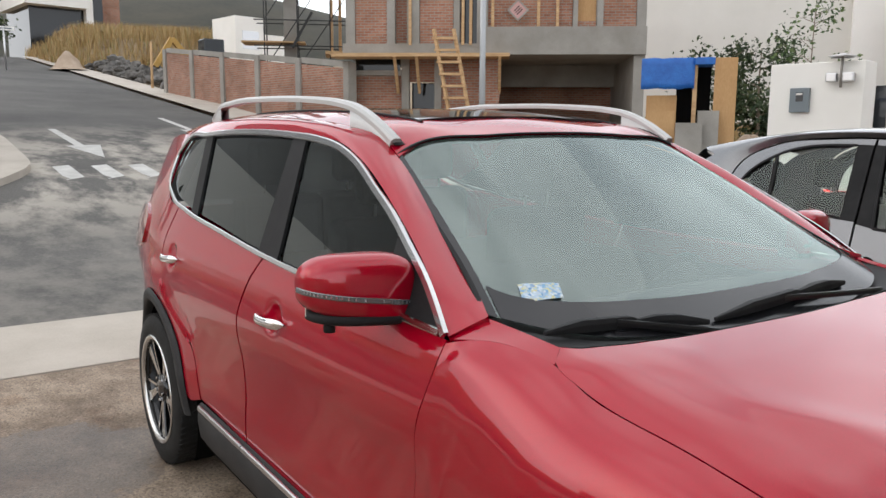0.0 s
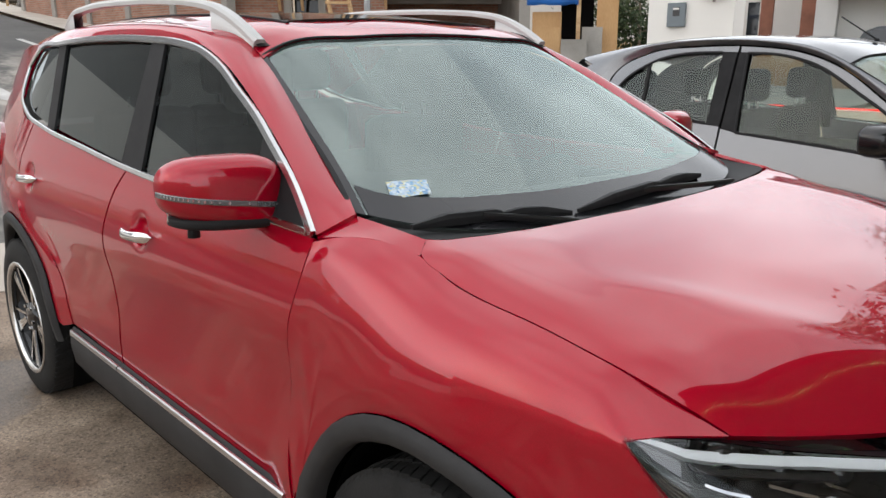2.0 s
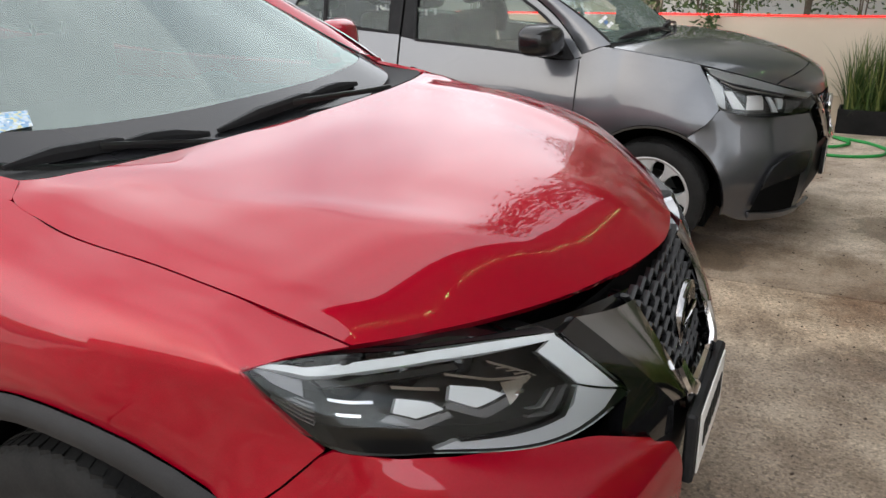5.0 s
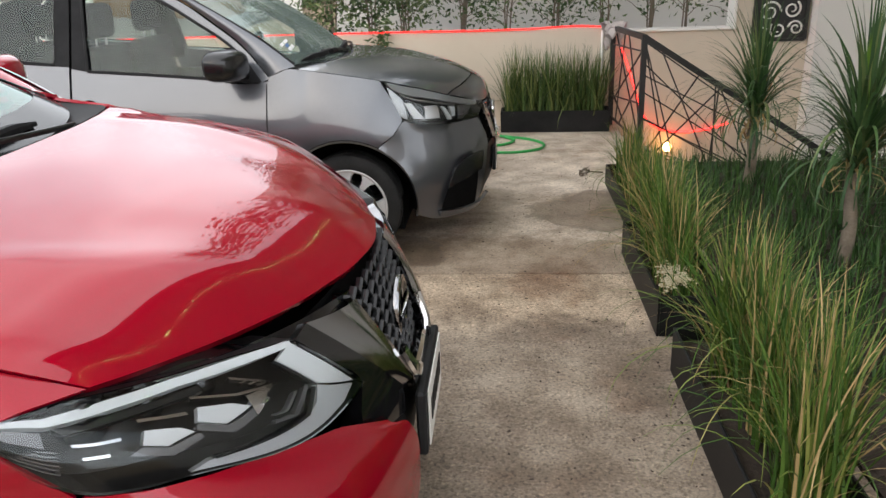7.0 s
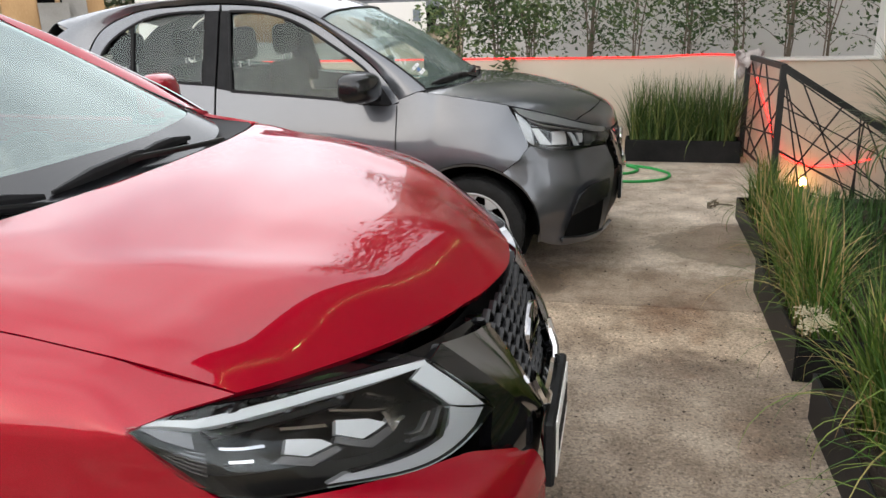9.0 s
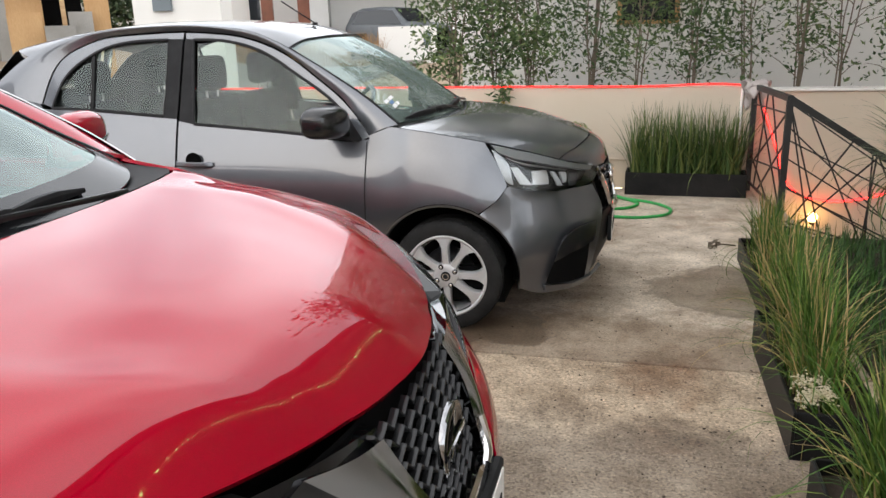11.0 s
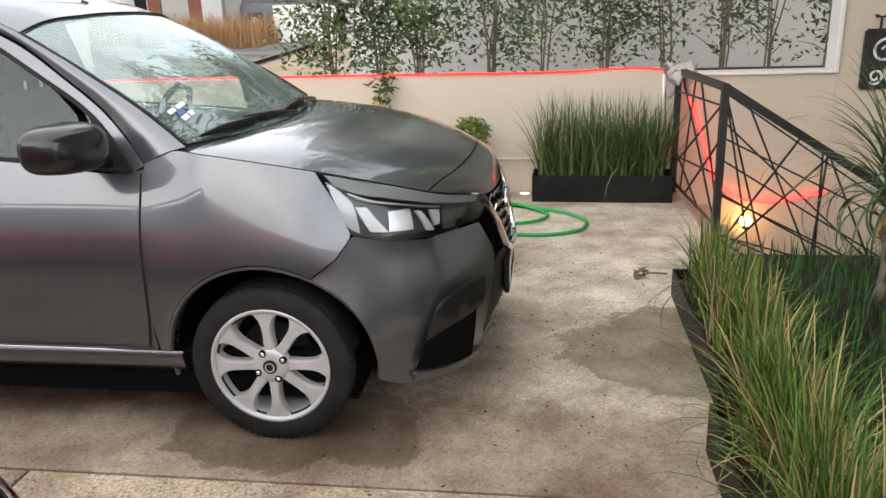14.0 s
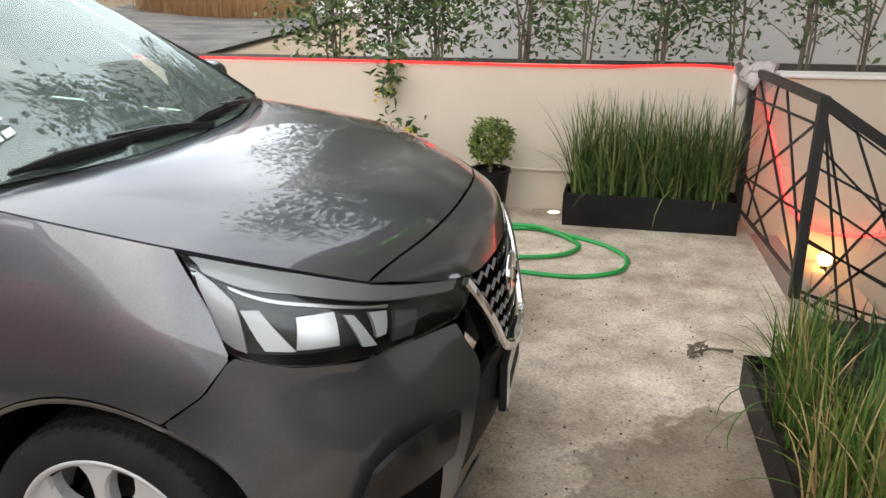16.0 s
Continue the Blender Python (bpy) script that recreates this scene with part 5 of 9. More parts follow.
def red_handle(f):
    s = 1 if f else -1
    for x, z in ((-1.23, 1.0), (-2.36, 1.04)):
        h = new("door_handle")
        h.parent = red_car
        h.matrix_local = pose(x, s * (red_side(x - 0.12, z) + 0.001), z)
        rows = []
        for t in np.linspace(0, 1, 22):
            bow = 0.004 + 0.030 * math.sin(math.pi * t) ** 0.5
            end = (1 - (2 * t - 1) ** 6) ** 0.5
            half = (0.0195 - 0.006 * math.sin(math.pi * t)) * end + 0.001
            rows.append([(0.10 - 0.205 * t, s * (bow + 0.010 * math.sin(k) * (0.4 + 0.6 * end)), half * math.cos(k) + 0.006 * (1 - 2 * t)) for k in np.linspace(0, math.tau, 15)])
        skin("grip", np.array(rows), CHROME, h, lip=0, gap=0, inside=(0, -s * 5, 0), label="bright chrome door handle")
        v, fc = lathe([(0.0, 0.0), (0.009, 0.0), (0.010, 0.002)], 16)
        lock = link_mesh("lock_cover", [(a_, -s * 0.014 if b_ == 0 else -s * 0.012, c_) for a_, b_, c_ in v], fc, CHROME, h, smooth=True)
        lock.matrix_local = pose(-0.098, s * 0.022, -0.004)


both(red_handle)


def red_tail(f):
    s = 1 if f else -1
    g = side_sheet(red_side, [[(-3.52, 0.98), (-3.3, 0.97), (-3.02, 1.03)], [(-3.50, 1.10), (-3.28, 1.11), (-3.0, 1.10)], [(-3.46, 1.19), (-3.3, 1.20), (-3.06, 1.16)]], 14, 8, 0.012)
    skin("tail_lamp", g, REDLENS, red_car, lip=0.02, gap=0, flip=f, inside=(-2.5, 0, 0.8), label="dark red tail lamp")


both(red_tail)


def red_rear():
    rows = []
    for z, x in ((0.28, -3.50), (0.45, -3.58), (0.62, -3.62), (0.80, -3.60), (0.95, -3.55), (1.15, -3.50)):
        w = red_side(-3.2, z) - 0.05
        rows.append([(x + 0.28, -w, z), (x + 0.08, -w * 0.93, z), (x, -w * 0.6, z), (x - 0.02, 0, z), (x, w * 0.6, z), (x + 0.08, w * 0.93, z), (x + 0.28, w, z)])
    skin("tailgate", loft(rows, 30, 20), RED, red_car, inside=(-2, 0, 0.8))
    rows = [[(-3.48, -0.70, 1.18), (-3.54, 0, 1.18), (-3.48, 0.70, 1.18)], [(-3.36, -0.55, 1.56), (-3.42, 0, 1.58), (-3.36, 0.55, 1.56)]]
    skin("rear_screen", loft(rows, 16, 6), TINT, red_car, lip=0.005, gap=0, inside=(-2, 0, 0.9))


red_rear()


def seats(car, places, width, z0, mat, back_h=0.62):
    for x, y in places:
        st = new("seat")
        st.parent = car
        st.matrix_local = pose(x, y, z0)
        box("cushion", (-0.25, -width / 2, -0.16), (0.25, width / 2, 0.0), mat, st, 0.05, seg=3)
        bk = box("backrest", (-0.36, -width / 2 + 0.01, -0.05), (-0.22, width / 2 - 0.01, back_h), mat, st, 0.05, seg=3)
        hr = box("headrest", (-0.36, -0.13, back_h + 0.04), (-0.25, 0.13, back_h + 0.24), mat, st, 0.045, seg=3)
        for yy in (-0.06, 0.06):
            tube("post", [(-0.3, yy, back_h - 0.02), (-0.3, yy, back_h + 0.08)], 0.006, SATIN, st)


seats(red_car, [(-1.15, -0.36), (-1.15, 0.36)], 0.50, 0.72, SEAT, 0.56)
seats(red_car, [(-2.05, -0.42), (-2.05, 0.0), (-2.05, 0.42)], 0.44, 0.74, SEAT, 0.56)


def red_inside():
    rows = [[(-0.16, -0.70, 1.03), (-0.13, 0, 1.03), (-0.16, 0.70, 1.03)], [(-0.35, -0.74, 1.10), (-0.35, 0, 1.11), (-0.35, 0.74, 1.10)], [(-0.58, -0.72, 1.08), (-0.6, 0, 1.09), (-0.58, 0.72, 1.08)], [(-0.64, -0.72, 0.9), (-0.68, 0, 0.9), (-0.64, 0.72, 0.9)]]
    skin("dashboard", loft(rows, 24, 16), DASH, red_car, lip=0, gap=0, inside=(-0.5, 0, 0.5))
    wv, wf = [], []
    n, k = 40, 8
    for i in range(n):
        a = i * math.tau / n
        for j in range(k):
            b = j * math.tau / k
            r = 0.18 + 0.016 * math.cos(b)
            wv.append((0.016 * math.sin(b), r * math.cos(a), r * math.sin(a)))
    for i in range(n):
        for j in range(k):
            wf.append((i * k + j, ((i + 1) % n) * k + j, ((i + 1) % n) * k + (j + 1) % k, i * k + (j + 1) % k))
    sw = link_mesh("steering_wheel", wv, wf, BLACK, red_car, smooth=True)
    sw.matrix_local = pose(-0.76, 0.36, 1.0, 0, 25, 0)
    box("spokes", (-0.02, -0.17, -0.03), (0.0, 0.17, 0.03), BLACK, sw, 0.008)
    box("inner_mirror", (-0.835, -0.125, 1.395), (-0.80, 0.125, 1.465), BLACK, red_car, 0.016, seg=3, label="black rear-view mirror")
    tube("mirror_stalk", [(-0.82, 0, 1.45), (-0.85, 0, 1.505)], 0.012, BLACK, red_car)
    g = loft(mirrored([[(x, y * 0.985, z - 0.022) for x, y, z in r[1:]] for r in ROOF]), 20, 16)
    skin("headlining", g, LINING, red_car, lip=0, gap=0, inside=(-1.5, 0, 3))
    # paper sticker on the windscreen
    c0, c1, c2, c3 = (np.array(c) for c in ((-0.372, -0.665, 1.232), (-0.320, -0.562, 1.232), (-0.272, -0.588, 1.204), (-0.312, -0.692, 1.193)))
    lift_ = np.array((0.0025, -0.001, 0.004))
    q = np.array([[(c0 * (1 - u) + c1 * u) * (1 - v) + (c3 * (1 - u) + c2 * u) * v + lift_ + np.array((0, 0, 0.002)) * math.sin(math.pi * u) for u in np.linspace(0.08, 0.95, 6)] for v in (0.08, 0.5, 0.95)])
    skin("sticker", q, STICK, screen, lip=0, gap=0, inside=(-1, 0, 0.9), label="small blue and white paper sticker with illegible print")


STICK, _n, _l, _b = nodes_of("sticker_print")
_v = _n.new("ShaderNodeTexVoronoi")
_v.inputs["Scale"].default_value = 170
_c = _n.new("ShaderNodeTexCoord")
_l.new(_c.outputs["Object"], _v.inputs["Vector"])
_r = ramp_node(_n, [(0.0, (0.10, 0.24, 0.46)), (0.3, (0.62, 0.68, 0.72)), (0.55, (0.16, 0.36, 0.58)), (0.8, (0.55, 0.58, 0.50)), (0.94, (0.58, 0.54, 0.24))])
_s = _n.new("ShaderNodeSeparateColor")
_l.new(_v.outputs["Color"], _s.inputs[0])
_l.new(_s.outputs[0], _r.inputs["Fac"])
_l.new(_r.outputs["Color"], _b.inputs["Base Color"])
red_inside()

# ---------------------------------------------------------------- the grey car, built about its own front axle
GREY_WIDTH = spline([(0.25, 0.762), (0.36, 0.788), (0.50, 0.812), (0.62, 0.826), (0.70, 0.827), (0.78, 0.815), (0.86, 0.792), (0.94, 0.763), (1.02, 0.733)], 240)


def grey_side(x, z):
    w = float(np.interp(z, GREY_WIDTH[:, 0], GREY_WIDTH[:, 1]))
    if z > 1.02:
        w -= 0.37 * (z - 1.02)
    if x > 0.05:
        w -= 0.45 * (x - 0.05) ** 2
    if x < -1.9:
        w -= 0.16 * (x + 1.9) ** 2
    for cx in (0.0, -2.45):
        d = math.hypot(x - cx, z - 0.30)
        w += 0.018 * (1 - sm(0.39, 0.60, d)) * (1 - sm(0.8, 0.95, z))
    return w


grey_car = thing("grey_car", "dusty dark grey hatchback parked on the concrete drive", "car", (0.313, 3.22, 0.0))
GH_SEAM = [(-0.24, -0.738, 1.056), (-0.20, -0.746, 1.051), (-0.13, -0.752, 1.042), (0.03, -0.753, 1.018), (0.208, -0.735, 0.985), (0.36, -0.685, 0.945), (0.48, -0.63, 0.908), (0.553, -0.585, 0.882)]


def grey_right(f):
    skin("front_door", side_sheet(grey_side, [
        [(-1.50, 0.335), (-0.42, 0.325)], [(-1.505, 0.5), (-0.414, 0.5)], [(-1.508, 0.68), (-0.405, 0.68)], [(-1.513, 0.85), (-0.395, 0.85)],
        [(-1.52, 0.97), (-0.396, 0.96)], [(-1.525, 1.085), (-1.42, 1.068), (-0.9, 1.03), (-0.45, 0.992), (-0.40, 1.0)]], 40, 36), GREY, grey_car, flip=f, inside=(-1, 0, 0.7))
    skin("door_frame", side_sheet(grey_side, [[(-0.45, 0.985), (-0.596, 1.163), (-0.83, 1.320), (-1.07, 1.453), (-1.25, 1.50), (-1.47, 1.514), (-1.52, 1.516)],
                                              [(-0.402, 1.01), (-0.56, 1.183), (-0.72, 1.30), (-0.92, 1.428), (-1.15, 1.512), (-1.40, 1.545), (-1.526, 1.552)]], 40, 4), GREY, grey_car, flip=f, inside=(-1, 0, 0.9))
    skin("rear_door", side_sheet(grey_side, [
        [(-2.08, 0.36), (-1.51, 0.335)], [(-2.14, 0.5), (-1.515, 0.5)], [(-2.22, 0.63), (-1.518, 0.64)], [(-2.36, 0.74), (-1.521, 0.8)],
        [(-2.42, 0.92), (-1.528, 0.94)], [(-2.45, 1.145), (-2.1, 1.138), (-1.535, 1.095)]], 34, 34), GREY, grey_car, flip=f, inside=(-1.8, 0, 0.7))
    skin("door_frame", side_sheet(grey_side, [[(-1.535, 1.516), (-1.63, 1.518), (-2.11, 1.45), (-2.30, 1.323), (-2.385, 1.15)],
                                              [(-1.533, 1.553), (-1.774, 1.548), (-2.136, 1.508), (-2.36, 1.40), (-2.46, 1.17)]], 36, 4), GREY, grey_car, flip=f, inside=(-1, 0, 0.9))
    # wing: one rounded surface from the arch to the bonnet seam, cut along the bumper and the lamp
    seam = spline([(-0.42, -0.722, 1.060), (-0.33, -0.729, 1.062)] + GH_SEAM, 120)
    low_x, low_z = zip(*([(-0.425, 0.33), (-0.40, 0.335)] + [(x, z) for x, z in arc(0.0, 0.30, 0.385, 0.385, 178, 61.5, 15)] + [(0.268, 0.70), (0.319, 0.773)]))
    cols = []
    for x in np.concatenate([np.linspace(-0.415, -0.37, 6), np.linspace(-0.355, 0.20, 34), np.linspace(0.212, 0.318, 12)]):
        y_t, z_t = np.interp(x, seam[:, 0], seam[:, 1]), np.interp(x, seam[:, 0], seam[:, 2])
        z0 = np.interp(x, low_x, low_z)
        z1 = z_t if x < 0.205 else np.interp(x, [0.205, 0.27, 0.3195], [0.978, 0.88, 0.775])
        own = sm(-0.42, -0.16, x)
        col = []
        for v in np.linspace(0, 1, 34):
            z = z0 + (z1 - z0) * v
            y = -grey_side(x, z)
            if z > 0.66:
                y_b = -grey_side(x, 0.66)
                y = y * (1 - own) + (y_b + (y_t - y_b) * min(1.0, (z - 0.66) / (z_t - 0.66)) ** 1.45) * own
            col.append((x - (0.012 * sm(0.33, 0.6, z) * (1 - sm(-0.42, -0.30, x)) - 0.016 * sm(0.6, 0.95, z) * (1 - sm(-0.42, -0.30, x))), y, z))
        cols.append(col)
    skin("front_wing", np.array(cols), GREY, grey_car, gap=0.003, lip=0.012, flip=f, inside=(0, 0, 0.6))
    skin("rear_quarter", side_sheet(grey_side, [
        arc(-2.45, 0.30, 0.385, 0.385, 194, 20, 13), [(-2.88, 0.45), (-2.7, 0.70), (-2.45, 0.76), (-2.3, 0.70), (-2.14, 0.5)],
        [(-2.98, 0.62), (-2.8, 0.9), (-2.6, 0.92), (-2.45, 0.9), (-2.38, 0.76)],
        [(-3.02, 0.95), (-2.8, 1.1), (-2.62, 1.14), (-2.5, 1.1), (-2.43, 0.95)], [(-2.92, 1.22), (-2.8, 1.25), (-2.62, 1.22), (-2.48, 1.17), (-2.46, 1.15)]], 36, 30), GREY, grey_car, flip=f, inside=(-2.2, 0, 0.7))
    low = on_side(grey_side, [(-0.405, 1.015), (-0.56, 1.19), (-0.72, 1.307), (-0.92, 1.436), (-1.15, 1.519), (-1.40, 1.552), (-1.774, 1.556), (-2.136, 1.516), (-2.37, 1.40), (-2.47, 1.17)])
    high = [(-0.255, -0.713, 1.068), (-0.42, -0.676, 1.19), (-0.61, -0.637, 1.305), (-0.88, -0.58, 1.452), (-1.10, -0.56, 1.545), (-1.40, -0.555, 1.585), (-1.8, -0.55, 1.59), (-2.2, -0.54, 1.555), (-2.6, -0.53, 1.44), (-2.9, -0.58, 1.22)]
    mid = [tuple((np.array(a) * 0.5 + np.array(b) * 0.5) + np.array((0, -0.010, 0.008))) for a, b in zip(spline(low, 10), spline(high, 10))]
    skin("roof_side", loft([low, mid, high], 54, 10), GREY, grey_car, flip=f, inside=(-1.5, 0, 0.9))

    def pane(name, rows, mat):
        g = skin(name, side_sheet(grey_side, rows, 16, 12, -0.010), mat, grey_car, lip=0.004, gap=0, flip=f, inside=(-1.5, 0, 1.1))
        g.visible_shadow = False
    pane("front_window", [[(-1.425, 1.068), (-0.9, 1.03), (-0.52, 1.0)], [(-1.45, 1.29), (-0.81, 1.30)], [(-1.47, 1.513), (-1.25, 1.497), (-1.10, 1.46)]], SIDEGL)
    pane("rear_window", [[(-2.08, 1.141), (-1.62, 1.108)], [(-2.10, 1.30), (-1.625, 1.32)], [(-2.105, 1.45), (-1.9, 1.497), (-1.628, 1.518)]], SIDEGL)
    pane("quarter_window", [[(-2.378, 1.150), (-2.095, 1.142)], [(-2.33, 1.29), (-2.11, 1.29)], [(-2.20, 1.395), (-2.12, 1.447)]], SIDEGL)
    for rows in ([[(-1.62, 1.10), (-1.535, 1.094)], [(-1.63, 1.518), (-1.54, 1.518)]], [[(-1.52, 1.085), (-1.425, 1.066)], [(-1.525, 1.515), (-1.47, 1.515)]], [[(-2.10, 1.142), (-2.08, 1.141)], [(-2.125, 1.45), (-2.105, 1.452)]]):
        skin("window_pillar", side_sheet(grey_side, rows, 4, 12, 0.001), BLACK, grey_car, lip=0.012, gap=0, flip=f, inside=(-1.5, 0, 1.1), label="matt black window pillar")
    skin("mirror_sail", side_sheet(grey_side, [[(-0.60, 1.012), (-0.45, 0.99)], [(-0.61, 1.163), (-0.59, 1.165)]], 6, 8, 0.003), BLACK, grey_car, lip=0.01, gap=0, flip=f, inside=(-1, 0, 1.1))
    sgn = np.array((1, -1 if f else 1, 1))
    s = 1 if f else -1
    loopf = [(-0.45, 0.992), (-0.596, 1.163), (-0.83, 1.318), (-1.07, 1.45), (-1.25, 1.498), (-1.47, 1.512), (-1.45, 1.29), (-1.425, 1.069), (-0.9, 1.031), (-0.46, 0.991)]
    strip_along("window_seal", spline(on_side(grey_side, loopf[:6], 0.002), 30) * sgn, 0.016, 0.006, BLACK, grey_car, up=(0, s, 0.3))
    for seg_ in (loopf[5:8], loopf[7:]):
        strip_along("window_seal", spline(on_side(grey_side, seg_, 0.002), 14) * sgn, 0.016, 0.006, BLACK, grey_car, up=(0, s, 0.3))
    loopr = [(-1.63, 1.515), (-2.11, 1.448), (-2.30, 1.32), (-2.38, 1.15), (-2.094, 1.141), (-1.62, 1.108)]
    strip_along("window_seal", np.concatenate([spline(on_side(grey_side, loopr[:4], 0.002), 24), spline(on_side(grey_side, loopr[3:], 0.002), 14)]) * sgn, 0.016, 0.006, BLACK, grey_car, up=(0, s, 0.3))
    strip_along("door_strip", [(x, s * (grey_side(x, 0.345) + 0.002), 0.338 - 0.008 * (x + 1.5) / 1.1) for x in np.linspace(-1.5, -0.44, 12)], 0.010, 0.004, SATIN, grey_car, "thin bright strip along the door foot", up=(0, s, 0.1))
    core = [(-0.43, 1.0), (-0.58, 1.175), (-0.78, 1.31), (-1.0, 1.44), (-1.2, 1.508), (-1.47, 1.532), (-1.774, 1.535), (-2.12, 1.48), (-2.33, 1.36), (-2.42, 1.17)]
    skin("frame_core", np.array([[(x, s * (grey_side(x, z) - 0.022), z + dz) for x, z in core] for dz in (-0.012, 0.04)]), DARK, grey_car, lip=0, gap=0, inside=(-1.5, 0, 1))
    skin("pillar_core", np.array([[(x, s * (grey_side(x, z) - 0.020), z) for x in (-1.60, -1.45)] for z in (1.0, 1.25, 1.54)]), DARK, grey_car, lip=0, gap=0, inside=(-1.5, 0, 1))
    # wheel arch lip, liner and sill
    for cx in (0.0, -2.45):
        rows = []
        for dr, out in ((0.0, 0.001), (-0.012, 0.0), (-0.016, -0.05)):
            rows.append([(x, s * (grey_side(x, z) + out), z) for x, z in arc(cx, 0.30, 0.385 + dr, 0.385 + dr, 190, -12, 24)])
        skin("arch_lip", np.array(rows), GREY, grey_car, lip=0, gap=0, inside=(cx, 0, 0.2))
        rows = [[(x, s * y, z) for x, z in arc(cx, 0.30, 0.37, 0.37, 186, -6, 24)] for y in (0.79, 0.5, 0.42)]
        skin("arch_liner", np.array(rows), DARK, grey_car, lip=0, gap=0, inside=(cx, 0, 5))
        box("arch_back", (cx - 0.34, s * 0.42 - 0.01, 0.20), (cx + 0.34, s * 0.42 + 0.01, 0.66), DARK, grey_car)
    rows = []
    for y, z in ((0.80, 0.34), (0.812, 0.325), (0.80, 0.29), (0.785, 0.262), (0.70, 0.25)):
        rows.append([(x, s * y, z) for x in np.linspace(-2.10, -0.33, 20)])
    skin("sill", np.array(rows), GREY, grey_car, lip=0.01, gap=0, inside=(-1.2, 0, 0.5))
    # door handles
    for x, z in ((-1.40, 0.862), (-2.25, 0.90)):
        h = new("door_handle")
        h.parent = grey_car
        h.matrix_local = pose(x, s * grey_side(x, z), z)
        strip_along("grip", [(0.105 - 0.21 * t, s * (0.004 + 0.030 * math.sin(math.pi * t) ** 0.6), 0.0) for t in np.linspace(0, 1, 14)], 0.026, 0.012, GREY, h, up=(0, s, 0.2))
        # the hand recess's shade is a black disc laid on the flat door
        v, fc = lathe([(0.05, 0.0), (0.046, 0.003), (0.0, 0.002)], 28)
        cup = link_mesh("cup", [(a_, b_ - 0.004, c_) for a_, b_, c_ in v], fc, DARK, h, smooth=True)
        cup.matrix_local = pose(-0.005, s * 0.001, 0.012, 0, 0, 180 if f else 0)
    # mirror
    m = new("door_mirror")
    m.parent = grey_car
    m.matrix_local = pose(-0.60, s * 0.905, 1.10)
    bm = bmesh.new()
    bmesh.ops.create_icosphere(bm, subdivisions=4, radius=1.0)
    for v in bm.verts:
        x, y, z = (math.copysign(abs(q) ** 0.68, q) for q in v.co)
        o = y * s
        v.co = ((x * 0.118 if x > 0 else x * 0.05) - 0.025 * o, y * 0.135, z * (0.083 - 0.006 * o) + 0.006 * o)
    part("shell", bm, GLOSSD, m, "semi-gloss black mirror shell", smooth=True)
    tube("arm", [(0.03, -s * 0.06, -0.055), (0.08, -s * 0.15, -0.07)], 0.024, BLACK, m, sides=10)
    box("mirror_glass", (-0.053, -0.09, -0.055), (-0.049, 0.09, 0.058), CHROME, m, 0.001)


METERB = plain("sticker_blue", (0.10, 0.20, 0.42), 0.6)
GLOSSD = plain("satin_black", (0.012, 0.012, 0.013), 0.22, coat=0.3)
both(grey_right)

G_HOOD = [
    GH_SEAM,
    [(-0.225, -0.67, 1.062), (-0.18, -0.676, 1.060), (-0.11, -0.68, 1.053), (0.05, -0.675, 1.032), (0.23, -0.655, 1.002), (0.39, -0.61, 0.962), (0.50, -0.56, 0.928), (0.575, -0.52, 0.895)],
    [(-0.18, -0.48, 1.066), (-0.10, -0.485, 1.071), (-0.01, -0.48, 1.067), (0.14, -0.47, 1.050), (0.32, -0.45, 1.016), (0.46, -0.42, 0.976), (0.56, -0.39, 0.942), (0.625, -0.36, 0.912)],
    [(-0.13, -0.25, 1.067), (-0.06, -0.25, 1.074), (0.05, -0.25, 1.072), (0.2, -0.25, 1.055), (0.38, -0.24, 1.022), (0.51, -0.23, 0.985), (0.60, -0.21, 0.952), (0.655, -0.2, 0.925)],
    [(-0.115, 0.0, 1.067), (-0.04, 0.0, 1.075), (0.07, 0.0, 1.073), (0.23, 0.0, 1.056), (0.40, 0.0, 1.024), (0.53, 0.0, 0.988), (0.615, 0.0, 0.956), (0.665, 0.0, 0.93)],
]
skin("bonnet", loft(mirrored(G_HOOD), 44, 70), GREY, grey_car, lip=0.014, inside=(0, 0, 0.6))
G_ROOF = [
    [(-0.88, -0.58, 1.452), (-1.10, -0.56, 1.545), (-1.40, -0.555, 1.585), (-1.8, -0.55, 1.59), (-2.2, -0.54, 1.555), (-2.6, -0.53, 1.44)],
    [(-0.87, -0.50, 1.48), (-1.08, -0.49, 1.558), (-1.40, -0.485, 1.598), (-1.8, -0.48, 1.602), (-2.2, -0.47, 1.570), (-2.72, -0.46, 1.475)],
    [(-0.83, -0.25, 1.508), (-1.04, -0.25, 1.575), (-1.38, -0.25, 1.612), (-1.8, -0.25, 1.615), (-2.2, -0.25, 1.585), (-2.78, -0.25, 1.495)],
    [(-0.82, 0.0, 1.515), (-1.03, 0.0, 1.580), (-1.37, 0.0, 1.616), (-1.8, 0.0, 1.619), (-2.2, 0.0, 1.59), (-2.80, 0.0, 1.50)],
]
skin("roof", loft(mirrored(G_ROOF), 40, 40), GREY, grey_car, inside=(-1.5, 0, 1))
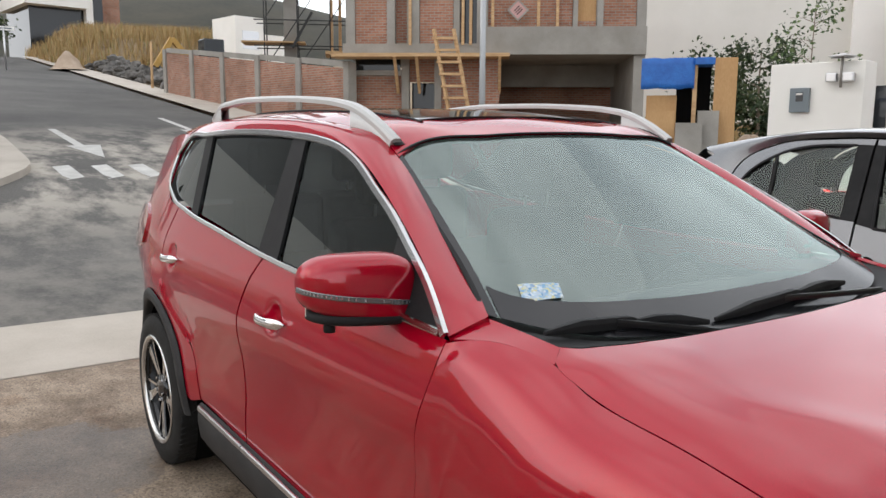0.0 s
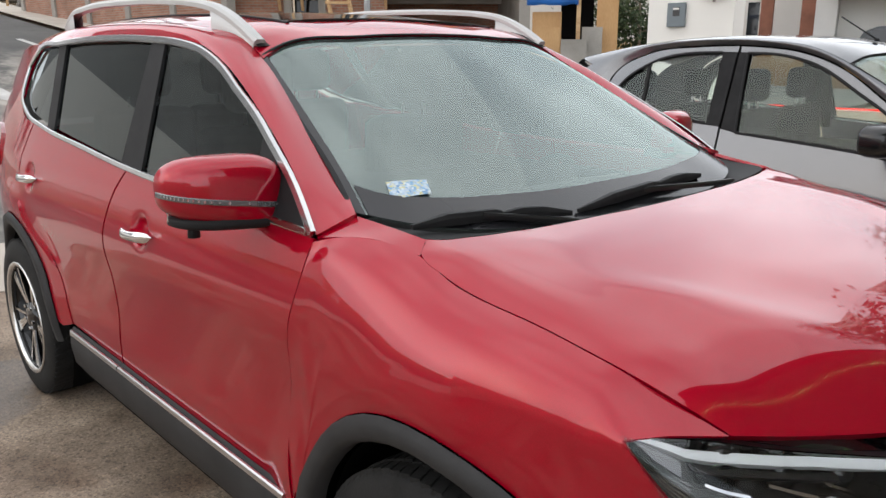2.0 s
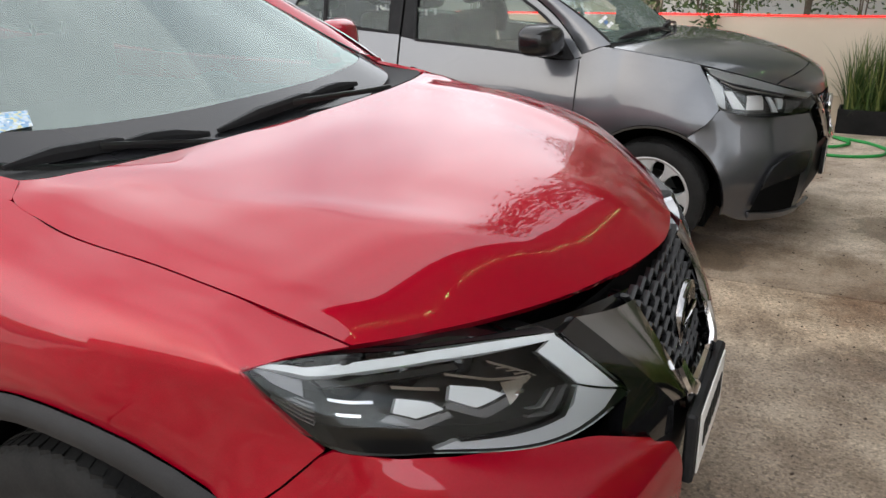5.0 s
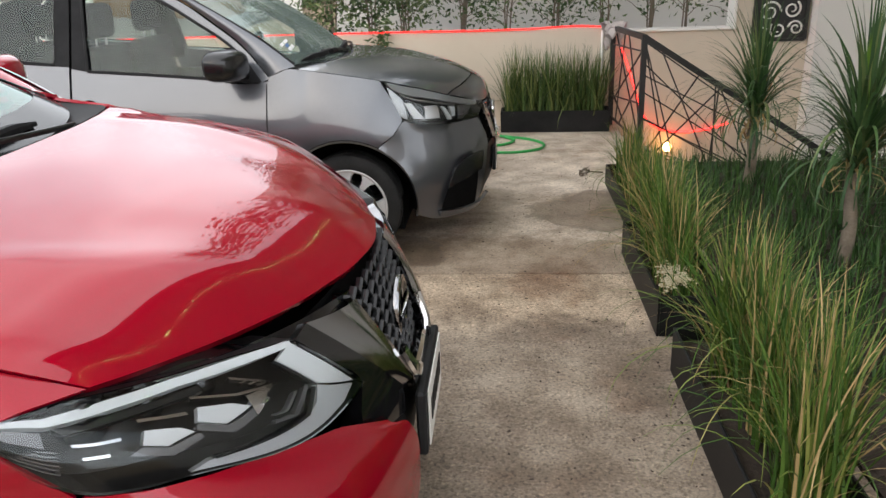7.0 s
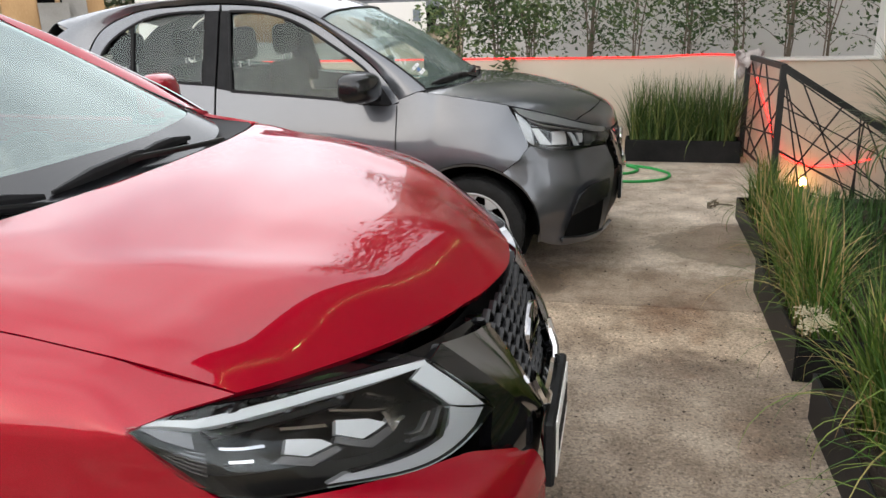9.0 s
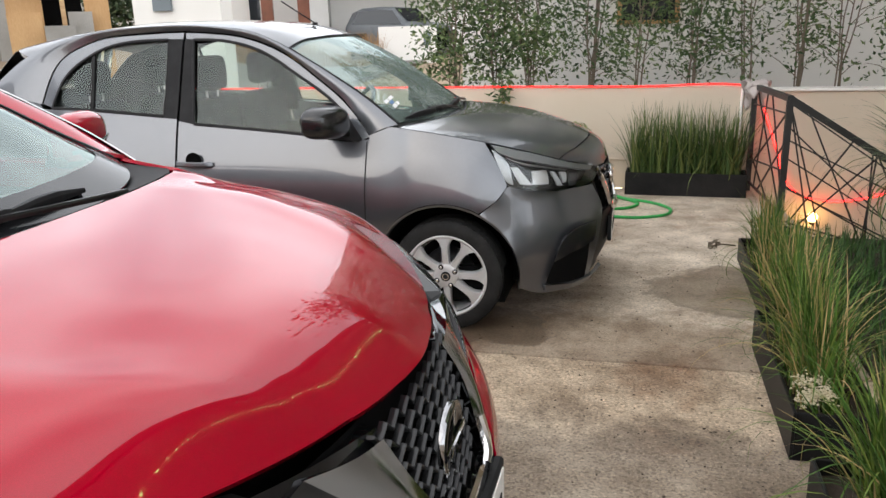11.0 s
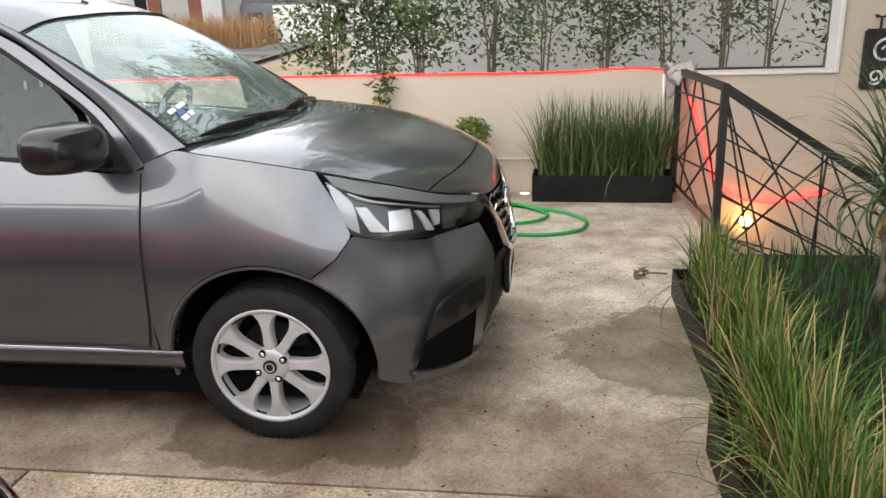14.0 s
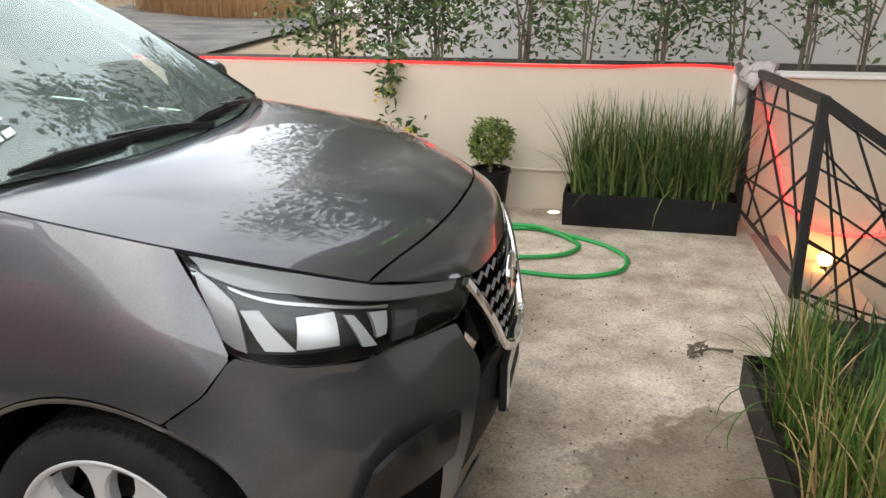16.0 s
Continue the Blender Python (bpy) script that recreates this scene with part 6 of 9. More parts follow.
G_SCREEN = [
    [(-0.265, -0.705, 1.076), (-0.435, -0.664, 1.198), (-0.63, -0.624, 1.312), (-0.895, -0.572, 1.455)],
    [(-0.235, -0.60, 1.070), (-0.40, -0.58, 1.200), (-0.60, -0.545, 1.336), (-0.875, -0.495, 1.482)],
    [(-0.155, -0.32, 1.064), (-0.33, -0.31, 1.210), (-0.55, -0.29, 1.352), (-0.835, -0.25, 1.507)],
    [(-0.13, 0.0, 1.062), (-0.31, 0.0, 1.212), (-0.535, 0.0, 1.356), (-0.823, 0.0, 1.513)],
]
g_grid = loft(mirrored(G_SCREEN), 26, 50)
g_screen = skin("windscreen", g_grid, GLASS, grey_car, lip=0.005, gap=0.003, inside=(-1, 0, 0.9))
g_screen.visible_shadow = False
for _q in (g_grid[1:-1, 0:4], g_grid[0:2], g_grid[-2:], g_grid[1:-1, -2:]):
    skin("screen_border", _q + np.array((-0.004, 0, -0.005)), BLACK, g_screen, lip=0, gap=0, inside=(-1, 0, 0.9))
for _k in (0, -1):
    strip_along("screen_seal", g_grid[_k] + np.array((0, 0.0, 0.002)), 0.016, 0.006, BLACK, grey_car)
strip_along("roof_seal", g_grid[:, -1] + np.array((0.003, 0, 0.002)), 0.012, 0.005, BLACK, grey_car)
skin("cowl", np.array([[p + (0, 0, -0.010), (p + q) / 2 + (0, 0, -0.006), q + (0, 0, -0.006)] for p, q in zip(spline([r[0] for r in mirrored(G_SCREEN)], 50), spline([r[0] for r in mirrored(G_HOOD)], 50))]),
     BLACK, grey_car, lip=0.02, gap=0, inside=(-1, 0, 0.5), label="black plastic cowl")
wiper(grey_car, (-0.13, 0.10, 1.05), [(-0.245, -0.62, 1.086), (-0.175, -0.3, 1.088), (-0.155, -0.02, 1.086)], [(-0.13, 0.10, 1.07), (-0.15, -0.05, 1.092), (-0.195, -0.32, 1.108)])
wiper(grey_car, (-0.19, 0.58, 1.05), [(-0.155, 0.0, 1.085), (-0.17, 0.25, 1.087), (-0.225, 0.52, 1.088)], [(-0.19, 0.58, 1.07), (-0.17, 0.42, 1.092), (-0.175, 0.25, 1.104)])


def grey_front(y, z):
    y = abs(y)
    x = 0.80 - 0.46 * y * y - 3.2 * max(0, y - 0.60) ** 2
    return x + float(np.interp(z, [0.20, 0.32, 0.48, 0.62, 0.75, 0.88, 0.96], [-0.06, 0.0, 0.012, 0.0, -0.02, -0.07, -0.14]))


def grey_sheet(rows, nu, nv, out=0.0):
    g = loft([[(0, y, z) for y, z in r] for r in rows], nu, nv)
    for q in g.reshape(-1, 3):
        q[0] = grey_front(q[1], q[2]) + out
    return g


def grey_nose(f):
    s = 1 if f else -1
    rows = [[(0.384, -0.775, 0.24), (0.45, -0.74, 0.21), (0.60, -0.60, 0.19), (0.70, -0.42, 0.185)],
            [(0.384, -0.797, 0.34), (0.47, -0.757, 0.33), (0.62, -0.62, 0.32), (0.73, -0.44, 0.31)],
            [(0.351, -0.812, 0.46), (0.46, -0.768, 0.46), (0.64, -0.64, 0.46), (0.76, -0.40, 0.46)],
            [(0.275, -0.820, 0.57), (0.42, -0.778, 0.575), (0.645, -0.64, 0.60), (0.765, -0.36, 0.60)],
            [(0.188, -0.829, 0.634), (0.28, -0.807, 0.66), (0.45, -0.735, 0.675), (0.64, -0.57, 0.68), (0.735, -0.40, 0.68)],
            cornered([(0.186, -0.828, 0.637), (0.2695, -0.808, 0.699), (0.3205, -0.778, 0.773), (0.44, -0.735, 0.742), (0.55, -0.665, 0.730), (0.715, -0.41, 0.722)], 34)]
    skin("bumper_side", taut(loft(rows, 34, 30), 1e-3), GREY, grey_car, gap=0.001, lip=0.005, flip=f, inside=(0, 0, 0.5))
    lamp = new("head_lamp")
    lamp.parent = grey_car
    up_ = [(0.215, -0.744, 0.978), (0.36, -0.69, 0.942), (0.48, -0.635, 0.905), (0.56, -0.58, 0.876), (0.665, -0.43, 0.83), (0.735, -0.29, 0.80)]
    dn_ = [(0.245, -0.752, 0.935), (0.322, -0.768, 0.775), (0.43, -0.735, 0.745), (0.54, -0.67, 0.735), (0.65, -0.53, 0.73), (0.715, -0.40, 0.73)]
    mid = [tuple(np.array(a) * 0.5 + np.array(b) * 0.5 + np.array((0.016 * k, -0.010 * k, 0.0))) for a, b, k in zip(up_, dn_, (0.2, 1, 1, 1, 1, 0.6))]
    g = loft([dn_, mid, up_], 26, 12)
    lens = skin("lens", g, LENS, lamp, lip=0.01, gap=0.001, flip=f, inside=(0, 0, 0.7), label="clear plastic lamp lens")
    lens.visible_shadow = False
    bowl("housing", g, np.array((-0.05, 0.025, 0.0)), LAMPIN, lamp, f, "black lamp housing")

    def band(name, lower, upper, mat, depth, n=10, label=""):
        """A piece inside the lamp between two lines given as shares of its length and height."""
        lo_, up2 = cornered([(u, v, 0) for u, v in lower], n), cornered([(u, v, 0) for u, v in upper], n)
        rows = [[grid_at(g, *(lo_[j] * (1 - w_) + up2[j] * w_)[:2]) + np.array((-depth, depth * 0.4, 0)) for j in range(n)] for w_ in (0, 0.33, 0.67, 1)]
        skin(name, np.array(rows), mat, lamp, lip=0.012, gap=0, flip=f, inside=(0, 0, 0.7), label=label)
    band("marker", [(0.32, 0.14), (0.40, 0.16)], [(0.195, 0.47), (0.245, 0.55)], WHITE_LAMP, 0.014, label="slanted white light guide")
    band("reflector", [(0.405, 0.17), (0.52, 0.21)], [(0.355, 0.54), (0.455, 0.64)], SATIN, 0.020, label="bright square reflector")
    band("marker", [(0.595, 0.15), (0.645, 0.13)], [(0.48, 0.61), (0.51, 0.61)], LIGHTG, 0.014, label="slanted white light guide")
    band("reflector", [(0.635, 0.24), (0.665, 0.26)], [(0.565, 0.63), (0.625, 0.63)], LIGHTG, 0.020)
    band("turn_lamp", [(0.71, 0.10), (0.80, 0.06)], [(0.65, 0.62), (0.745, 0.56)], LAMPGREY, 0.016, label="grey turn lamp")
    band("brow", [(0.14, 0.63), (0.38, 0.68), (0.61, 0.70)], [(0.14, 0.665), (0.38, 0.715), (0.61, 0.735)], SATIN, 0.008)
    band("brow", [(0.06, 0.66), (0.30, 0.78), (0.60, 0.80), (0.90, 0.78)], [(0.03, 0.97), (0.30, 0.985), (0.60, 0.985), (0.92, 0.97)], LAMPSILVER, 0.006, 20, "silver inner cover along the top")
    band("corner_cover", [(0.055, 0.30), (0.17, 0.08), (0.28, 0.08)], [(0.03, 0.64), (0.10, 0.60), (0.17, 0.52)], LAMPSILVER, 0.012, 12, "silver inner cover at the outer corner")
    # chrome V and the black corner intake
    vp = [(grey_front(y, z) + 0.012, y, z) for y, z in ((-0.345, 0.80), (-0.31, 0.74), (-0.25, 0.65), (-0.20, 0.575), (-0.13, 0.54), (0.0, 0.53))]
    strip_along("grille_chrome", spline([(x, y * (-1 if f else 1), z) for x, y, z in vp], 26), 0.028, 0.018, CHROME, grey_car, "chrome V of the grille", up=(1, 0, 0))
    skin("fog_recess", loft([[(0.505, -0.732, 0.262), (0.565, -0.700, 0.256), (0.635, -0.648, 0.256), (0.69, -0.59, 0.262)], [(0.528, -0.728, 0.33), (0.60, -0.69, 0.335), (0.66, -0.635, 0.345), (0.705, -0.58, 0.36)],
                             [(0.552, -0.722, 0.392), (0.61, -0.688, 0.412), (0.67, -0.632, 0.43), (0.712, -0.58, 0.445)]], 14, 10) + np.array((0.006, -0.004, 0)), DARK, grey_car, lip=0.0, gap=0, flip=f, inside=(0, 0, 0.5), label="black fog lamp recess")
    # body-coloured blade given satin black: its shade is put into the colour
    skin("fog_blade", loft([[(0.545, -0.725, 0.375), (0.61, -0.690, 0.408), (0.67, -0.634, 0.428), (0.73, -0.545, 0.45)], [(0.565, -0.716, 0.43), (0.62, -0.684, 0.465), (0.68, -0.625, 0.485), (0.74, -0.53, 0.50)],
                            [(0.588, -0.703, 0.488), (0.632, -0.672, 0.528), (0.685, -0.612, 0.548), (0.74, -0.515, 0.552)]], 14, 8) + np.array((0.008, -0.006, 0)), GLOSSD, grey_car, lip=0.02, gap=0, flip=f, inside=(0, 0, 0.5))
    v, fc = lathe([(0.04, 0.02), (0.04, -0.004), (0.034, -0.008), (0.0, -0.012)], 28)
    fog = link_mesh("fog_lamp", v, fc, GLOSS, grey_car, smooth=True)
    fog.matrix_local = pose(0.640, s * 0.635, 0.36, 0, 0, 50 if not f else 130)
    skin("bumper_lip", loft([[(0.50, -0.735, 0.222), (0.60, -0.63, 0.202), (0.69, -0.45, 0.192), (0.735, -0.2, 0.188)], [(0.50, -0.732, 0.250), (0.61, -0.632, 0.232), (0.705, -0.45, 0.222), (0.755, -0.2, 0.215)]], 20, 4) + np.array((0.008, -0.006, 0)), GREY, grey_car, lip=0.02, gap=0, flip=f, inside=(0, 0, 0.5))


both(grey_nose)


def grey_centre():
    lead = [(r[-1][0] + 0.003, r[-1][1], r[-1][2] - 0.001) for r in mirrored(G_HOOD)]
    rows = [lead,
            [(0.60, -0.53, 0.865), (0.69, -0.36, 0.868), (0.735, -0.15, 0.875), (0.735, 0.15, 0.875), (0.69, 0.36, 0.868), (0.60, 0.53, 0.865)],
            [(0.66, -0.43, 0.83), (0.735, -0.28, 0.80), (0.765, -0.12, 0.80), (0.765, 0.12, 0.80), (0.735, 0.28, 0.80), (0.66, 0.43, 0.83)]]
    skin("nose_panel", loft(rows, 40, 14), GREY, grey_car, inside=(0, 0, 0.5))
    mesh = new("grille")
    mesh.parent = grey_car
    skin("backing", grey_sheet([[(-0.2, 0.54), (0.2, 0.54)], [(-0.34, 0.80), (0.34, 0.80)]], 12, 6, -0.03), DARK, mesh, lip=0, gap=0, inside=(0, 0, 0.6))
    for k in range(6):
        z = 0.565 + k * 0.042
        half = 0.17 + 0.16 * (z - 0.54) / 0.26
        pts = [(grey_front(y, z) - 0.008, y, z + 0.010 * (1 if i % 2 else -1)) for i, y in enumerate(np.linspace(-half, half, 24))]
        strip_along("grille_bar", pts, 0.010, 0.016, GLOSS, mesh, up=(1, 0, 0))
    v, f = lathe([(0.062, 0.0), (0.062, -0.012), (0.052, -0.016), (0.044, -0.010), (0.0, -0.010)], 36)
    e = link_mesh("emblem", v, f, CHROME, mesh, "round chrome emblem", smooth=True)
    e.matrix_local = pose(grey_front(0, 0.70) + 0.004, 0, 0.70, 0, 0, 90)
    skin("bumper_centre", grey_sheet([[(-0.45, 0.19), (0.45, 0.19)], [(-0.45, 0.34), (0.45, 0.34)], [(-0.38, 0.46), (0.38, 0.46)], [(-0.22, 0.535), (0.22, 0.535)]], 22, 14, -0.012), BLACK, grey_car, lip=0.02, gap=0, inside=(0, 0, 0.5))
    x = grey_front(0, 0.42) - 0.004
    p = box("plate_holder", (x - 0.012, -0.17, 0.345), (x + 0.01, 0.17, 0.495), BLACK, grey_car, 0.005)
    box("plate", (x + 0.0102, -0.15, 0.352), (x + 0.014, 0.15, 0.488), WALLW, p, 0.001, "pale number plate with plain dark bars")
    for k in range(6):
        box("plate_bar", (x + 0.0142, -0.115 + 0.04 * k, 0.395), (x + 0.0162, -0.09 + 0.04 * k, 0.445), BLACK, p)
    tube("antenna", [(-0.99, 0.03, 1.575), (-0.99, 0.03, 1.592)], 0.016, BLACK, grey_car, sides=12)
    tube("antenna_rod", [(-0.99, 0.03, 1.588), (-1.20, 0.03, 1.72)], 0.004, BLACK, grey_car)
    rows = []
    for z, x in ((0.24, -2.93), (0.45, -3.02), (0.62, -3.05), (0.85, -3.02), (1.05, -2.98), (1.2, -2.93)):
        w = grey_side(-2.7, z) - 0.03
        rows.append([(x + 0.2, -w, z), (x + 0.05, -w * 0.92, z), (x, -w * 0.5, z), (x, w * 0.5, z), (x + 0.05, w * 0.92, z), (x + 0.2, w, z)])
    skin("tailgate", loft(rows, 26, 16), GREY, grey_car, inside=(-2, 0, 0.7))
    g = skin("rear_screen", loft([[(-2.93, -0.62, 1.2), (-2.97, 0, 1.2), (-2.93, 0.62, 1.2)], [(-2.74, -0.46, 1.47), (-2.80, 0, 1.495), (-2.74, 0.46, 1.47)]], 16, 6), SIDEGL, grey_car, lip=0.005, gap=0, inside=(-2, 0, 0.9))
    g.visible_shadow = False
    box("floor_pan", (-2.85, -0.765, 0.155), (0.30, 0.765, 0.34), DARK, grey_car)
    box("engine_tray", (0.301, -0.52, 0.20), (0.58, 0.52, 0.34), DARK, grey_car)
    box("inner_body", (-2.85, -0.42, 0.34), (0.50, 0.42, 0.72), DARK, grey_car)
    box("door_core", (-2.05, -0.715, 0.30), (-0.40, 0.715, 0.93), DARK, grey_car)
    rows = [[(-0.24, -0.64, 0.98), (-0.14, 0, 0.98), (-0.24, 0.64, 0.98)], [(-0.44, -0.68, 1.01), (-0.46, 0, 1.02), (-0.48, 0.68, 1.01)], [(-0.68, -0.66, 0.99), (-0.7, 0, 1.0), (-0.68, 0.66, 0.99)], [(-0.74, -0.66, 0.8), (-0.78, 0, 0.8), (-0.74, 0.66, 0.8)]]
    skin("dashboard", loft(rows, 20, 14), DASH, grey_car, lip=0, gap=0, inside=(-0.5, 0, 0.5))
    v, f = [], []
    n, k = 40, 8
    for i in range(n):
        a = i * math.tau / n
        for j in range(k):
            b = j * math.tau / k
            r = 0.175 + 0.016 * math.cos(b)
            v.append((0.016 * math.sin(b), r * math.cos(a), r * math.sin(a)))
    for i in range(n):
        for j in range(k):
            f.append((i * k + j, ((i + 1) % n) * k + j, ((i + 1) % n) * k + (j + 1) % k, i * k + (j + 1) % k))
    sw = link_mesh("steering_wheel", v, f, BLACK, grey_car, smooth=True)
    sw.matrix_local = pose(-0.84, 0.34, 1.02, 0, 25, 0)
    box("spokes", (-0.02, -0.17, -0.03), (0.0, 0.17, 0.03), BLACK, sw, 0.008)
    box("inner_mirror", (-0.72, -0.11, 1.37), (-0.695, 0.11, 1.43), BLACK, grey_car, 0.01, seg=2, label="black rear-view mirror")
    skin("headlining", loft(mirrored([[(x, y * 0.98, z - 0.022) for x, y, z in r[1:]] for r in G_ROOF]), 20, 16), LINING, grey_car, lip=0, gap=0, inside=(-1.5, 0, 3))


grey_centre()
for u0, u1, v0, v1, mt in ((0.0, 0.42, 0.0, 0.28, WHITE_LAMP), (0.5, 1.0, 0.0, 0.28, WHITE_LAMP), (0.3, 0.7, 0.34, 0.62, METERB), (0.25, 0.65, 0.68, 1.0, WHITE_LAMP), (0.72, 1.0, 0.68, 1.0, WHITE_LAMP)):
    _c = [np.array(c) for c in ((-0.369, -0.607, 1.170), (-0.363, -0.492, 1.193), (-0.311, -0.505, 1.150), (-0.314, -0.614, 1.127))]
    _q = np.array([[(_c[0] * (1 - u) + _c[1] * u) * (1 - v) + (_c[3] * (1 - u) + _c[2] * u) * v + np.array((0.005, -0.001, 0.007)) for u in (u0, u1)] for v in (v0, v1)])
    skin("sticker", _q, mt, g_screen, lip=0, gap=0, inside=(-1, 0, 0.9), label="small paper sticker" if mt is WHITE_LAMP else "small blue sticker")
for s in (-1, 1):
    # the shaded shut line of door and wing, drawn as a raised black strip
    gap_line = [(x, s * (grey_side(x, z) + 0.0016 + 0.003 * (1 - sm(0.6, 0.8, z))), z) for x, z in spline([(-0.417, 0.985, 0), (-0.4165, 0.90, 0), (-0.417, 0.733, 0), (-0.416, 0.643, 0), (-0.420, 0.548, 0), (-0.432, 0.447, 0), (-0.450, 0.36, 0)], 40)[:, [0, 1]]]
    strip_along("door_seal", gap_line, 0.006, 0.0022, BLACK, grey_car, "thin black strip drawn for the dark gap between door and wing", up=(0, s, 0))
for x in (0.0, -2.45):
    for s in (-1, 1):
        wheel(grey_car, (x, s * 0.725, 0.297), 0.297, 0.213, 0.18, 7, s, RUBBER, "grey")
seats(grey_car, [(-1.22, -0.33), (-1.22, 0.33)], 0.46, 0.62, SEAT, 0.56)
seats(grey_car, [(-2.0, -0.36), (-2.0, 0.36)], 0.5, 0.64, SEAT, 0.52)

# ---------------------------------------------------------------- the forecourt
def slab(name, x0, x1, y0, y1, mat, label, top=0.0):
    ob = box(name, (x0, y0, -0.16), (x1, y1, top), mat, None, 0.004)
    return tagged(ob, label, "pavement", kind="structure")


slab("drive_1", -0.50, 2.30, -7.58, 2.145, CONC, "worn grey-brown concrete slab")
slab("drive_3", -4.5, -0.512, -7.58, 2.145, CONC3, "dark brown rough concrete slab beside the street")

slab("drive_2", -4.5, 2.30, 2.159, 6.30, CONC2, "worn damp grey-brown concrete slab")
slab("pavement", -6.0, -4.52, -40.0, 40.0, CONC_L, "pale concrete pavement strip along the street", 0.004)
rx = [-79, -70, -60, -50, -42, -36, -30, -26, -22, -18, -15, -13, -11, -9.5, -8, -6.02]
terrain("road_side", rx, [-1.5, 1, 4, 7.6], ASPH, "grey asphalt side street climbing the hill", -0.02)
terrain("road", [-13.0, -11, -9.5, -8, -6.02], [-60, -30, -12, -1.4, 1, 4, 7.7, 9, 12, 16, 22, 30, 42, 60], ASPH, "grey asphalt street with dusty patches", -0.025)
terrain("pavement_side", rx[:-4], [7.65, 9.3], CONC_L, "pale dusty pavement beside the brick fence", 0.10)


def wall(name, lo, hi, mat, label, bevel=0.0):
    return tagged(box(name, lo, hi, mat, None, bevel), label, "wall", kind="structure")


wall("wall_low", (-4.4, 6.30, -0.1), (2.24, 6.46, 0.955), WALLP, "low cream painted boundary wall", 0.006)
wall("wall_stair", (2.245, 6.50, -1.9), (3.483, 6.66, 0.885), WALLP, "cream stair wall below the opening")
wall("sill", (2.20, 6.47, 0.89), (3.44, 6.70, 0.915), WALLW, "white sill of the wall opening", 0.006)
wall("jamb", (3.445, 6.47, 0.89), (3.48, 6.70, 3.0), WALLW, "white jamb of the wall opening", 0.006)
wall("wall_tall", (3.485, 6.50, -1.9), (6.6, 6.70, 4.3), WALLP, "tall cream house wall lit by a warm lamp")
wall("house_pier", (4.19, 6.30, -1.9), (6.59, 6.497, 3.99), WALLW, "white house wall beside the stair")
wall("wall_lintel", (2.245, 6.50, 3.0), (3.48, 6.66, 4.3), WALLP, "lintel over the wall opening")
wall("neighbour_wall", (-1.1, 9.2, -0.3), (9.0, 9.5, 5.5), WALLW, "tall white neighbouring house wall behind slender shrubs")
wall("planting_bed", (-4.3, 6.71, -0.2), (6.0, 9.18, 0.72), SOIL, "raised bed of dark soil behind the wall")
wall("neighbour_side", (-4.0, -7.9, -0.2), (6.9, -7.6, 2.4), WALLP, "plain cream garden wall of the next house")
wall("house_front", (6.6, -3.0, -1.9), (6.9, 6.7, 4.3), WALLD, "plain front wall of the house")
wall("porch_roof", (1.76, -0.8, 4.0), (6.595, 6.495, 4.2), WALLD, "pale porch roof slab reaching over the garden", 0.01)
wall("porch_fascia", (1.72, -0.8, 3.98), (1.758, 6.495, 4.42), FASCIA, "dark brown fascia board of the porch roof", 0.004)
wall("house_column", (4.45, 4.45, -1.9), (4.7, 4.7, 3.998), WALLW, "white corner column of the house porch")

# brown wooden window in the white wall
w = thing("window", "brown wooden window in the white wall", "window", (1.30, 9.19, 1.75))
box("window_frame", (-0.38, -0.03, -0.24), (0.38, 0.02, 0.24), PLY, w, 0.004)
box("pane", (-0.32, -0.036, -0.19), (0.32, -0.03, 0.19), WINDARK, w)

# conduit along the foot of the wall, pipe at its end
t_ = tube("wall_pipe", [(-3.5, 6.285, 0.27), (-1, 6.285, 0.272), (1.0, 6.285, 0.275), (2.2, 6.285, 0.272)], 0.011, WALLP)
tagged(t_, "cream painted conduit along the wall", "pipe")
t_ = tube("wall_pipe", [(2.15, 6.288, 0.30), (2.15, 6.288, 0.93)], 0.013, WALLW)
tagged(t_, "white vertical pipe on the wall", "pipe")

# red rope light on the wall and down the stair
def rope(pts, n, label, lit):
    r = thing("rope_light", label, "light")
    g = spline(pts, n)
    tube("tube", g, 0.009, STRIP_D, r, sides=6)
    bm = bmesh.new()
    for p in spline(pts, n * 2):
        bmesh.ops.create_icosphere(bm, subdivisions=1, radius=0.0085, matrix=Matrix.Translation(Vector(p) + Vector((0, -0.006, 0.002))))
    part("diode_strip", bm, lit, r, "glowing red diodes")


rope([(-4.3, 6.292, 0.968), (-2, 6.290, 0.970), (0.0, 6.290, 0.966), (1.4, 6.290, 0.962), (2.0, 6.287, 0.975), (2.22, 6.29, 0.960)], 120, "glowing red rope light along the wall top", STRIP)
rope([(2.32, 6.47, 0.86), (2.40, 6.48, 0.66), (2.517, 6.48, 0.34), (2.62, 6.48, 0.05), (2.76, 6.48, -0.08), (2.99, 6.48, -0.13), (3.25, 6.48, -0.11), (3.48, 6.48, -0.05)], 60, "glowing red rope light down the stair wall", glow("bright_red_led", (1.0, 0.014, 0.012), 14.0))

# green string light along the porch edge
g_ = thing("string_light", "green string light hung along the porch roof edge", "light")
tube("cable", [(2.28, y, 3.985 - 0.012 * abs(math.sin(y * 2.1))) for y in np.linspace(-0.8, 6.3, 50)], 0.004, BLACK, g_, sides=5)
bm = bmesh.new()
for y in np.linspace(-0.8, 6.3, 84):
    bmesh.ops.create_icosphere(bm, subdivisions=1, radius=0.008, matrix=Matrix.Translation((2.28, y, 3.978 - 0.012 * abs(math.sin(y * 2.1)))))
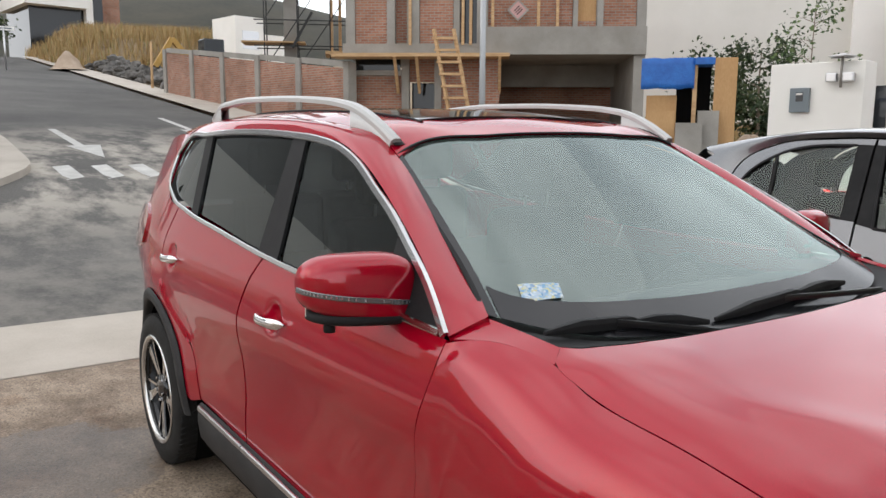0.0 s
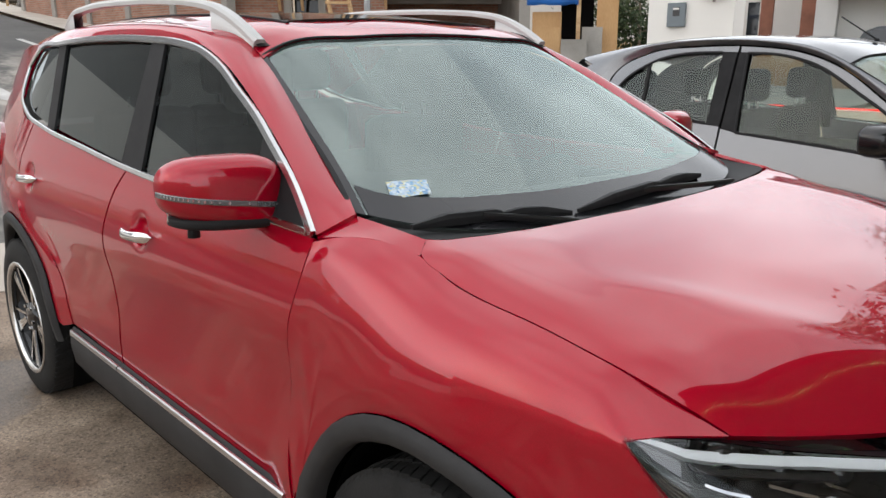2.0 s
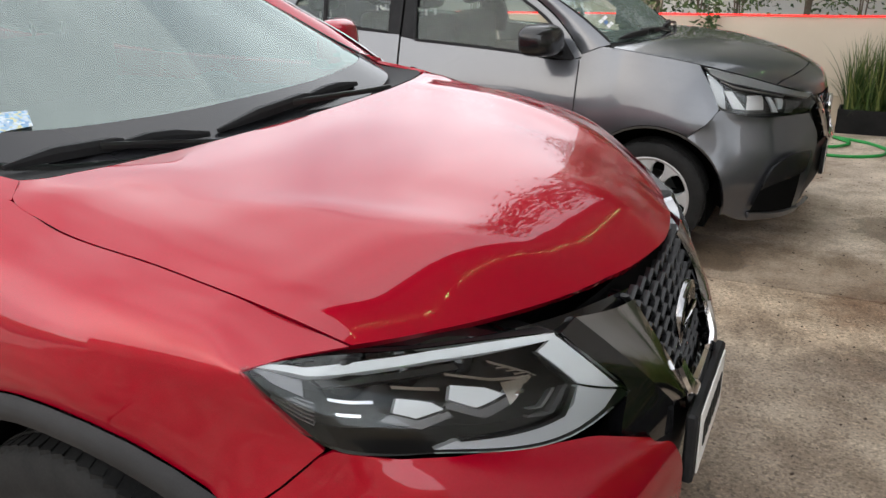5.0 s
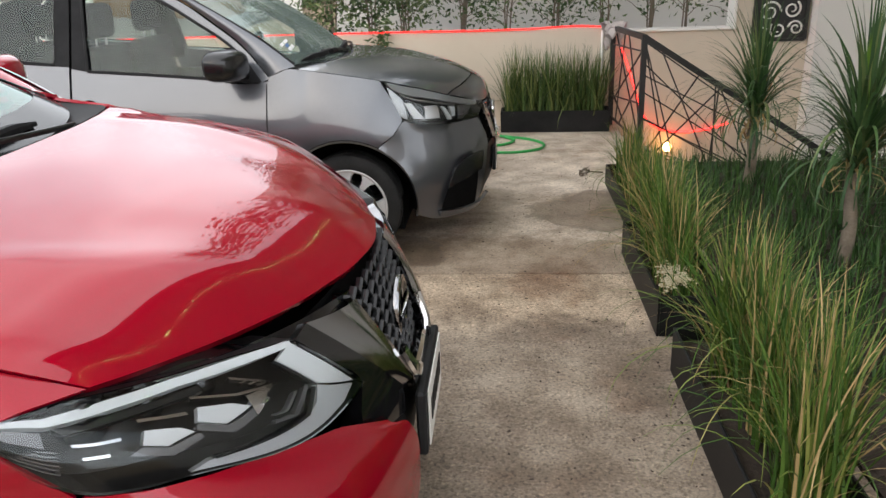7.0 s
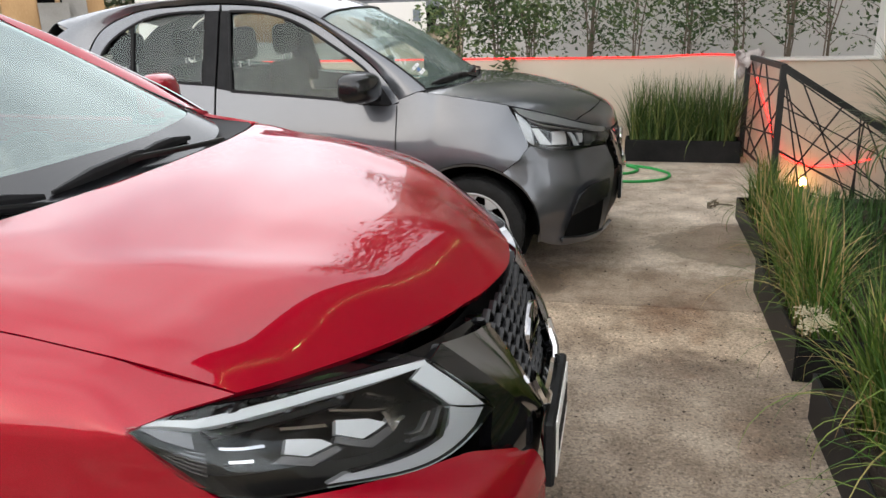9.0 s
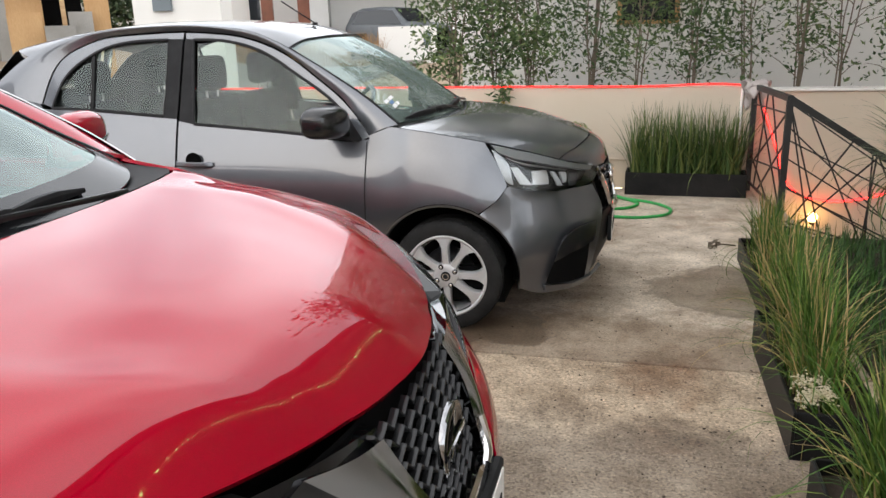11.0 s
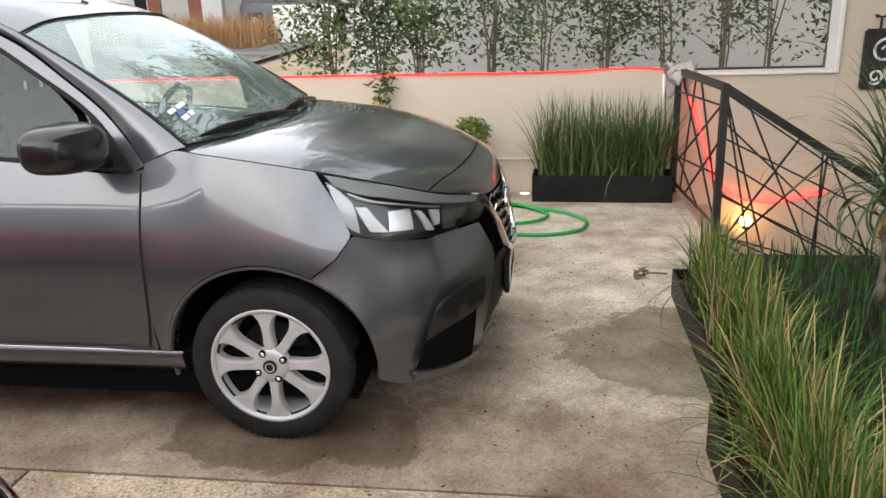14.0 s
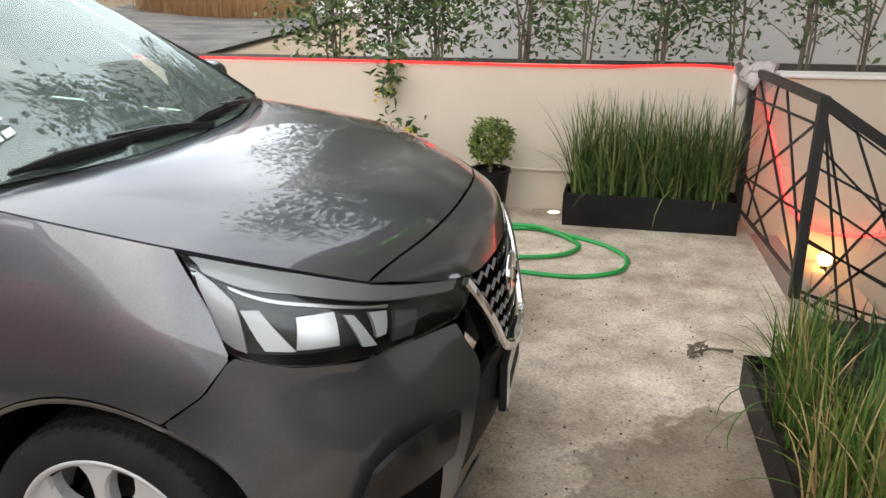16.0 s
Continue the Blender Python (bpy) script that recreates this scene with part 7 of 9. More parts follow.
part("diode_strip", bm, glow("green_led", (0.35, 1.0, 0.30), 20.0), g_, "glowing green diodes")

# warm garden lamp
gl = thing("garden_lamp", "small glowing warm spot lamp by the stair wall", "lamp", (2.86, 6.36, -0.262))
bm = bmesh.new()
bmesh.ops.create_uvsphere(bm, u_segments=16, v_segments=10, radius=0.046)
part("bulb", bm, WARM, gl, "bright warm bulb", smooth=True)
v, f = lathe([(0.02, -0.12), (0.024, -0.03), (0.038, 0.0), (0.036, 0.004), (0.02, -0.02)], 20, "z")
link_mesh("holder", v, f, IRON, gl, smooth=True)
tube("stake", [(0, 0, -0.42), (0, 0, -0.10)], 0.010, IRON, gl)
lamp_data = bpy.data.lights.new("garden_lamp_light", "POINT")
lamp_data.energy, lamp_data.color, lamp_data.shadow_soft_size = 0.36, (1.0, 0.36, 0.09), 0.04
lo = new("garden_lamp_light", lamp_data)
lo.location = (2.84, 6.14, -0.19)
for x, y in ((1.08, 6.20), (-0.6, 6.2)):
    fl = thing("floor_lamp", "small round lit spot lamp set in the floor", "lamp", (x, y, 0.0))
    v, f = lathe([(0.05, 0.0), (0.05, 0.008), (0.042, 0.010), (0.04, 0.006)], 24, "z")
    link_mesh("ring", v, f, SATIN, fl)
    v, f = lathe([(0.04, 0.006), (0.0, 0.007)], 24, "z")
    link_mesh("disc", v, f, glow("floor_lamp_glow", (1.0, 0.8, 0.5), 2.5), fl)

# stair down to the house
for i in range(9):
    ob = box("stair_step", (2.30 + 0.28 * i, 5.0, -1.9), (2.30 + 0.28 * (i + 1) - 0.002, 6.498, -0.158 - 0.17 * i), CONC_L, None, 0.004)
    tagged(ob, "pale concrete stair step going down", "step", "stair steps", "structure")
wall("stair_kerb", (2.31, 4.86, -1.9), (5.19, 4.995, -0.12), CONC_L, "concrete edge between garden and stair")


def bar(bm, a, b, w=0.012):
    """A square bar from a to b."""
    a, b = Vector(a), Vector(b)
    q = (b - a).to_track_quat("Z", "Y").to_matrix().to_4x4()
    bmesh.ops.create_cube(bm, size=1, matrix=Matrix.Translation((a + b) / 2) @ q @ Matrix.Diagonal((w, w, (b - a).length, 1)))


def one_bar(name, a, b, w, parent):
    bm = bmesh.new()
    bar(bm, a, b, w)
    return part(name, bm, IRON, parent)


rail = thing("stair_railing", "black iron railing with crossed random bars", "railing")
P1, P2 = (2.255, 6.27), (2.335, 4.97)
for (px, py), h in ((P1, 0.955), (P2, 0.985)):
    one_bar("post", (px, py, 0.0), (px, py, h), 0.045, rail)
one_bar("top_rail", (*P1, 0.955), (*P2, 0.965), 0.042, rail)
slope = -0.64
end = (4.35, 4.97, 0.965 + slope * 2.015)
one_bar("top_rail", (*P2, 0.965), end, 0.05, rail)
one_bar("post", (end[0], end[1], -1.25), end, 0.045, rail)
one_bar("lower_rail", (*P1, 0.09), (*P2, 0.09), 0.016, rail)
one_bar("lower_rail", (*P2, 0.02), (4.35, 4.97, 0.02 + slope * 2.015), 0.016, rail)
rnd = random.Random(5)
for a, b in (((0.0, 0.80), (1.0, 0.85)), ((0.0, 0.22), (1.0, 0.88)), ((0.12, 0.92), (0.95, 0.12)), ((0.0, 0.36), (0.62, 0.09)), ((0.0, 0.30), (1.0, 0.42)), ((0.42, 0.93), (0.20, 0.09)), ((0.55, 0.93), (1.0, 0.20)), ((0.32, 0.09), (1.0, 0.66))):
    f3 = lambda q: (P1[0] + (P2[0] - P1[0]) * q[0], P1[1] + (P2[1] - P1[1]) * q[0], q[1])
    one_bar("cross_bar", f3(a), f3(b), 0.011, rail)
for k in range(26):
    u0, u1 = rnd.random(), rnd.random()
    kind = k % 3
    a, b = ((u0, 0.0), (min(1, max(0, u0 + rnd.uniform(-0.3, 0.3))), 1.0)) if kind < 2 else ((0.0, u0), (1.0, u1))
    g3 = lambda q: (P2[0] + 2.015 * q[0], 4.97, 0.02 + slope * 2.015 * q[0] + 0.93 * q[1])
    one_bar("cross_bar", g3(a), g3(b), 0.011, rail)


def rag():
    """A wrung cleaning cloth thrown over the top of the post."""
    verts, faces = [], []
    n, m = 26, 22
    for i in range(n):
        u = i / (n - 1)
        for j in range(m):
            v = j / (m - 1) * 2 - 1
            drop = 0.035 - 0.27 * abs(v) ** 1.3 * (1.0 if v < 0 else 0.55) * (0.75 + 0.25 * math.sin(u * 9))
            x = 2.255 + 0.19 * (u - 0.5) * (1.25 - 0.4 * abs(v)) + 0.02 * math.sin(v * 7 + u * 3)
            y = 6.20 - 0.11 * v * (1 - 0.3 * abs(v)) - (0.03 if v > 0 else -0.02)
            d = 0.022 * noise.noise(Vector((u * 5, v * 4, 0))) + 0.008 * noise.noise(Vector((u * 14, v * 11, 3)))
            verts.append((x + d, y + d * 1.6, 0.975 + drop + d * 1.2))
    for i in range(n - 1):
        for j in range(m - 1):
            faces.append((i * m + j, (i + 1) * m + j, (i + 1) * m + j + 1, i * m + j + 1))
    ob = link_mesh("cleaning_rag", verts, faces, CLOTH, None, smooth=True)
    md = ob.modifiers.new("thickness", "SOLIDIFY")
    md.thickness = 0.006
    tagged(ob, "crumpled pale grey rag hung over the railing post", "cloth")


rag()


def ornament():
    o = thing("iron_ornament", "black iron panel with pale scrolls on the wall", "ornament", (3.90, 6.47, 0.99))
    box("panel", (-0.25, 0.0, -0.21), (0.25, 0.012, 0.21), IRON, o, 0.003)
    for a, b in (((-0.25, -0.21), (0.25, -0.21)), ((0.25, -0.21), (0.25, 0.21)), ((0.25, 0.21), (-0.25, 0.21)), ((-0.25, 0.21), (-0.25, -0.21))):
        one_bar("frame_bar", (a[0], -0.002, a[1]), (b[0], -0.002, b[1]), 0.03, o)
    for cx, cz, r, s, a0 in ((-0.11, 0.06, 0.105, 1, 0), (0.10, 0.08, 0.085, -1, 1), (-0.02, -0.11, 0.08, 1, 2.4), (0.15, -0.10, 0.075, -1, 3), (-0.16, -0.13, 0.06, 1, 4)):
        pts = [(cx + r * (1 - 0.75 * t) * math.cos(a0 + s * t * 9), -0.012, cz + r * (1 - 0.75 * t) * math.sin(a0 + s * t * 9)) for t in np.linspace(0, 1, 30)]
        tube("scroll", pts, 0.011, WALLW, o, "pale painted scroll", sides=6, taper=0.7)
    for k, ch in enumerate("TU"):
        cu = bpy.data.curves.new("letter", "FONT")
        cu.body, cu.size, cu.extrude, cu.align_x = ch, 0.155, 0.006, "CENTER"
        raw = new("letter_outline", cu)
        me = bpy.data.meshes.new_from_object(raw)
        bpy.data.objects.remove(raw)
        me.materials.append(IRON)
        lt = new("letter", me)
        lt.parent = o
        lt.matrix_local = pose(-0.16 + 0.15 * k, -0.002, 0.212, 90, 0, 0)
        tagged(lt, "black iron letter")
        for dx in (-0.035, 0.035):
            box("serif", (-0.16 + 0.15 * k + dx - 0.016, -0.008, 0.318), (-0.16 + 0.15 * k + dx + 0.016, 0.004, 0.328), IRON, o)


ornament()

# green hose
hp = [(0.70, 5.10, 0.012), (1.0, 5.03, 0.012), (1.30, 5.02, 0.012), (1.50, 5.15, 0.012), (1.54, 5.33, 0.012), (1.42, 5.55, 0.012), (1.20, 5.70, 0.012), (0.95, 5.80, 0.012),
      (0.72, 5.68, 0.012), (0.66, 5.45, 0.013), (0.80, 5.27, 0.014), (1.02, 5.26, 0.018), (1.20, 5.36, 0.014), (1.27, 5.52, 0.014), (1.20, 5.64, 0.016), (1.02, 5.76, 0.036), (0.80, 5.86, 0.014), (0.55, 5.9, 0.012), (0.2, 5.92, 0.012)]
h_ = tube("garden_hose", spline(hp, 150), 0.0125, HOSE, None, sides=10)
tagged(h_, "bright green garden hose lying in loops", "hose")

# grit and crumbs of soil lying on the slabs
def grit():
    r = random.Random(77)
    bm = bmesh.new()
    spots = [(1.5, 1.6, 0.35), (0.9, 2.7, 0.5), (1.2, 3.9, 0.5), (1.7, 0.6, 0.3), (1.4, 4.6, 0.5), (1.6, -0.8, 0.5), (-1.6, -1.6, 0.8)]
    for k in range(420):
        cx, cy, sp = spots[k % len(spots)]
        m = Matrix.Translation((min(1.80, r.gauss(cx, sp)), r.gauss(cy, sp), 0.001)) @ Matrix.Rotation(r.uniform(0, 6), 4, "Z") @ Matrix.Diagonal((r.uniform(0.003, 0.009), r.uniform(0.002, 0.006), r.uniform(0.001, 0.003), 1))
        bmesh.ops.create_icosphere(bm, subdivisions=1, radius=1.0, matrix=m)
    o = part("grit", bm, SOIL)
    tagged(o, "dark grit and soil crumbs on the concrete", "grit", kind="stuff")


grit()

# ---------------------------------------------------------------- plants
def blades(count, place, length, lean, width, seed, seg=5, droop=1.0):
    """Long leaves as tapered bent ribbons with a keel; place gives a root for each."""
    rnd = random.Random(seed)
    verts, faces = [], []
    for _ in range(count):
        x, y, z = place(rnd)
        a = rnd.uniform(0, math.tau)
        ln = rnd.uniform(*length)
        out = abs(rnd.gauss(0, lean))
        w = width * rnd.uniform(0.7, 1.3)
        dx, dy = math.cos(a), math.sin(a)
        px, py = -dy, dx
        twist = rnd.uniform(-0.6, 0.6)
        base = len(verts)
        ang = out * 0.35
        cx, cz, step = 0.0, 0.0, ln / seg
        for i in range(seg + 1):
            t = i / seg
            hw = w * (1 - t ** 2.2) * 0.5 + 0.0004
            q = (px + dx * twist * t, py + dy * twist * t)
            c = (x + dx * cx, y + dy * cx, z + cz)
            verts.append((c[0] - q[0] * hw, c[1] - q[1] * hw, c[2]))
            verts.append((c[0] + q[0] * hw, c[1] + q[1] * hw, c[2]))
            ang += out * droop * (0.35 + t) / seg * 2.0
            cx += math.sin(ang) * step
            cz += math.cos(ang) * step
        for i in range(seg):
            b = base + 2 * i
            faces.append((b, b + 1, b + 3, b + 2))
    return verts, faces


def tray(p, lx, ly, h):
    """An open box of sheet metal with soil in it."""
    for lo_, hi_ in (((-lx, -ly, 0.0), (-lx + 0.012, ly, h)), ((lx - 0.012, -ly, 0.0), (lx, ly, h)), ((-lx + 0.012, -ly, 0.0), (lx - 0.012, -ly + 0.012, h)), ((-lx + 0.012, ly - 0.012, 0.0), (lx - 0.012, ly, h))):
        box("side_panel", lo_, hi_, BOXM, p, 0.003)
    n, m = 12, 40 if ly > lx else 12
    vs, fs = [], []
    for i in range(n):
        for j in range(m):
            x, y = -lx + 0.013 + (2 * lx - 0.026) * i / (n - 1), -ly + 0.013 + (2 * ly - 0.026) * j / (m - 1)
            vs.append((x, y, h - 0.05 + 0.02 * noise.noise(Vector((x * 9, y * 9, 1)))))
    for i in range(n - 1):
        for j in range(m - 1):
            fs.append((i * m + j, (i + 1) * m + j, (i + 1) * m + j + 1, i * m + j + 1))
    link_mesh("soil", vs, fs, SOIL, p, "dark potting soil", smooth=True)


for k, (y0, y1, x, n, hb) in enumerate(((3.96, 2.74, 2.075, 560, 0.15), (2.46, 1.40, 1.985, 900, 0.19), (1.10, -0.12, 1.985, 1080, 0.19))):
    p = thing("planter_box", "black metal planter box beside the drive", "planter", (x, (y0 + y1) / 2, 0), group="planters along the drive")
    tray(p, 0.15, (y0 - y1) / 2, hb)
    clumps = [(random.Random(k * 7 + i).uniform(-0.085 + 0.045 * (k == 2), 0.06 + 0.04 * (k == 2)), y1 + 0.10 + (y0 - y1 - 0.20) * (i + 0.5) / 6) for i in range(6)]

    def root(r, c=clumps, x=x, hb=hb):
        cx, cy = r.choice(c)
        return x + max(-0.125, min(0.125, cx + r.gauss(0, 0.032))), cy + r.gauss(0, 0.045), hb - 0.045
    v, f = blades(int(n * 1.15), root, (0.20, (0.44, 0.54, 0.64)[k]), (0.40, 0.46, 0.38)[k], 0.0080, 20 + k, seg=6, droop=0.9)
    v2, f2 = blades(int(n * 0.16), root, (0.40, (0.50, 0.64, 0.74)[k]), 1.0, 0.006, 40 + k, seg=9, droop=1.1)
    f, v = f + [tuple(q + len(v) for q in t) for t in f2], v + v2
    g = link_mesh("ornamental_grass", v, f, BLADE, None)
    tagged(g, "long arching green grass with straw-coloured tips", "plant", "grass in the planters", "stuff")
p = thing("planter_box", "long black planter box against the cream wall", "planter", (1.68, 6.06, 0), rz=-2)
tray(p, 0.53, 0.13, 0.21)
v, f = blades(900, lambda r: (1.68 + r.uniform(-0.48, 0.48), 6.06 + r.gauss(0, 0.05), 0.16), (0.30, 0.72), 0.62, 0.011, 3, seg=6, droop=0.6)
g = link_mesh("horsetail_reed", v, f, BLADE_D, None)
tagged(g, "dense tall dark green reeds in the box", "plant", kind="stuff")

# white dried flowers hanging over a planter
def dried_flower():
    o = thing("dried_flower", "pale cream dried flower head over the planter", "plant", (1.90, 1.45, 0.27))
    bm = bmesh.new()
    r = random.Random(4)
    heads = [(r.uniform(-0.05, 0.05), r.uniform(-0.06, 0.06), r.uniform(-0.045, 0.03), r.uniform(0.02, 0.04)) for _ in range(9)]
    for _ in range(560):
        hx, hy, hz, hr = r.choice(heads)
        d = Vector((r.gauss(0, 0.5), r.gauss(0, 0.5), r.gauss(0, 0.42))) * hr
        m = Matrix.Translation((hx + d.x, hy + d.y, hz + d.z)) @ Matrix.Rotation(r.uniform(0, 3), 4, "X") @ Matrix.Diagonal((r.uniform(0.003, 0.007), r.uniform(0.002, 0.005), r.uniform(0.001, 0.004), 1))
        bmesh.ops.create_icosphere(bm, subdivisions=1, radius=1.0, matrix=m)
    part("flower_head", bm, surface("dried_petal", (0.50, 0.42, 0.26), (0.72, 0.66, 0.50), 0.9, 30, 200, 0.2), o)
    tagged(o.children[-1], kind="stuff")
    tube("stem", [(0.05, 0.03, -0.16), (0.02, 0.01, -0.05), (0, 0, 0)], 0.004, BARK, o)


dried_flower()

# the lawn bed
ob = box("garden_bed", (2.31, -3.0, -0.16), (5.19, 4.25, 0.0), SOIL, None)
tagged(ob, "dark soil of the garden bed", "ground", kind="structure")
ob = box("garden_slope", (2.31, 4.252, -0.3), (5.19, 4.858, -0.06), SOIL, None)
tagged(ob, "dark soil beside the stair", "ground", kind="structure")
v, f = blades(9000, lambda r: (lambda x, y: (x, y, 0.0 if y < 4.2 else -0.06))(r.uniform(2.32, 5.1), r.uniform(0.9, 4.7)), (0.08, 0.22), 0.6, 0.008, 9, seg=3)
g = link_mesh("lawn", v, f, LAWN, None)
tagged(g, "thick dark green mondo grass bed", "grass", kind="stuff")


def yucca(at, height, n, seed, length):
    o = thing("yucca", "slender palm-like yucca with drooping strap leaves", "plant", at)
    r = random.Random(seed)
    pts = [(0, 0, 0), (0.015, 0.01, height * 0.35), (-0.01, 0.02, height * 0.7), (0.01, 0.0, height)]
    tube("trunk", spline(pts, 10), 0.040, BARK, o, "pale brown rough trunk", sides=10, taper=0.6)
    v, f = blades(n, lambda q: (0.01 + q.gauss(0, 0.012), q.gauss(0, 0.012), height - q.uniform(0.0, 0.14)), length, 1.05, 0.018, seed, seg=9, droop=0.95)
    link_mesh("crown", v, f, BLADE_Y, o, "long green strap leaves")
    v, f = blades(int(n * 1.3), lambda q: (q.gauss(0, 0.016), q.gauss(0, 0.016), height - q.uniform(0.02, 0.16)), (0.45, 0.85), 2.1, 0.015, seed + 5, seg=10, droop=0.75)
    link_mesh("drooping_leaves", v, f, BLADE_Y, o, "long hanging strap leaves")
    v, f = blades(int(n * 0.2), lambda q: (q.gauss(0, 0.02), q.gauss(0, 0.02), height - q.uniform(0.08, 0.2)), (0.25, 0.42), 1.9, 0.018, seed + 1, seg=6, droop=1.4)
    link_mesh("dead_leaves", v, f, DRYG, o, "dry brown hanging leaves")
    v, f = blades(16, lambda q: (q.gauss(0, 0.01), q.gauss(0, 0.01), height), (0.34, 0.56), 0.10, 0.026, seed + 2, seg=5)
    link_mesh("young_leaves", v, f, BLADE_N, o, "bright upright young leaves")


BLADE_Y = leafy("strap_leaf", [(0.0, (0.03, 0.07, 0.025)), (0.7, (0.07, 0.13, 0.045)), (1.0, (0.16, 0.19, 0.07))], 0.4)
BLADE_N = leafy("young_leaf", [(0.0, (0.12, 0.24, 0.03)), (1.0, (0.20, 0.33, 0.06))], 0.4)
yucca((2.95, 3.93, 0.0), 0.60, 95, 31, (0.40, 0.85))
yucca((2.95, 2.25, 0.0), 0.66, 110, 41, (0.45, 0.90))


def leaf_cloud(centres, count, size, seed, spread=(1, 1, 1), long=2.4, hang=0.3):
    """Small pointed leaves, four triangles each, scattered round twig ends."""
    r = random.Random(seed)
    verts, faces = [], []
    for _ in range(count):
        c = r.choice(centres)
        p = Vector(c) + Vector((r.gauss(0, spread[0]), r.gauss(0, spread[1]), r.gauss(0, spread[2])))
        d = Vector((r.gauss(0, 1), r.gauss(0, 1), r.gauss(-hang, 0.7))).normalized()
        s = d.cross(Vector((r.gauss(0, 1), r.gauss(0, 1), r.gauss(0, 1)))).normalized()
        ln = size * r.uniform(0.7, 1.4)
        k = d.cross(s) * ln * 0.10
        b = len(verts)
        for q in (p, p + d * ln * 0.45 + s * ln / long * 0.5 + k, p + d * ln, p + d * ln * 0.45 - s * ln / long * 0.5 + k, p + d * ln * 0.5):
            verts.append(tuple(q))
        faces += [(b, b + 1, b + 4), (b + 1, b + 2, b + 4), (b + 2, b + 3, b + 4), (b + 3, b, b + 4)]
    return verts, faces


def shrub(name, at, height, stems, leaves, seed, label, size=0.075, spread=0.13, lean=0.25, mat=None, low=0.1):
    """Thin stems from the root with side twigs, and leaves round the twigs."""
    o = thing(name, label, "shrub", at, group="shrubs behind the wall")
    r = random.Random(seed)
    bm = bmesh.new()
    tips = []
    for _ in range(stems):
        a, l2 = r.uniform(0, math.tau), r.uniform(0, lean)
        h = height * r.uniform(0.75, 1.1)
        pts = [(0.04 * math.cos(a), 0.04 * math.sin(a), -0.05)]
        for i in range(1, 7):
            t = i / 6
            pts.append((math.cos(a) * l2 * t * h + r.gauss(0, 0.02), math.sin(a) * l2 * t * h + r.gauss(0, 0.02), h * t))
        g = spline(pts, 14)
        add_tube(bm, g, 0.0095, 5, 0.3)
        for j in range(2, 14):
            if g[j][2] < height * low:
                continue
            b = r.uniform(0, math.tau)
            ln = r.uniform(0.12, 0.42)
            e = Vector(g[j]) + Vector((math.cos(b) * ln, math.sin(b) * ln, ln * r.uniform(0.3, 0.9)))
            m_ = (Vector(g[j]) + e) / 2 + Vector((0, 0, 0.02))
            add_tube(bm, [g[j], m_, e], 0.005, 4, 0.4)
            tips += [tuple(e), tuple(m_), tuple(e)]
    part("stem", bm, BARK, o, "thin brown forked stem")
    v, f = leaf_cloud(tips, leaves, size, seed + 1, (spread, spread, spread))
    link_mesh("leaves", v, f, mat or LEAF, o, "loose narrow green leaves")
    return o


LEAF2 = leafy("leaf_light", [(0.0, (0.05, 0.09, 0.03)), (0.6, (0.11, 0.17, 0.06)), (1.0, (0.20, 0.25, 0.10))])
spots = [(-0.72, 7.05, 2.2, 5, 3400), (-0.3, 7.3, 2.3, 5, 3200), (0.12, 7.1, 2.4, 5, 3600), (0.7, 7.25, 2.3, 4, 1500),
         (1.2, 7.1, 2.4, 3, 1400), (1.75, 7.2, 2.4, 5, 2700), (2.3, 7.3, 2.4, 4, 900), (2.75, 7.2, 2.4, 4, 800), (3.15, 7.3, 2.4, 4, 800), (3.6, 7.2, 2.4, 4, 700)]
for i, (x, y, h, st, lv) in enumerate(spots):
    shrub("shrub", (x, y, 0.70), h, st, lv, 100 + i, "slender leafy shrub behind the wall" if lv > 700 else "sparse slender shrub with bare lower stems", size=0.062, spread=0.13 if lv > 1000 else 0.10, lean=0.18, mat=LEAF if i % 2 else LEAF2)
# branch hanging over the wall
o = thing("hanging_branch", "leafy branch with yellow flowers hanging over the wall", "shrub", (-0.06, 6.27, 0.98))
bm = bmesh.new()
add_tube(bm, [(-0.1, 0.6, 0.1), (-0.03, 0.2, 0.08), (0.0, -0.02, 0.0), (0.02, -0.05, -0.14), (-0.01, -0.06, -0.24)], 0.006, 5, 0.4)
part("stem", bm, BARK, o)
v, f = leaf_cloud([(0, 0.1, 0.05), (0, -0.03, 0.0), (0.03, -0.05, -0.08), (0.0, -0.06, -0.16)], 90, 0.075, 5, (0.05, 0.03, 0.04))
link_mesh("leaves", v, f, LEAF, o)
v, f = leaf_cloud([(-0.05, -0.07, -0.22), (0.03, -0.06, -0.18)], 40, 0.025, 6, (0.025, 0.02, 0.03), 1.4)
link_mesh("flowers", v, f, plain("yellow_petal", (0.62, 0.42, 0.05), 0.7), o, "small yellow flowers")


def pot_plant(at, r_pot, h_pot, label, crown):
    o = thing("potted_shrub", label, "plant", at)
    v, f = lathe([(0.0, 0.0), (r_pot * 0.75, 0.0), (r_pot * 0.98, h_pot * 0.92), (r_pot * 1.06, h_pot * 0.93), (r_pot * 1.06, h_pot), (r_pot * 0.92, h_pot), (r_pot * 0.9, h_pot * 0.9), (0.0, h_pot * 0.9)], 28, "z")
    link_mesh("pot", v, f, BOXM, o, "black plastic pot", smooth=False)
    crown(o)


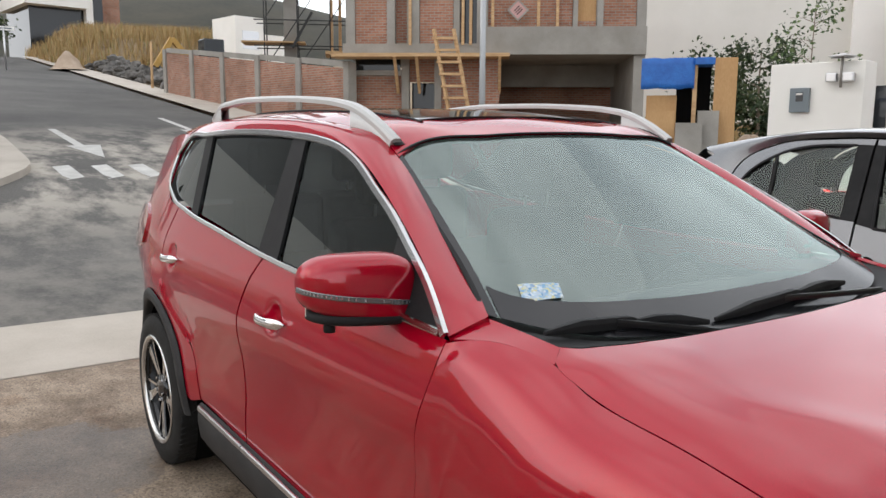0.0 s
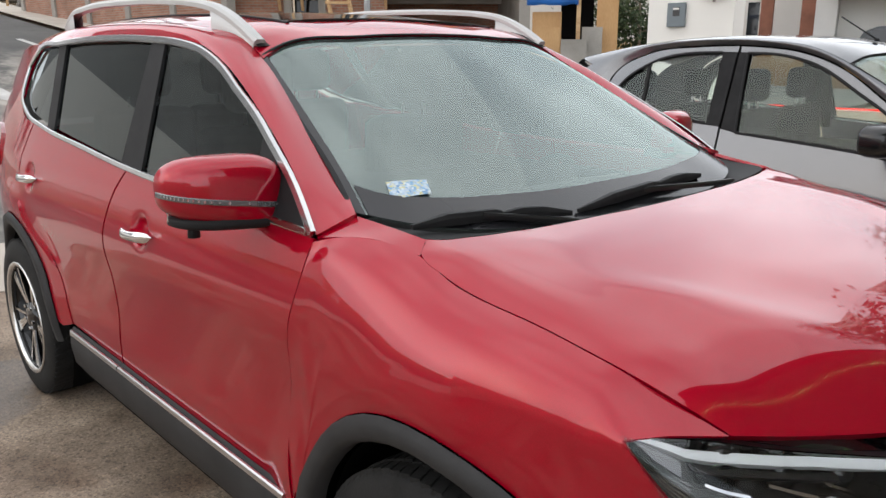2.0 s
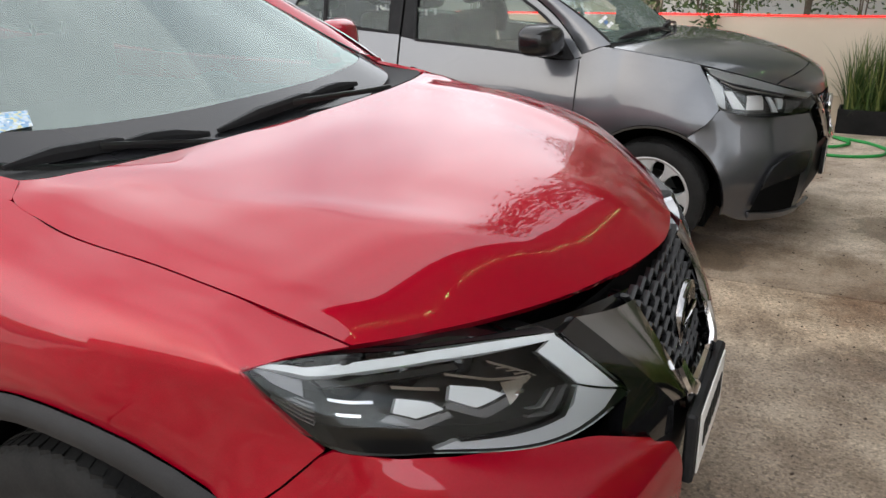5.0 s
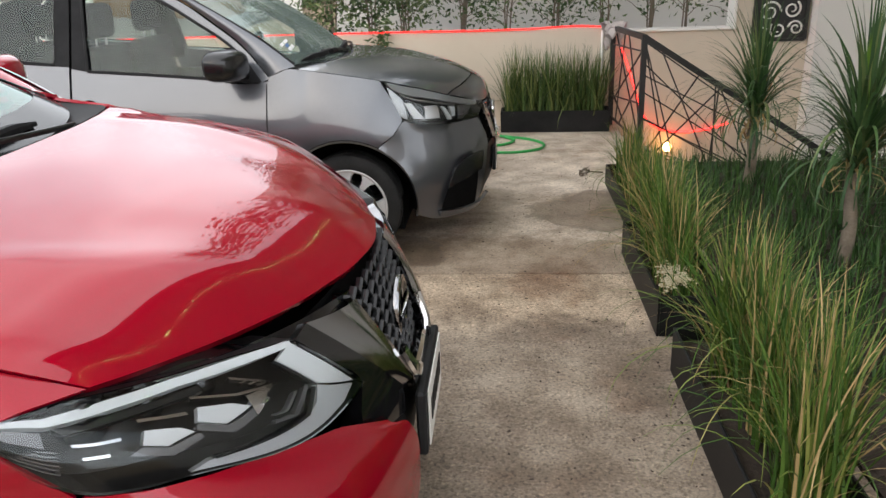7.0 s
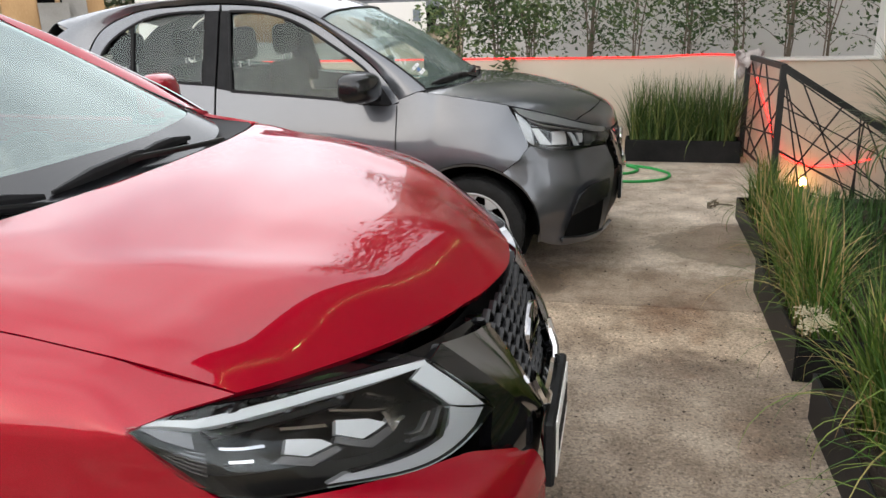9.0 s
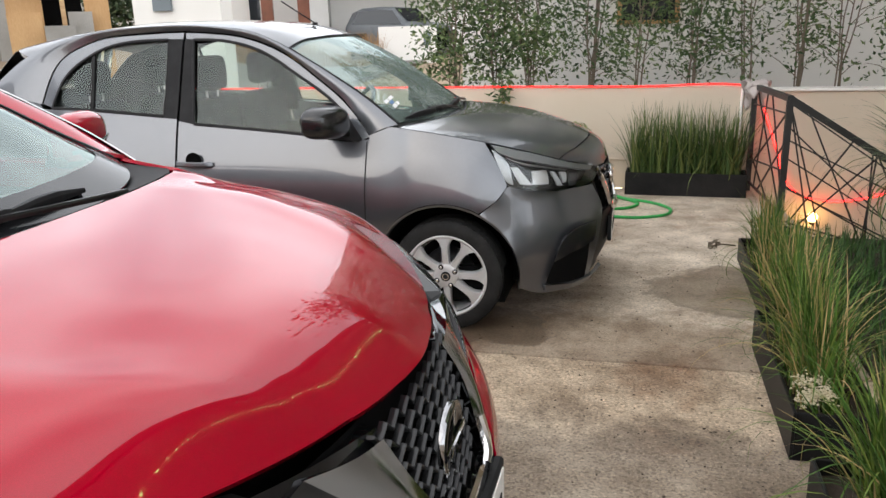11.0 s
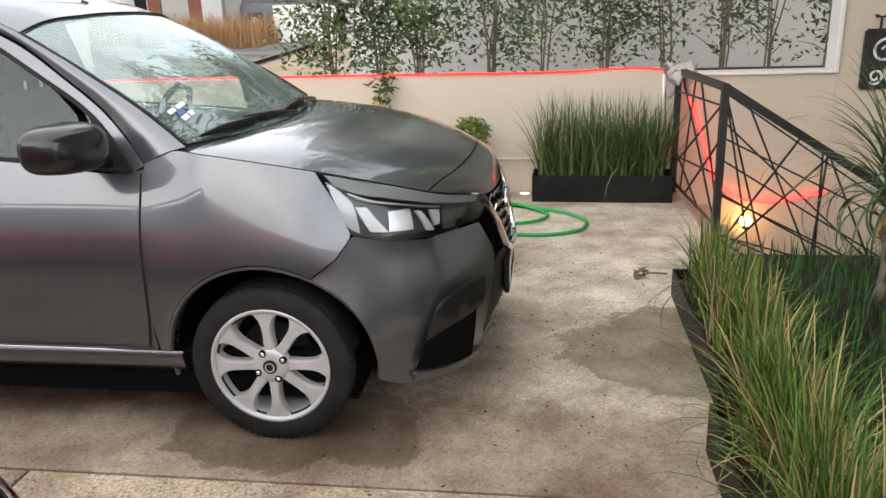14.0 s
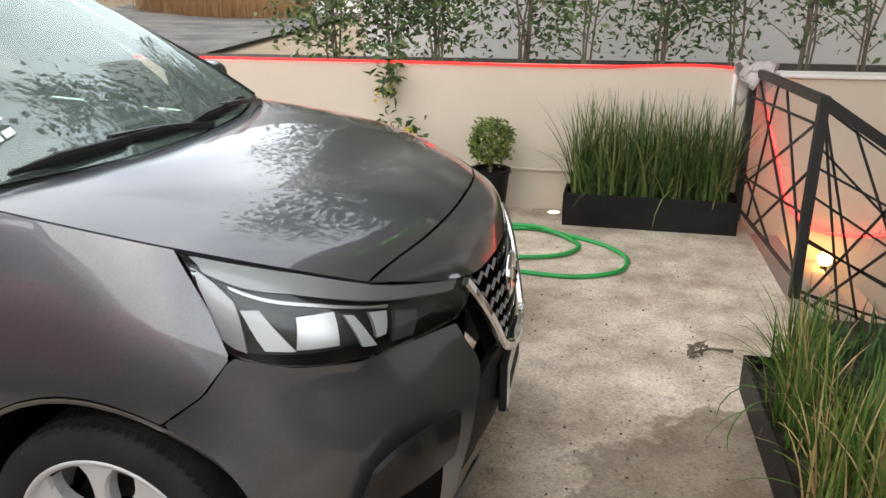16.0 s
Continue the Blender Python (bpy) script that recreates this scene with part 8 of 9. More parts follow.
def ball(o):
    r = random.Random(8)
    pts = []
    for _ in range(260):
        d = Vector((r.gauss(0, 1), r.gauss(0, 1), r.gauss(0, 1))).normalized() * r.uniform(0.10, 0.148)
        pts.append((d.x, d.y, 0.50 + d.z * 1.02))
    v, f = leaf_cloud(pts, 2600, 0.024, 9, (0.012, 0.012, 0.012), 1.7, 0.0)
    link_mesh("crown", v, f, leafy("box_leaf", [(0.0, (0.06, 0.10, 0.02)), (0.7, (0.16, 0.22, 0.05)), (1.0, (0.28, 0.30, 0.08))]), o, "clipped round yellow-green crown")
    tube("stem", [(0, 0, 0.2), (0, 0, 0.5)], 0.012, BARK, o)


def loose(o):
    v, f = leaf_cloud([(0, 0, 0.5), (0.08, 0, 0.52), (-0.06, 0.03, 0.58), (0.05, -0.04, 0.45)], 110, 0.06, 12, (0.05, 0.05, 0.05), 1.8)
    link_mesh("crown", v, f, LEAF, o)
    v, f = leaf_cloud([(0.10, -0.03, 0.50)], 30, 0.05, 13, (0.04, 0.03, 0.03), 1.6)
    link_mesh("yellow_leaves", v, f, plain("yellow_leaf", (0.55, 0.42, 0.06), 0.6), o)
    tube("stem", [(0, 0, 0.25), (0.02, 0, 0.5)], 0.008, BARK, o)


pot_plant((0.665, 6.08, 0), 0.125, 0.32, "clipped round shrub in a black pot by the wall", ball)
pot_plant((0.03, 6.08, 0), 0.12, 0.30, "loose shrub with yellowing leaves in a black pot", loose)
# twig on the drive
o = thing("twig", "dry brown twig lying on the concrete", "twig", (1.86, 4.25, 0.0), rz=20)
tube("stick", [(-0.09, 0, 0.012), (0, 0.01, 0.02), (0.09, -0.01, 0.010)], 0.006, BARK, o)
v, f = leaf_cloud([(-0.09, 0.0, 0.03), (-0.06, 0.01, 0.03)], 16, 0.045, 3, (0.012, 0.012, 0.008), 2.0)
link_mesh("dead_leaf", v, f, BARK, o)

# ---------------------------------------------------------------- across the street
def brick_mat(name, c1, c2, mortar, scale):
    """Brickwork for walls that stay far off: courses with recessed joints."""
    m, n, l, b = nodes_of(name)
    co, mp, bt = n.new("ShaderNodeTexCoord"), n.new("ShaderNodeMapping"), n.new("ShaderNodeTexBrick")
    mp.inputs["Rotation"].default_value = (radians(90), 0, 0)
    bt.inputs["Scale"].default_value = scale
    bt.inputs["Color1"].default_value, bt.inputs["Color2"].default_value, bt.inputs["Mortar"].default_value = (*c1, 1), (*c2, 1), (*mortar, 1)
    bt.inputs["Mortar Size"].default_value, bt.inputs["Brick Width"].default_value, bt.inputs["Row Height"].default_value = 0.012, 0.24, 0.085
    l.new(co.outputs["Object"], mp.inputs["Vector"])
    l.new(mp.outputs["Vector"], bt.inputs["Vector"])
    st = noise_node(n, l, 0.7, 5, 0.6)
    rp = ramp_node(n, [(0.35, (0.62, 0.60, 0.58)), (0.65, (1.0, 1.0, 1.0))])
    l.new(st.outputs["Fac"], rp.inputs["Fac"])
    mx = n.new("ShaderNodeMixRGB")
    mx.blend_type = "MULTIPLY"
    mx.inputs[0].default_value = 1.0
    l.new(bt.outputs["Color"], mx.inputs[1])
    l.new(rp.outputs["Color"], mx.inputs[2])
    l.new(mx.outputs["Color"], b.inputs["Base Color"])
    b.inputs["Roughness"].default_value = 0.92
    bp = n.new("ShaderNodeBump")
    bp.inputs["Strength"].default_value, bp.inputs["Distance"].default_value = 0.6, 0.02
    l.new(bt.outputs["Fac"], bp.inputs["Height"])
    bp.invert = True
    l.new(bp.outputs["Normal"], b.inputs["Normal"])
    return m


BRICKS = brick_mat("rough_brickwork", (0.36, 0.15, 0.095), (0.47, 0.23, 0.15), (0.36, 0.31, 0.26), 1.0)


def site_house():
    """The unfinished brick house; its own x runs along the front to the street corner, y into the house."""
    h = thing("unfinished_house", "unfinished two-storey brick and concrete house", "house", (-16.1, 17.8, 0.0), rz=math.degrees(math.atan2(-0.78, -0.62)))
    # local x: along the facade, away from the right corner; local -y faces into the house
    n = [0]

    def blk(name, x0, x1, y0, y1, z0, z1, mat, label=""):
        return box(name, (x0, -y1, z0), (x1, -y0, z1), mat, h, 0.0, label)
    # ground floor: garage bay, pier, brick wall with door and window
    blk("garage_side", 0.0, 0.35, 0.0, 5.0, 0.2, 3.98, GREYC)
    blk("garage_back", 0.35, 4.6, 4.8, 5.0, 0.2, 3.98, BRICKS, "brick back wall of the garage")
    blk("garage_lintel", 0.352, 4.598, 4.0, 4.2, 3.2, 3.98, GREYC)
    blk("pier", 4.6, 5.05, 0.02, 5.0, 0.2, 3.98, BRICKS, "brick pier")
    blk("front_wall", 5.06, 6.7, 0.3, 0.5, 0.2, 3.98, BRICKS, "brick front wall")
    blk("front_wall", 7.55, 9.6, 0.3, 0.5, 0.2, 3.35, BRICKS, "brick front wall")
    blk("door_head", 6.7, 7.55, 0.3, 0.5, 3.15, 3.98, BRICKS)
    # near-black sheet set back in the doorway, in place of indoor shade
    blk("door_opening", 6.72, 7.53, 0.9, 1.0, 0.2, 3.15, WINDARK, "dark sheet standing for the shade inside the door opening")
    blk("column", 6.5, 6.72, 0.18, 0.52, 0.2, 3.98, GREYC, "raw concrete column")
    blk("column", 7.55, 7.80, 0.18, 0.52, 0.2, 3.98, GREYC, "raw concrete column")
    blk("window_beam", 7.81, 9.6, 0.22, 0.5, 3.36, 3.52, GREYC)
    # another near-black sheet paints the shade behind the strip window
    blk("window_opening", 7.9, 9.4, 0.7, 0.8, 3.52, 3.98, WINDARK, "dark sheet standing for the shade inside the strip window")
    # floor slab and deep beam
    blk("floor_slab", 0.0, 5.2, -0.15, 5.2, 3.99, 4.85, GREYC, "raw concrete beam")
    blk("floor_slab", 5.2, 9.7, 0.0, 5.2, 3.99, 4.35, GREYC, "raw concrete slab")
    # upper storey
    cols = [(0.0, 0.3), (1.35, 1.55), (2.15, 2.3), (5.0, 5.35), (5.9, 6.1), (7.2, 7.6), (8.0, 8.25), (9.3, 9.6)]
    for a, b in cols:
        blk("upper_column", a, b, 0.05, 0.4, 4.852 if b < 5.3 else 4.352, 7.4, GREYC, "raw concrete column")
    for a, b, z0 in ((0.31, 1.34, 4.852), (2.31, 3.2, 4.852), (3.2, 4.99, 4.852), (6.11, 7.19, 4.352), (8.26, 9.29, 4.352)):
        blk("upper_wall", a, b, 0.12, 0.34, z0, 7.3, BRICKS, "rough brick wall")
    blk("upper_window", 1.56, 2.14, 0.25, 0.3, 5.05, 7.2, PLY, "window boarded with brown sheets")
    blk("window_breast", 1.56, 2.14, 0.12, 0.34, 4.852, 5.05, BRICKS)
    # this bay's inner shade is a near-black sheet; the other is bricked up
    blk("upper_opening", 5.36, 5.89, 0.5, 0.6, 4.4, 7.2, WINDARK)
    blk("upper_opening", 7.61, 7.99, 0.5, 0.6, 4.4, 7.2, BRICKS)
    blk("roof_slab", -0.2, 9.8, -0.2, 5.3, 7.4, 7.7, GREYC, "raw concrete roof slab")
    blk("rear_wall", 0.0, 9.7, 5.21, 5.3, 4.4, 7.4, BRICKS)
    for x in (2.75, 3.35, 4.8, 5.5, 5.75, 7.45):
        blk("prop", x, x + 0.09, -0.05, 0.04, 4.3, 7.0, TIMBER, "timber prop")
    # timber platform and brackets
    blk("platform", 4.3, 9.9, -0.9, 0.1, 3.99 - 0.13, 3.99 - 0.02, TIMBER, "timber scaffold platform")
    for x in (4.6, 7.2, 7.9):
        bm = bmesh.new()
        bar(bm, (x, 0.85, 3.85), (x, -0.15, 2.8), 0.09)
        part("bracket", bm, TIMBER, h)
    # ladder
    for dx in (0.0, 0.62):
        bm = bmesh.new()
        bar(bm, (5.35 + dx, 1.25, 1.2), (6.05 + dx, 0.75, 4.7), 0.09)
        part("ladder_rail", bm, TIMBER, h, "rough timber ladder rail")
    for k in range(9):
        t = 0.08 + k * 0.105
        x = 5.35 + 0.7 * t
        bm = bmesh.new()
        bar(bm, (x - 0.05, 1.30 - 0.5 * t, 1.2 + 3.5 * t), (x + 0.72, 1.30 - 0.5 * t, 1.2 + 3.5 * t), 0.075)
        part("rung", bm, TIMBER, h)
    # diamond sign
    s_ = box("sign", (-0.24, 0.0, -0.24), (0.24, 0.02, 0.24), GREYC, h, 0.0, "dark diamond-shaped site sign")
    s_.matrix_local = pose(4.05, 0.17, 5.35, 0, 45, 0)
    p_ = box("sign_face", (-0.19, 0.021, -0.19), (0.19, 0.026, 0.19), plain("sign_red", (0.5, 0.28, 0.26), 0.6), s_)
    for k, zz in enumerate((-0.09, -0.02, 0.05)):
        box("sign_bar", (-0.12, 0.0265, zz), (0.12, 0.03, zz + 0.03), WINDARK, s_)


site_house()


def fence_and_scaffold():
    f = thing("brick_fence", "brick fence wall with concrete posts and rail", "wall", (-22.0, 10.4, 0.0), rz=math.degrees(math.atan2(-1.6, -16.0)))
    L = 16.1
    for k in range(6):
        x = L / 5.2 * k
        zb, zt = 1.35 + 0.125 * x, 3.75 + 0.10 * x
        box("post", (x - 0.16, -0.14, zb - 0.6), (x + 0.16, 0.18, zt), GREYC, f, 0.01)
        if k < 5:
            x2 = L / 5.2 * (k + 1) - 0.16
            verts = [(x + 0.16, yy, zz) for yy in (-0.08, 0.1) for zz in (zb - 0.6, zt - 0.18)] + [(x2, yy, zz) for yy in (-0.08, 0.1) for zz in (zb - 0.6, zt - 0.18 + 0.3)]
            link_mesh("brick_panel", verts, [(0, 1, 3, 2), (4, 6, 7, 5), (0, 4, 5, 1), (2, 3, 7, 6), (1, 5, 7, 3)], BRICKS, f)
            bm = bmesh.new()
            bar(bm, (x, 0.0, zt - 0.06), (x2, 0.0, zt + 0.26), 0.2)
            part("rail", bm, GREYC, f)
    s = thing("scaffold", "rusty scaffold frames with timber decks and props", "scaffold", (-29.2, 10.4, 3.6), rz=63)
    for i in range(4):
        for j in range(2):
            one_bar("standard", (i * 1.3, j * 1.2, -2.0), (i * 1.3, j * 1.2, 5.5), 0.05, s)
    for z in (1.3, 2.3, 3.4, 4.5):
        for j in range(2):
            one_bar("ledger", (-0.4, j * 1.2, z), (4.2, j * 1.2, z), 0.045, s)
    for i in range(3):
        for z in (0.4, 2.3):
            one_bar("brace", (i * 1.3, 0, z), (i * 1.3 + 1.3, 0, z + 1.9), 0.04, s)
    for z in (1.35, 3.45):
        box("deck", (-0.9, -0.1, z + 0.06), (1.6, 1.3, z + 0.12), TIMBER, s)
    box("deck", (2.4, -0.3, 0.98), (5.4, 1.6, 1.10), TIMBER, s)
    box("deck", (2.4, -0.3, 3.6), (5.4, 1.6, 3.72), TIMBER, s)
    for i in range(8):
        box("timber_prop", (2.6 + i * 0.34, 0.0 + 0.5 * (i % 2), 1.1), (2.72 + i * 0.34, 0.10 + 0.5 * (i % 2), 5.2), TIMBER, s)
    box("column_form", (0.75, 0.3, -1.5), (1.25, 0.8, 5.6), GREYC, s)
    one_bar("loose_prop", (1.1, -0.2, 1.2), (1.9, -0.2, 2.6), 0.10, s)


fence_and_scaffold()

# street light pole
sp = thing("street_lamp", "tall pale grey steel street lamp post", "lamp post", (-12.9, 8.85, 0.0))
tube("pole", [(0, 0, -0.1), (0, 0, 3), (0, 0, 7.5)], 0.075, plain("galvanised", (0.42, 0.43, 0.44), 0.5, 0.6), sp, sides=14, taper=0.75)
box("base_plate", (-0.16, -0.16, 0.0), (0.16, 0.16, 0.03), GREYC, sp)


def shed():
    d = 21.0
    o = thing("site_shed", "plywood site shed with a blue tarpaulin roof", "shed", (1.0 - 0.655 * d, -1.8 + 0.756 * d, 0.35), rz=41)
    # local x runs to the right as seen from the drive
    box("ply_wall", (0.0, 0.0, 0.0), (0.75, 0.06, 2.15), PLY, o)
    box("ply_wall", (0.0, -0.5, 0.0), (0.7, -0.44, 1.75), PLY, o)
    box("block_wall", (0.72, -0.9, 0.0), (1.35, -0.7, 1.45), GREYC, o)
    box("frame_post", (1.12, -0.2, 0.0), (1.22, -0.1, 3.0), TIMBER, o)
    box("ply_door", (1.62, -0.3, 0.0), (2.15, -0.25, 3.05), PLY, o, label="tall orange plywood sheet")
    # black sheet that paints the unlit inside of the shed
    box("dark_inside", (0.75, 0.5, 0.0), (1.6, 0.56, 2.9), DARK, o)
    box("block_pier", (1.25, -0.6, 0.0), (1.75, -0.45, 1.75), GREYC, o)
    vs, fs = [], []
    for i in range(14):
        for j in range(10):
            u, v = i / 13, j / 9
            vs.append((-0.15 + 1.3 * u, 0.9 - 1.15 * min(v / 0.45, 1.0), (3.05 if v < 0.45 else 3.05 - 0.75 * (v - 0.45) / 0.55) + 0.05 * noise.noise(Vector((u * 5, v * 5, 2)))))
    for i in range(13):
        for j in range(9):
            fs.append((i * 10 + j, (i + 1) * 10 + j, (i + 1) * 10 + j + 1, i * 10 + j + 1))
    t = link_mesh("tarpaulin", vs, fs, TARP, o, "draped blue tarpaulin", smooth=True)
    t.modifiers.new("thickness", "SOLIDIFY").thickness = 0.01
    box("tarp_fold", (1.15, -0.35, 2.88), (1.62, 0.5, 3.06), TARP, o, 0.02)


shed()


def meter_wall():
    o = thing("meter_wall", "white rendered service wall with a grey meter", "wall", (-6.6, 9.95, -0.05), rz=11)
    body = box("wall_block", (0.0, 0.0, 0.0), (1.42, 0.55, 2.72), WALLW, o, 0.01)
    m = box("meter_box", (0.35, -0.07, 1.95), (0.65, 0.0, 2.33), METERG, o, 0.008, "grey electricity meter box")
    box("meter_window", (0.45, -0.076, 2.12), (0.56, -0.07, 2.26), WINDARK, m)
    box("meter_dial", (0.455, -0.079, 2.22), (0.55, -0.0765, 2.25), WALLW, m)
    d = new("wall_spotlights")
    d.parent = o
    d.matrix_local = pose(1.1, -0.06, 2.62)
    d.name = "wall_spotlight"
    v, f = lathe([(0.17, 0.0), (0.2, 0.02), (0.02, 0.06)], 20, "z")
    q = link_mesh("dish", v, f, SATIN, d, smooth=True)
    q.matrix_local = pose(0, 0, 0.15)
    tube("stem", [(0, 0, -0.3), (0, 0, 0.2)], 0.02, GREYC, d)
    for dx in (-0.12, 0.12):
        box("lamp_head", (dx - 0.08, -0.1, -0.22), (dx + 0.08, 0.02, -0.08), SATIN, d, 0.02, seg=2)


meter_wall()


def block_house(name, label, at, rz, blocks):
    o = thing(name, label, "house", at, rz)
    for nm, lo_, hi_, mat in blocks:
        box(nm, lo_, hi_, mat, o)
    return o


BROWN = surface("brown_post", (0.16, 0.06, 0.035), (0.26, 0.10, 0.06), 0.7, 2, 30, 0.3)
PALEG = surface("pale_grey_render", (0.50, 0.49, 0.47), (0.60, 0.59, 0.57), 0.9, 0.6, 60, 0.2)
MIDG = surface("grey_render", (0.26, 0.26, 0.255), (0.34, 0.34, 0.335), 0.9, 0.6, 60, 0.2)
block_house("white_house", "large plain white modern house across the street", (-17.5, 30.0, 0.6), 30, [
    ("wall", (-9.5, 0.0, 0.0), (1.2, 8.0, 7.2), WALLD), ("wall", (1.2, -1.5, 0.0), (9.5, 8.0, 6.3), WALLW),
    ("roof_edge", (1.1, -1.6, 6.3), (9.6, 8.1, 6.5), WALLW), ("window", (7.0, -1.52, 4.6), (9.2, -1.5, 5.0), WINDARK), ("door", (6.4, -1.53, 0.0), (7.0, -1.5, 2.3), WINDARK)])
block_house("porch_house", "white and grey modern house with brown porch posts", (-11.0, 31.0, 0.6), 18, [
    ("garage_wall", (-0.65, 0.0, 0.0), (15.0, 6.9, 2.87), WALLW), ("overhang", (-0.82, -2.2, 2.88), (15.0, 7.0, 6.0), MIDG),
    ("porch_post", (-3.37, -1.2, 0.0), (-2.92, -0.9, 6.5), BROWN), ("porch_post", (-1.91, -1.2, 0.0), (-1.42, -0.9, 6.5), BROWN), ("side_wall", (-1.40, -1.4, 0.0), (-0.66, 0.0, 6.0), PALEG), ("door", (-3.85, -1.15, 0.0), (-3.42, -1.1, 2.74), WINDARK)])
block_house("corner_house", "plain grey modern house on the street corner", (-16.0, -3.4, 0.3), 180, [
    ("wall", (0.0, 0.0, -1.0), (15.0, 9.0, 4.2), WALLW), ("upper_wall", (1.2, 0.3, 4.2), (14.0, 8.5, 7.6), MIDG), ("roof", (0.8, -0.1, 7.6), (14.5, 9.0, 7.9), MIDG),
    ("window", (2.5, -0.02, 1.4), (5.0, 0.0, 2.8), WINDARK), ("window", (7.5, -0.02, 1.4), (10.5, 0.0, 2.8), WINDARK), ("window", (3.0, 0.28, 5.2), (6.5, 0.3, 6.6), WINDARK)])
block_house("garden_wall", "low white wall beside a parked car", (-7.6, 25.0, 0.25), 12, [("wall", (0.0, 0.0, 0.0), (2.0, 0.2, 1.35), WALLW), ("meter", (1.55, -0.03, 0.7), (1.8, 0.0, 1.1), METERG)])


FARGREY = surface("grey_blue_paint", (0.10, 0.11, 0.12), (0.14, 0.15, 0.16), 0.35, 3, 60, 0.0)


def far_car():
    o = thing("parked_suv", "distant dark grey SUV parked beyond the wall", "car", (-8.2, 29.5, 0.66), rz=-25)
    def shell(x, w, low, waist, top, wr):
        return [(x, -w + 0.03, low), (x, -w, low + 0.15), (x, -w, waist - 0.08), (x, -w + 0.04, waist), (x, -wr, top - 0.05), (x, -wr + 0.12, top), (x, wr - 0.12, top), (x, wr, top - 0.05), (x, w - 0.04, waist), (x, w, waist - 0.08), (x, w, low + 0.15), (x, w - 0.03, low)]
    secs = [shell(*q) for q in ((-2.25, 0.80, 0.40, 0.95, 1.02, 0.70), (-2.2, 0.88, 0.32, 1.0, 1.12, 0.72), (-1.95, 0.91, 0.30, 1.04, 1.55, 0.68), (-1.5, 0.92, 0.30, 1.03, 1.68, 0.66), (-0.5, 0.92, 0.30, 1.01, 1.71, 0.66), (0.3, 0.92, 0.30, 1.0, 1.64, 0.64),
                              (1.05, 0.91, 0.30, 0.98, 1.10, 0.72), (1.6, 0.90, 0.30, 0.93, 1.04, 0.72), (2.1, 0.86, 0.32, 0.84, 0.93, 0.68), (2.28, 0.74, 0.36, 0.70, 0.76, 0.60))]
    skin("body", np.array(secs), FARGREY, o, lip=0, gap=0, inside=(0, 0, 0.5))
    skin("windscreen", np.array([[(1.0, y, 1.13), (0.66, y * 0.97, 1.38), (0.36, y * 0.93, 1.62)] for y in (-0.66, 0.0, 0.66)]) + np.array((0.02, 0, 0.015)), WINDARK, o, lip=0.01, gap=0, inside=(0, 0, 0.5))
    for s in (-1, 1):
        skin("side_window", np.array([[(-1.8, s * 0.875, 1.08), (-0.4, s * 0.885, 1.06), (0.85, s * 0.875, 1.05)], [(-1.6, s * 0.70, 1.58), (-0.4, s * 0.70, 1.60), (0.28, s * 0.70, 1.55)]]), WINDARK, o, lip=0.01, gap=0, inside=(0, 0, 1))
        box("head_lamp", (2.08, s * 0.68 - 0.14, 0.74), (2.235, s * 0.68 + 0.14, 0.86), WHITE_LAMP, o, 0.02)
        box("wheel_arch", (0.95, s * 0.905 - 0.02, 0.30), (1.75, s * 0.905 + 0.02, 0.72), BLACK, o, 0.015)
        box("wheel_arch", (-1.75, s * 0.905 - 0.02, 0.30), (-0.95, s * 0.905 + 0.02, 0.72), BLACK, o, 0.015)
        for x in (-1.35, 1.35):
            wh = new("wheel")
            wh.parent = o
            wh.matrix_local = pose(x, s * 0.87, 0.34, 0, 0, 0 if s < 0 else 180)
            link_mesh("tyre", *lathe([(0.2, 0.1), (0.34, 0.1), (0.34, -0.08), (0.22, -0.1)], 28), RUBBER, wh, smooth=True)
            link_mesh("rim", *lathe([(0.22, -0.09), (0.1, -0.06), (0.0, -0.07)], 20), ALU, wh)


far_car()

# planting across the street
def tuft(name, label, x0, x1, y0, y1, n, length, mat, seed, w=0.02):
    v, f = blades(n, lambda r: (lambda x, y: (x, y, rise(x, y) - 0.05))(r.uniform(x0, x1), r.uniform(y0, y1)), length, 0.35, w, seed, seg=3)
    g = link_mesh(name, v, f, mat, None)
    tagged(g, label, "grass", kind="stuff")


def bank(x, y):
    """An overgrown earth bank above the uphill street."""
    return 2.3 * sm(8.0, 12.5, y) * sm(-60, -66, x)


bx, by = np.linspace(-86, -59, 20), np.linspace(8, 26, 14)
vs = [(x, y, rise(x, y) - 0.12 + bank(x, y)) for x in bx for y in by]
fs = [(i * 14 + j, (i + 1) * 14 + j, (i + 1) * 14 + j + 1, i * 14 + j + 1) for i in range(19) for j in range(13)]
o = link_mesh("earth_bank", vs, fs, DIRT, None, smooth=True)
tagged(o, "dry earth bank above the uphill street", "ground", kind="structure")
v, f = blades(8000, lambda r: (lambda x, y: (x, y, rise(x, y) - 0.15 + bank(x, y)))(r.uniform(-84, -60), r.uniform(8.4, 22)), (0.6, 1.5), 0.35, 0.07, 61, seg=3)
g = link_mesh("dry_grass", v, f, DRYG, None)
tagged(g, "tall straw-coloured dry grass on the bank", "grass", kind="stuff")
tuft("dry_grass", "tall straw-coloured dry grass on the verge", -78, -52, -12.0, -1.9, 4500, (0.35, 0.95), DRYG, 62, 0.06)
tuft("dry_grass", "ochre ornamental grass before the white houses", -12.3, -7.4, 22.8, 25.4, 5200, (0.45, 1.15), OCHRE, 63, 0.014)
tuft("dry_grass", "short dry grass across the street", -22, -13.5, 22.0, 34.0, 2500, (0.2, 0.5), DRYG, 64, 0.04)


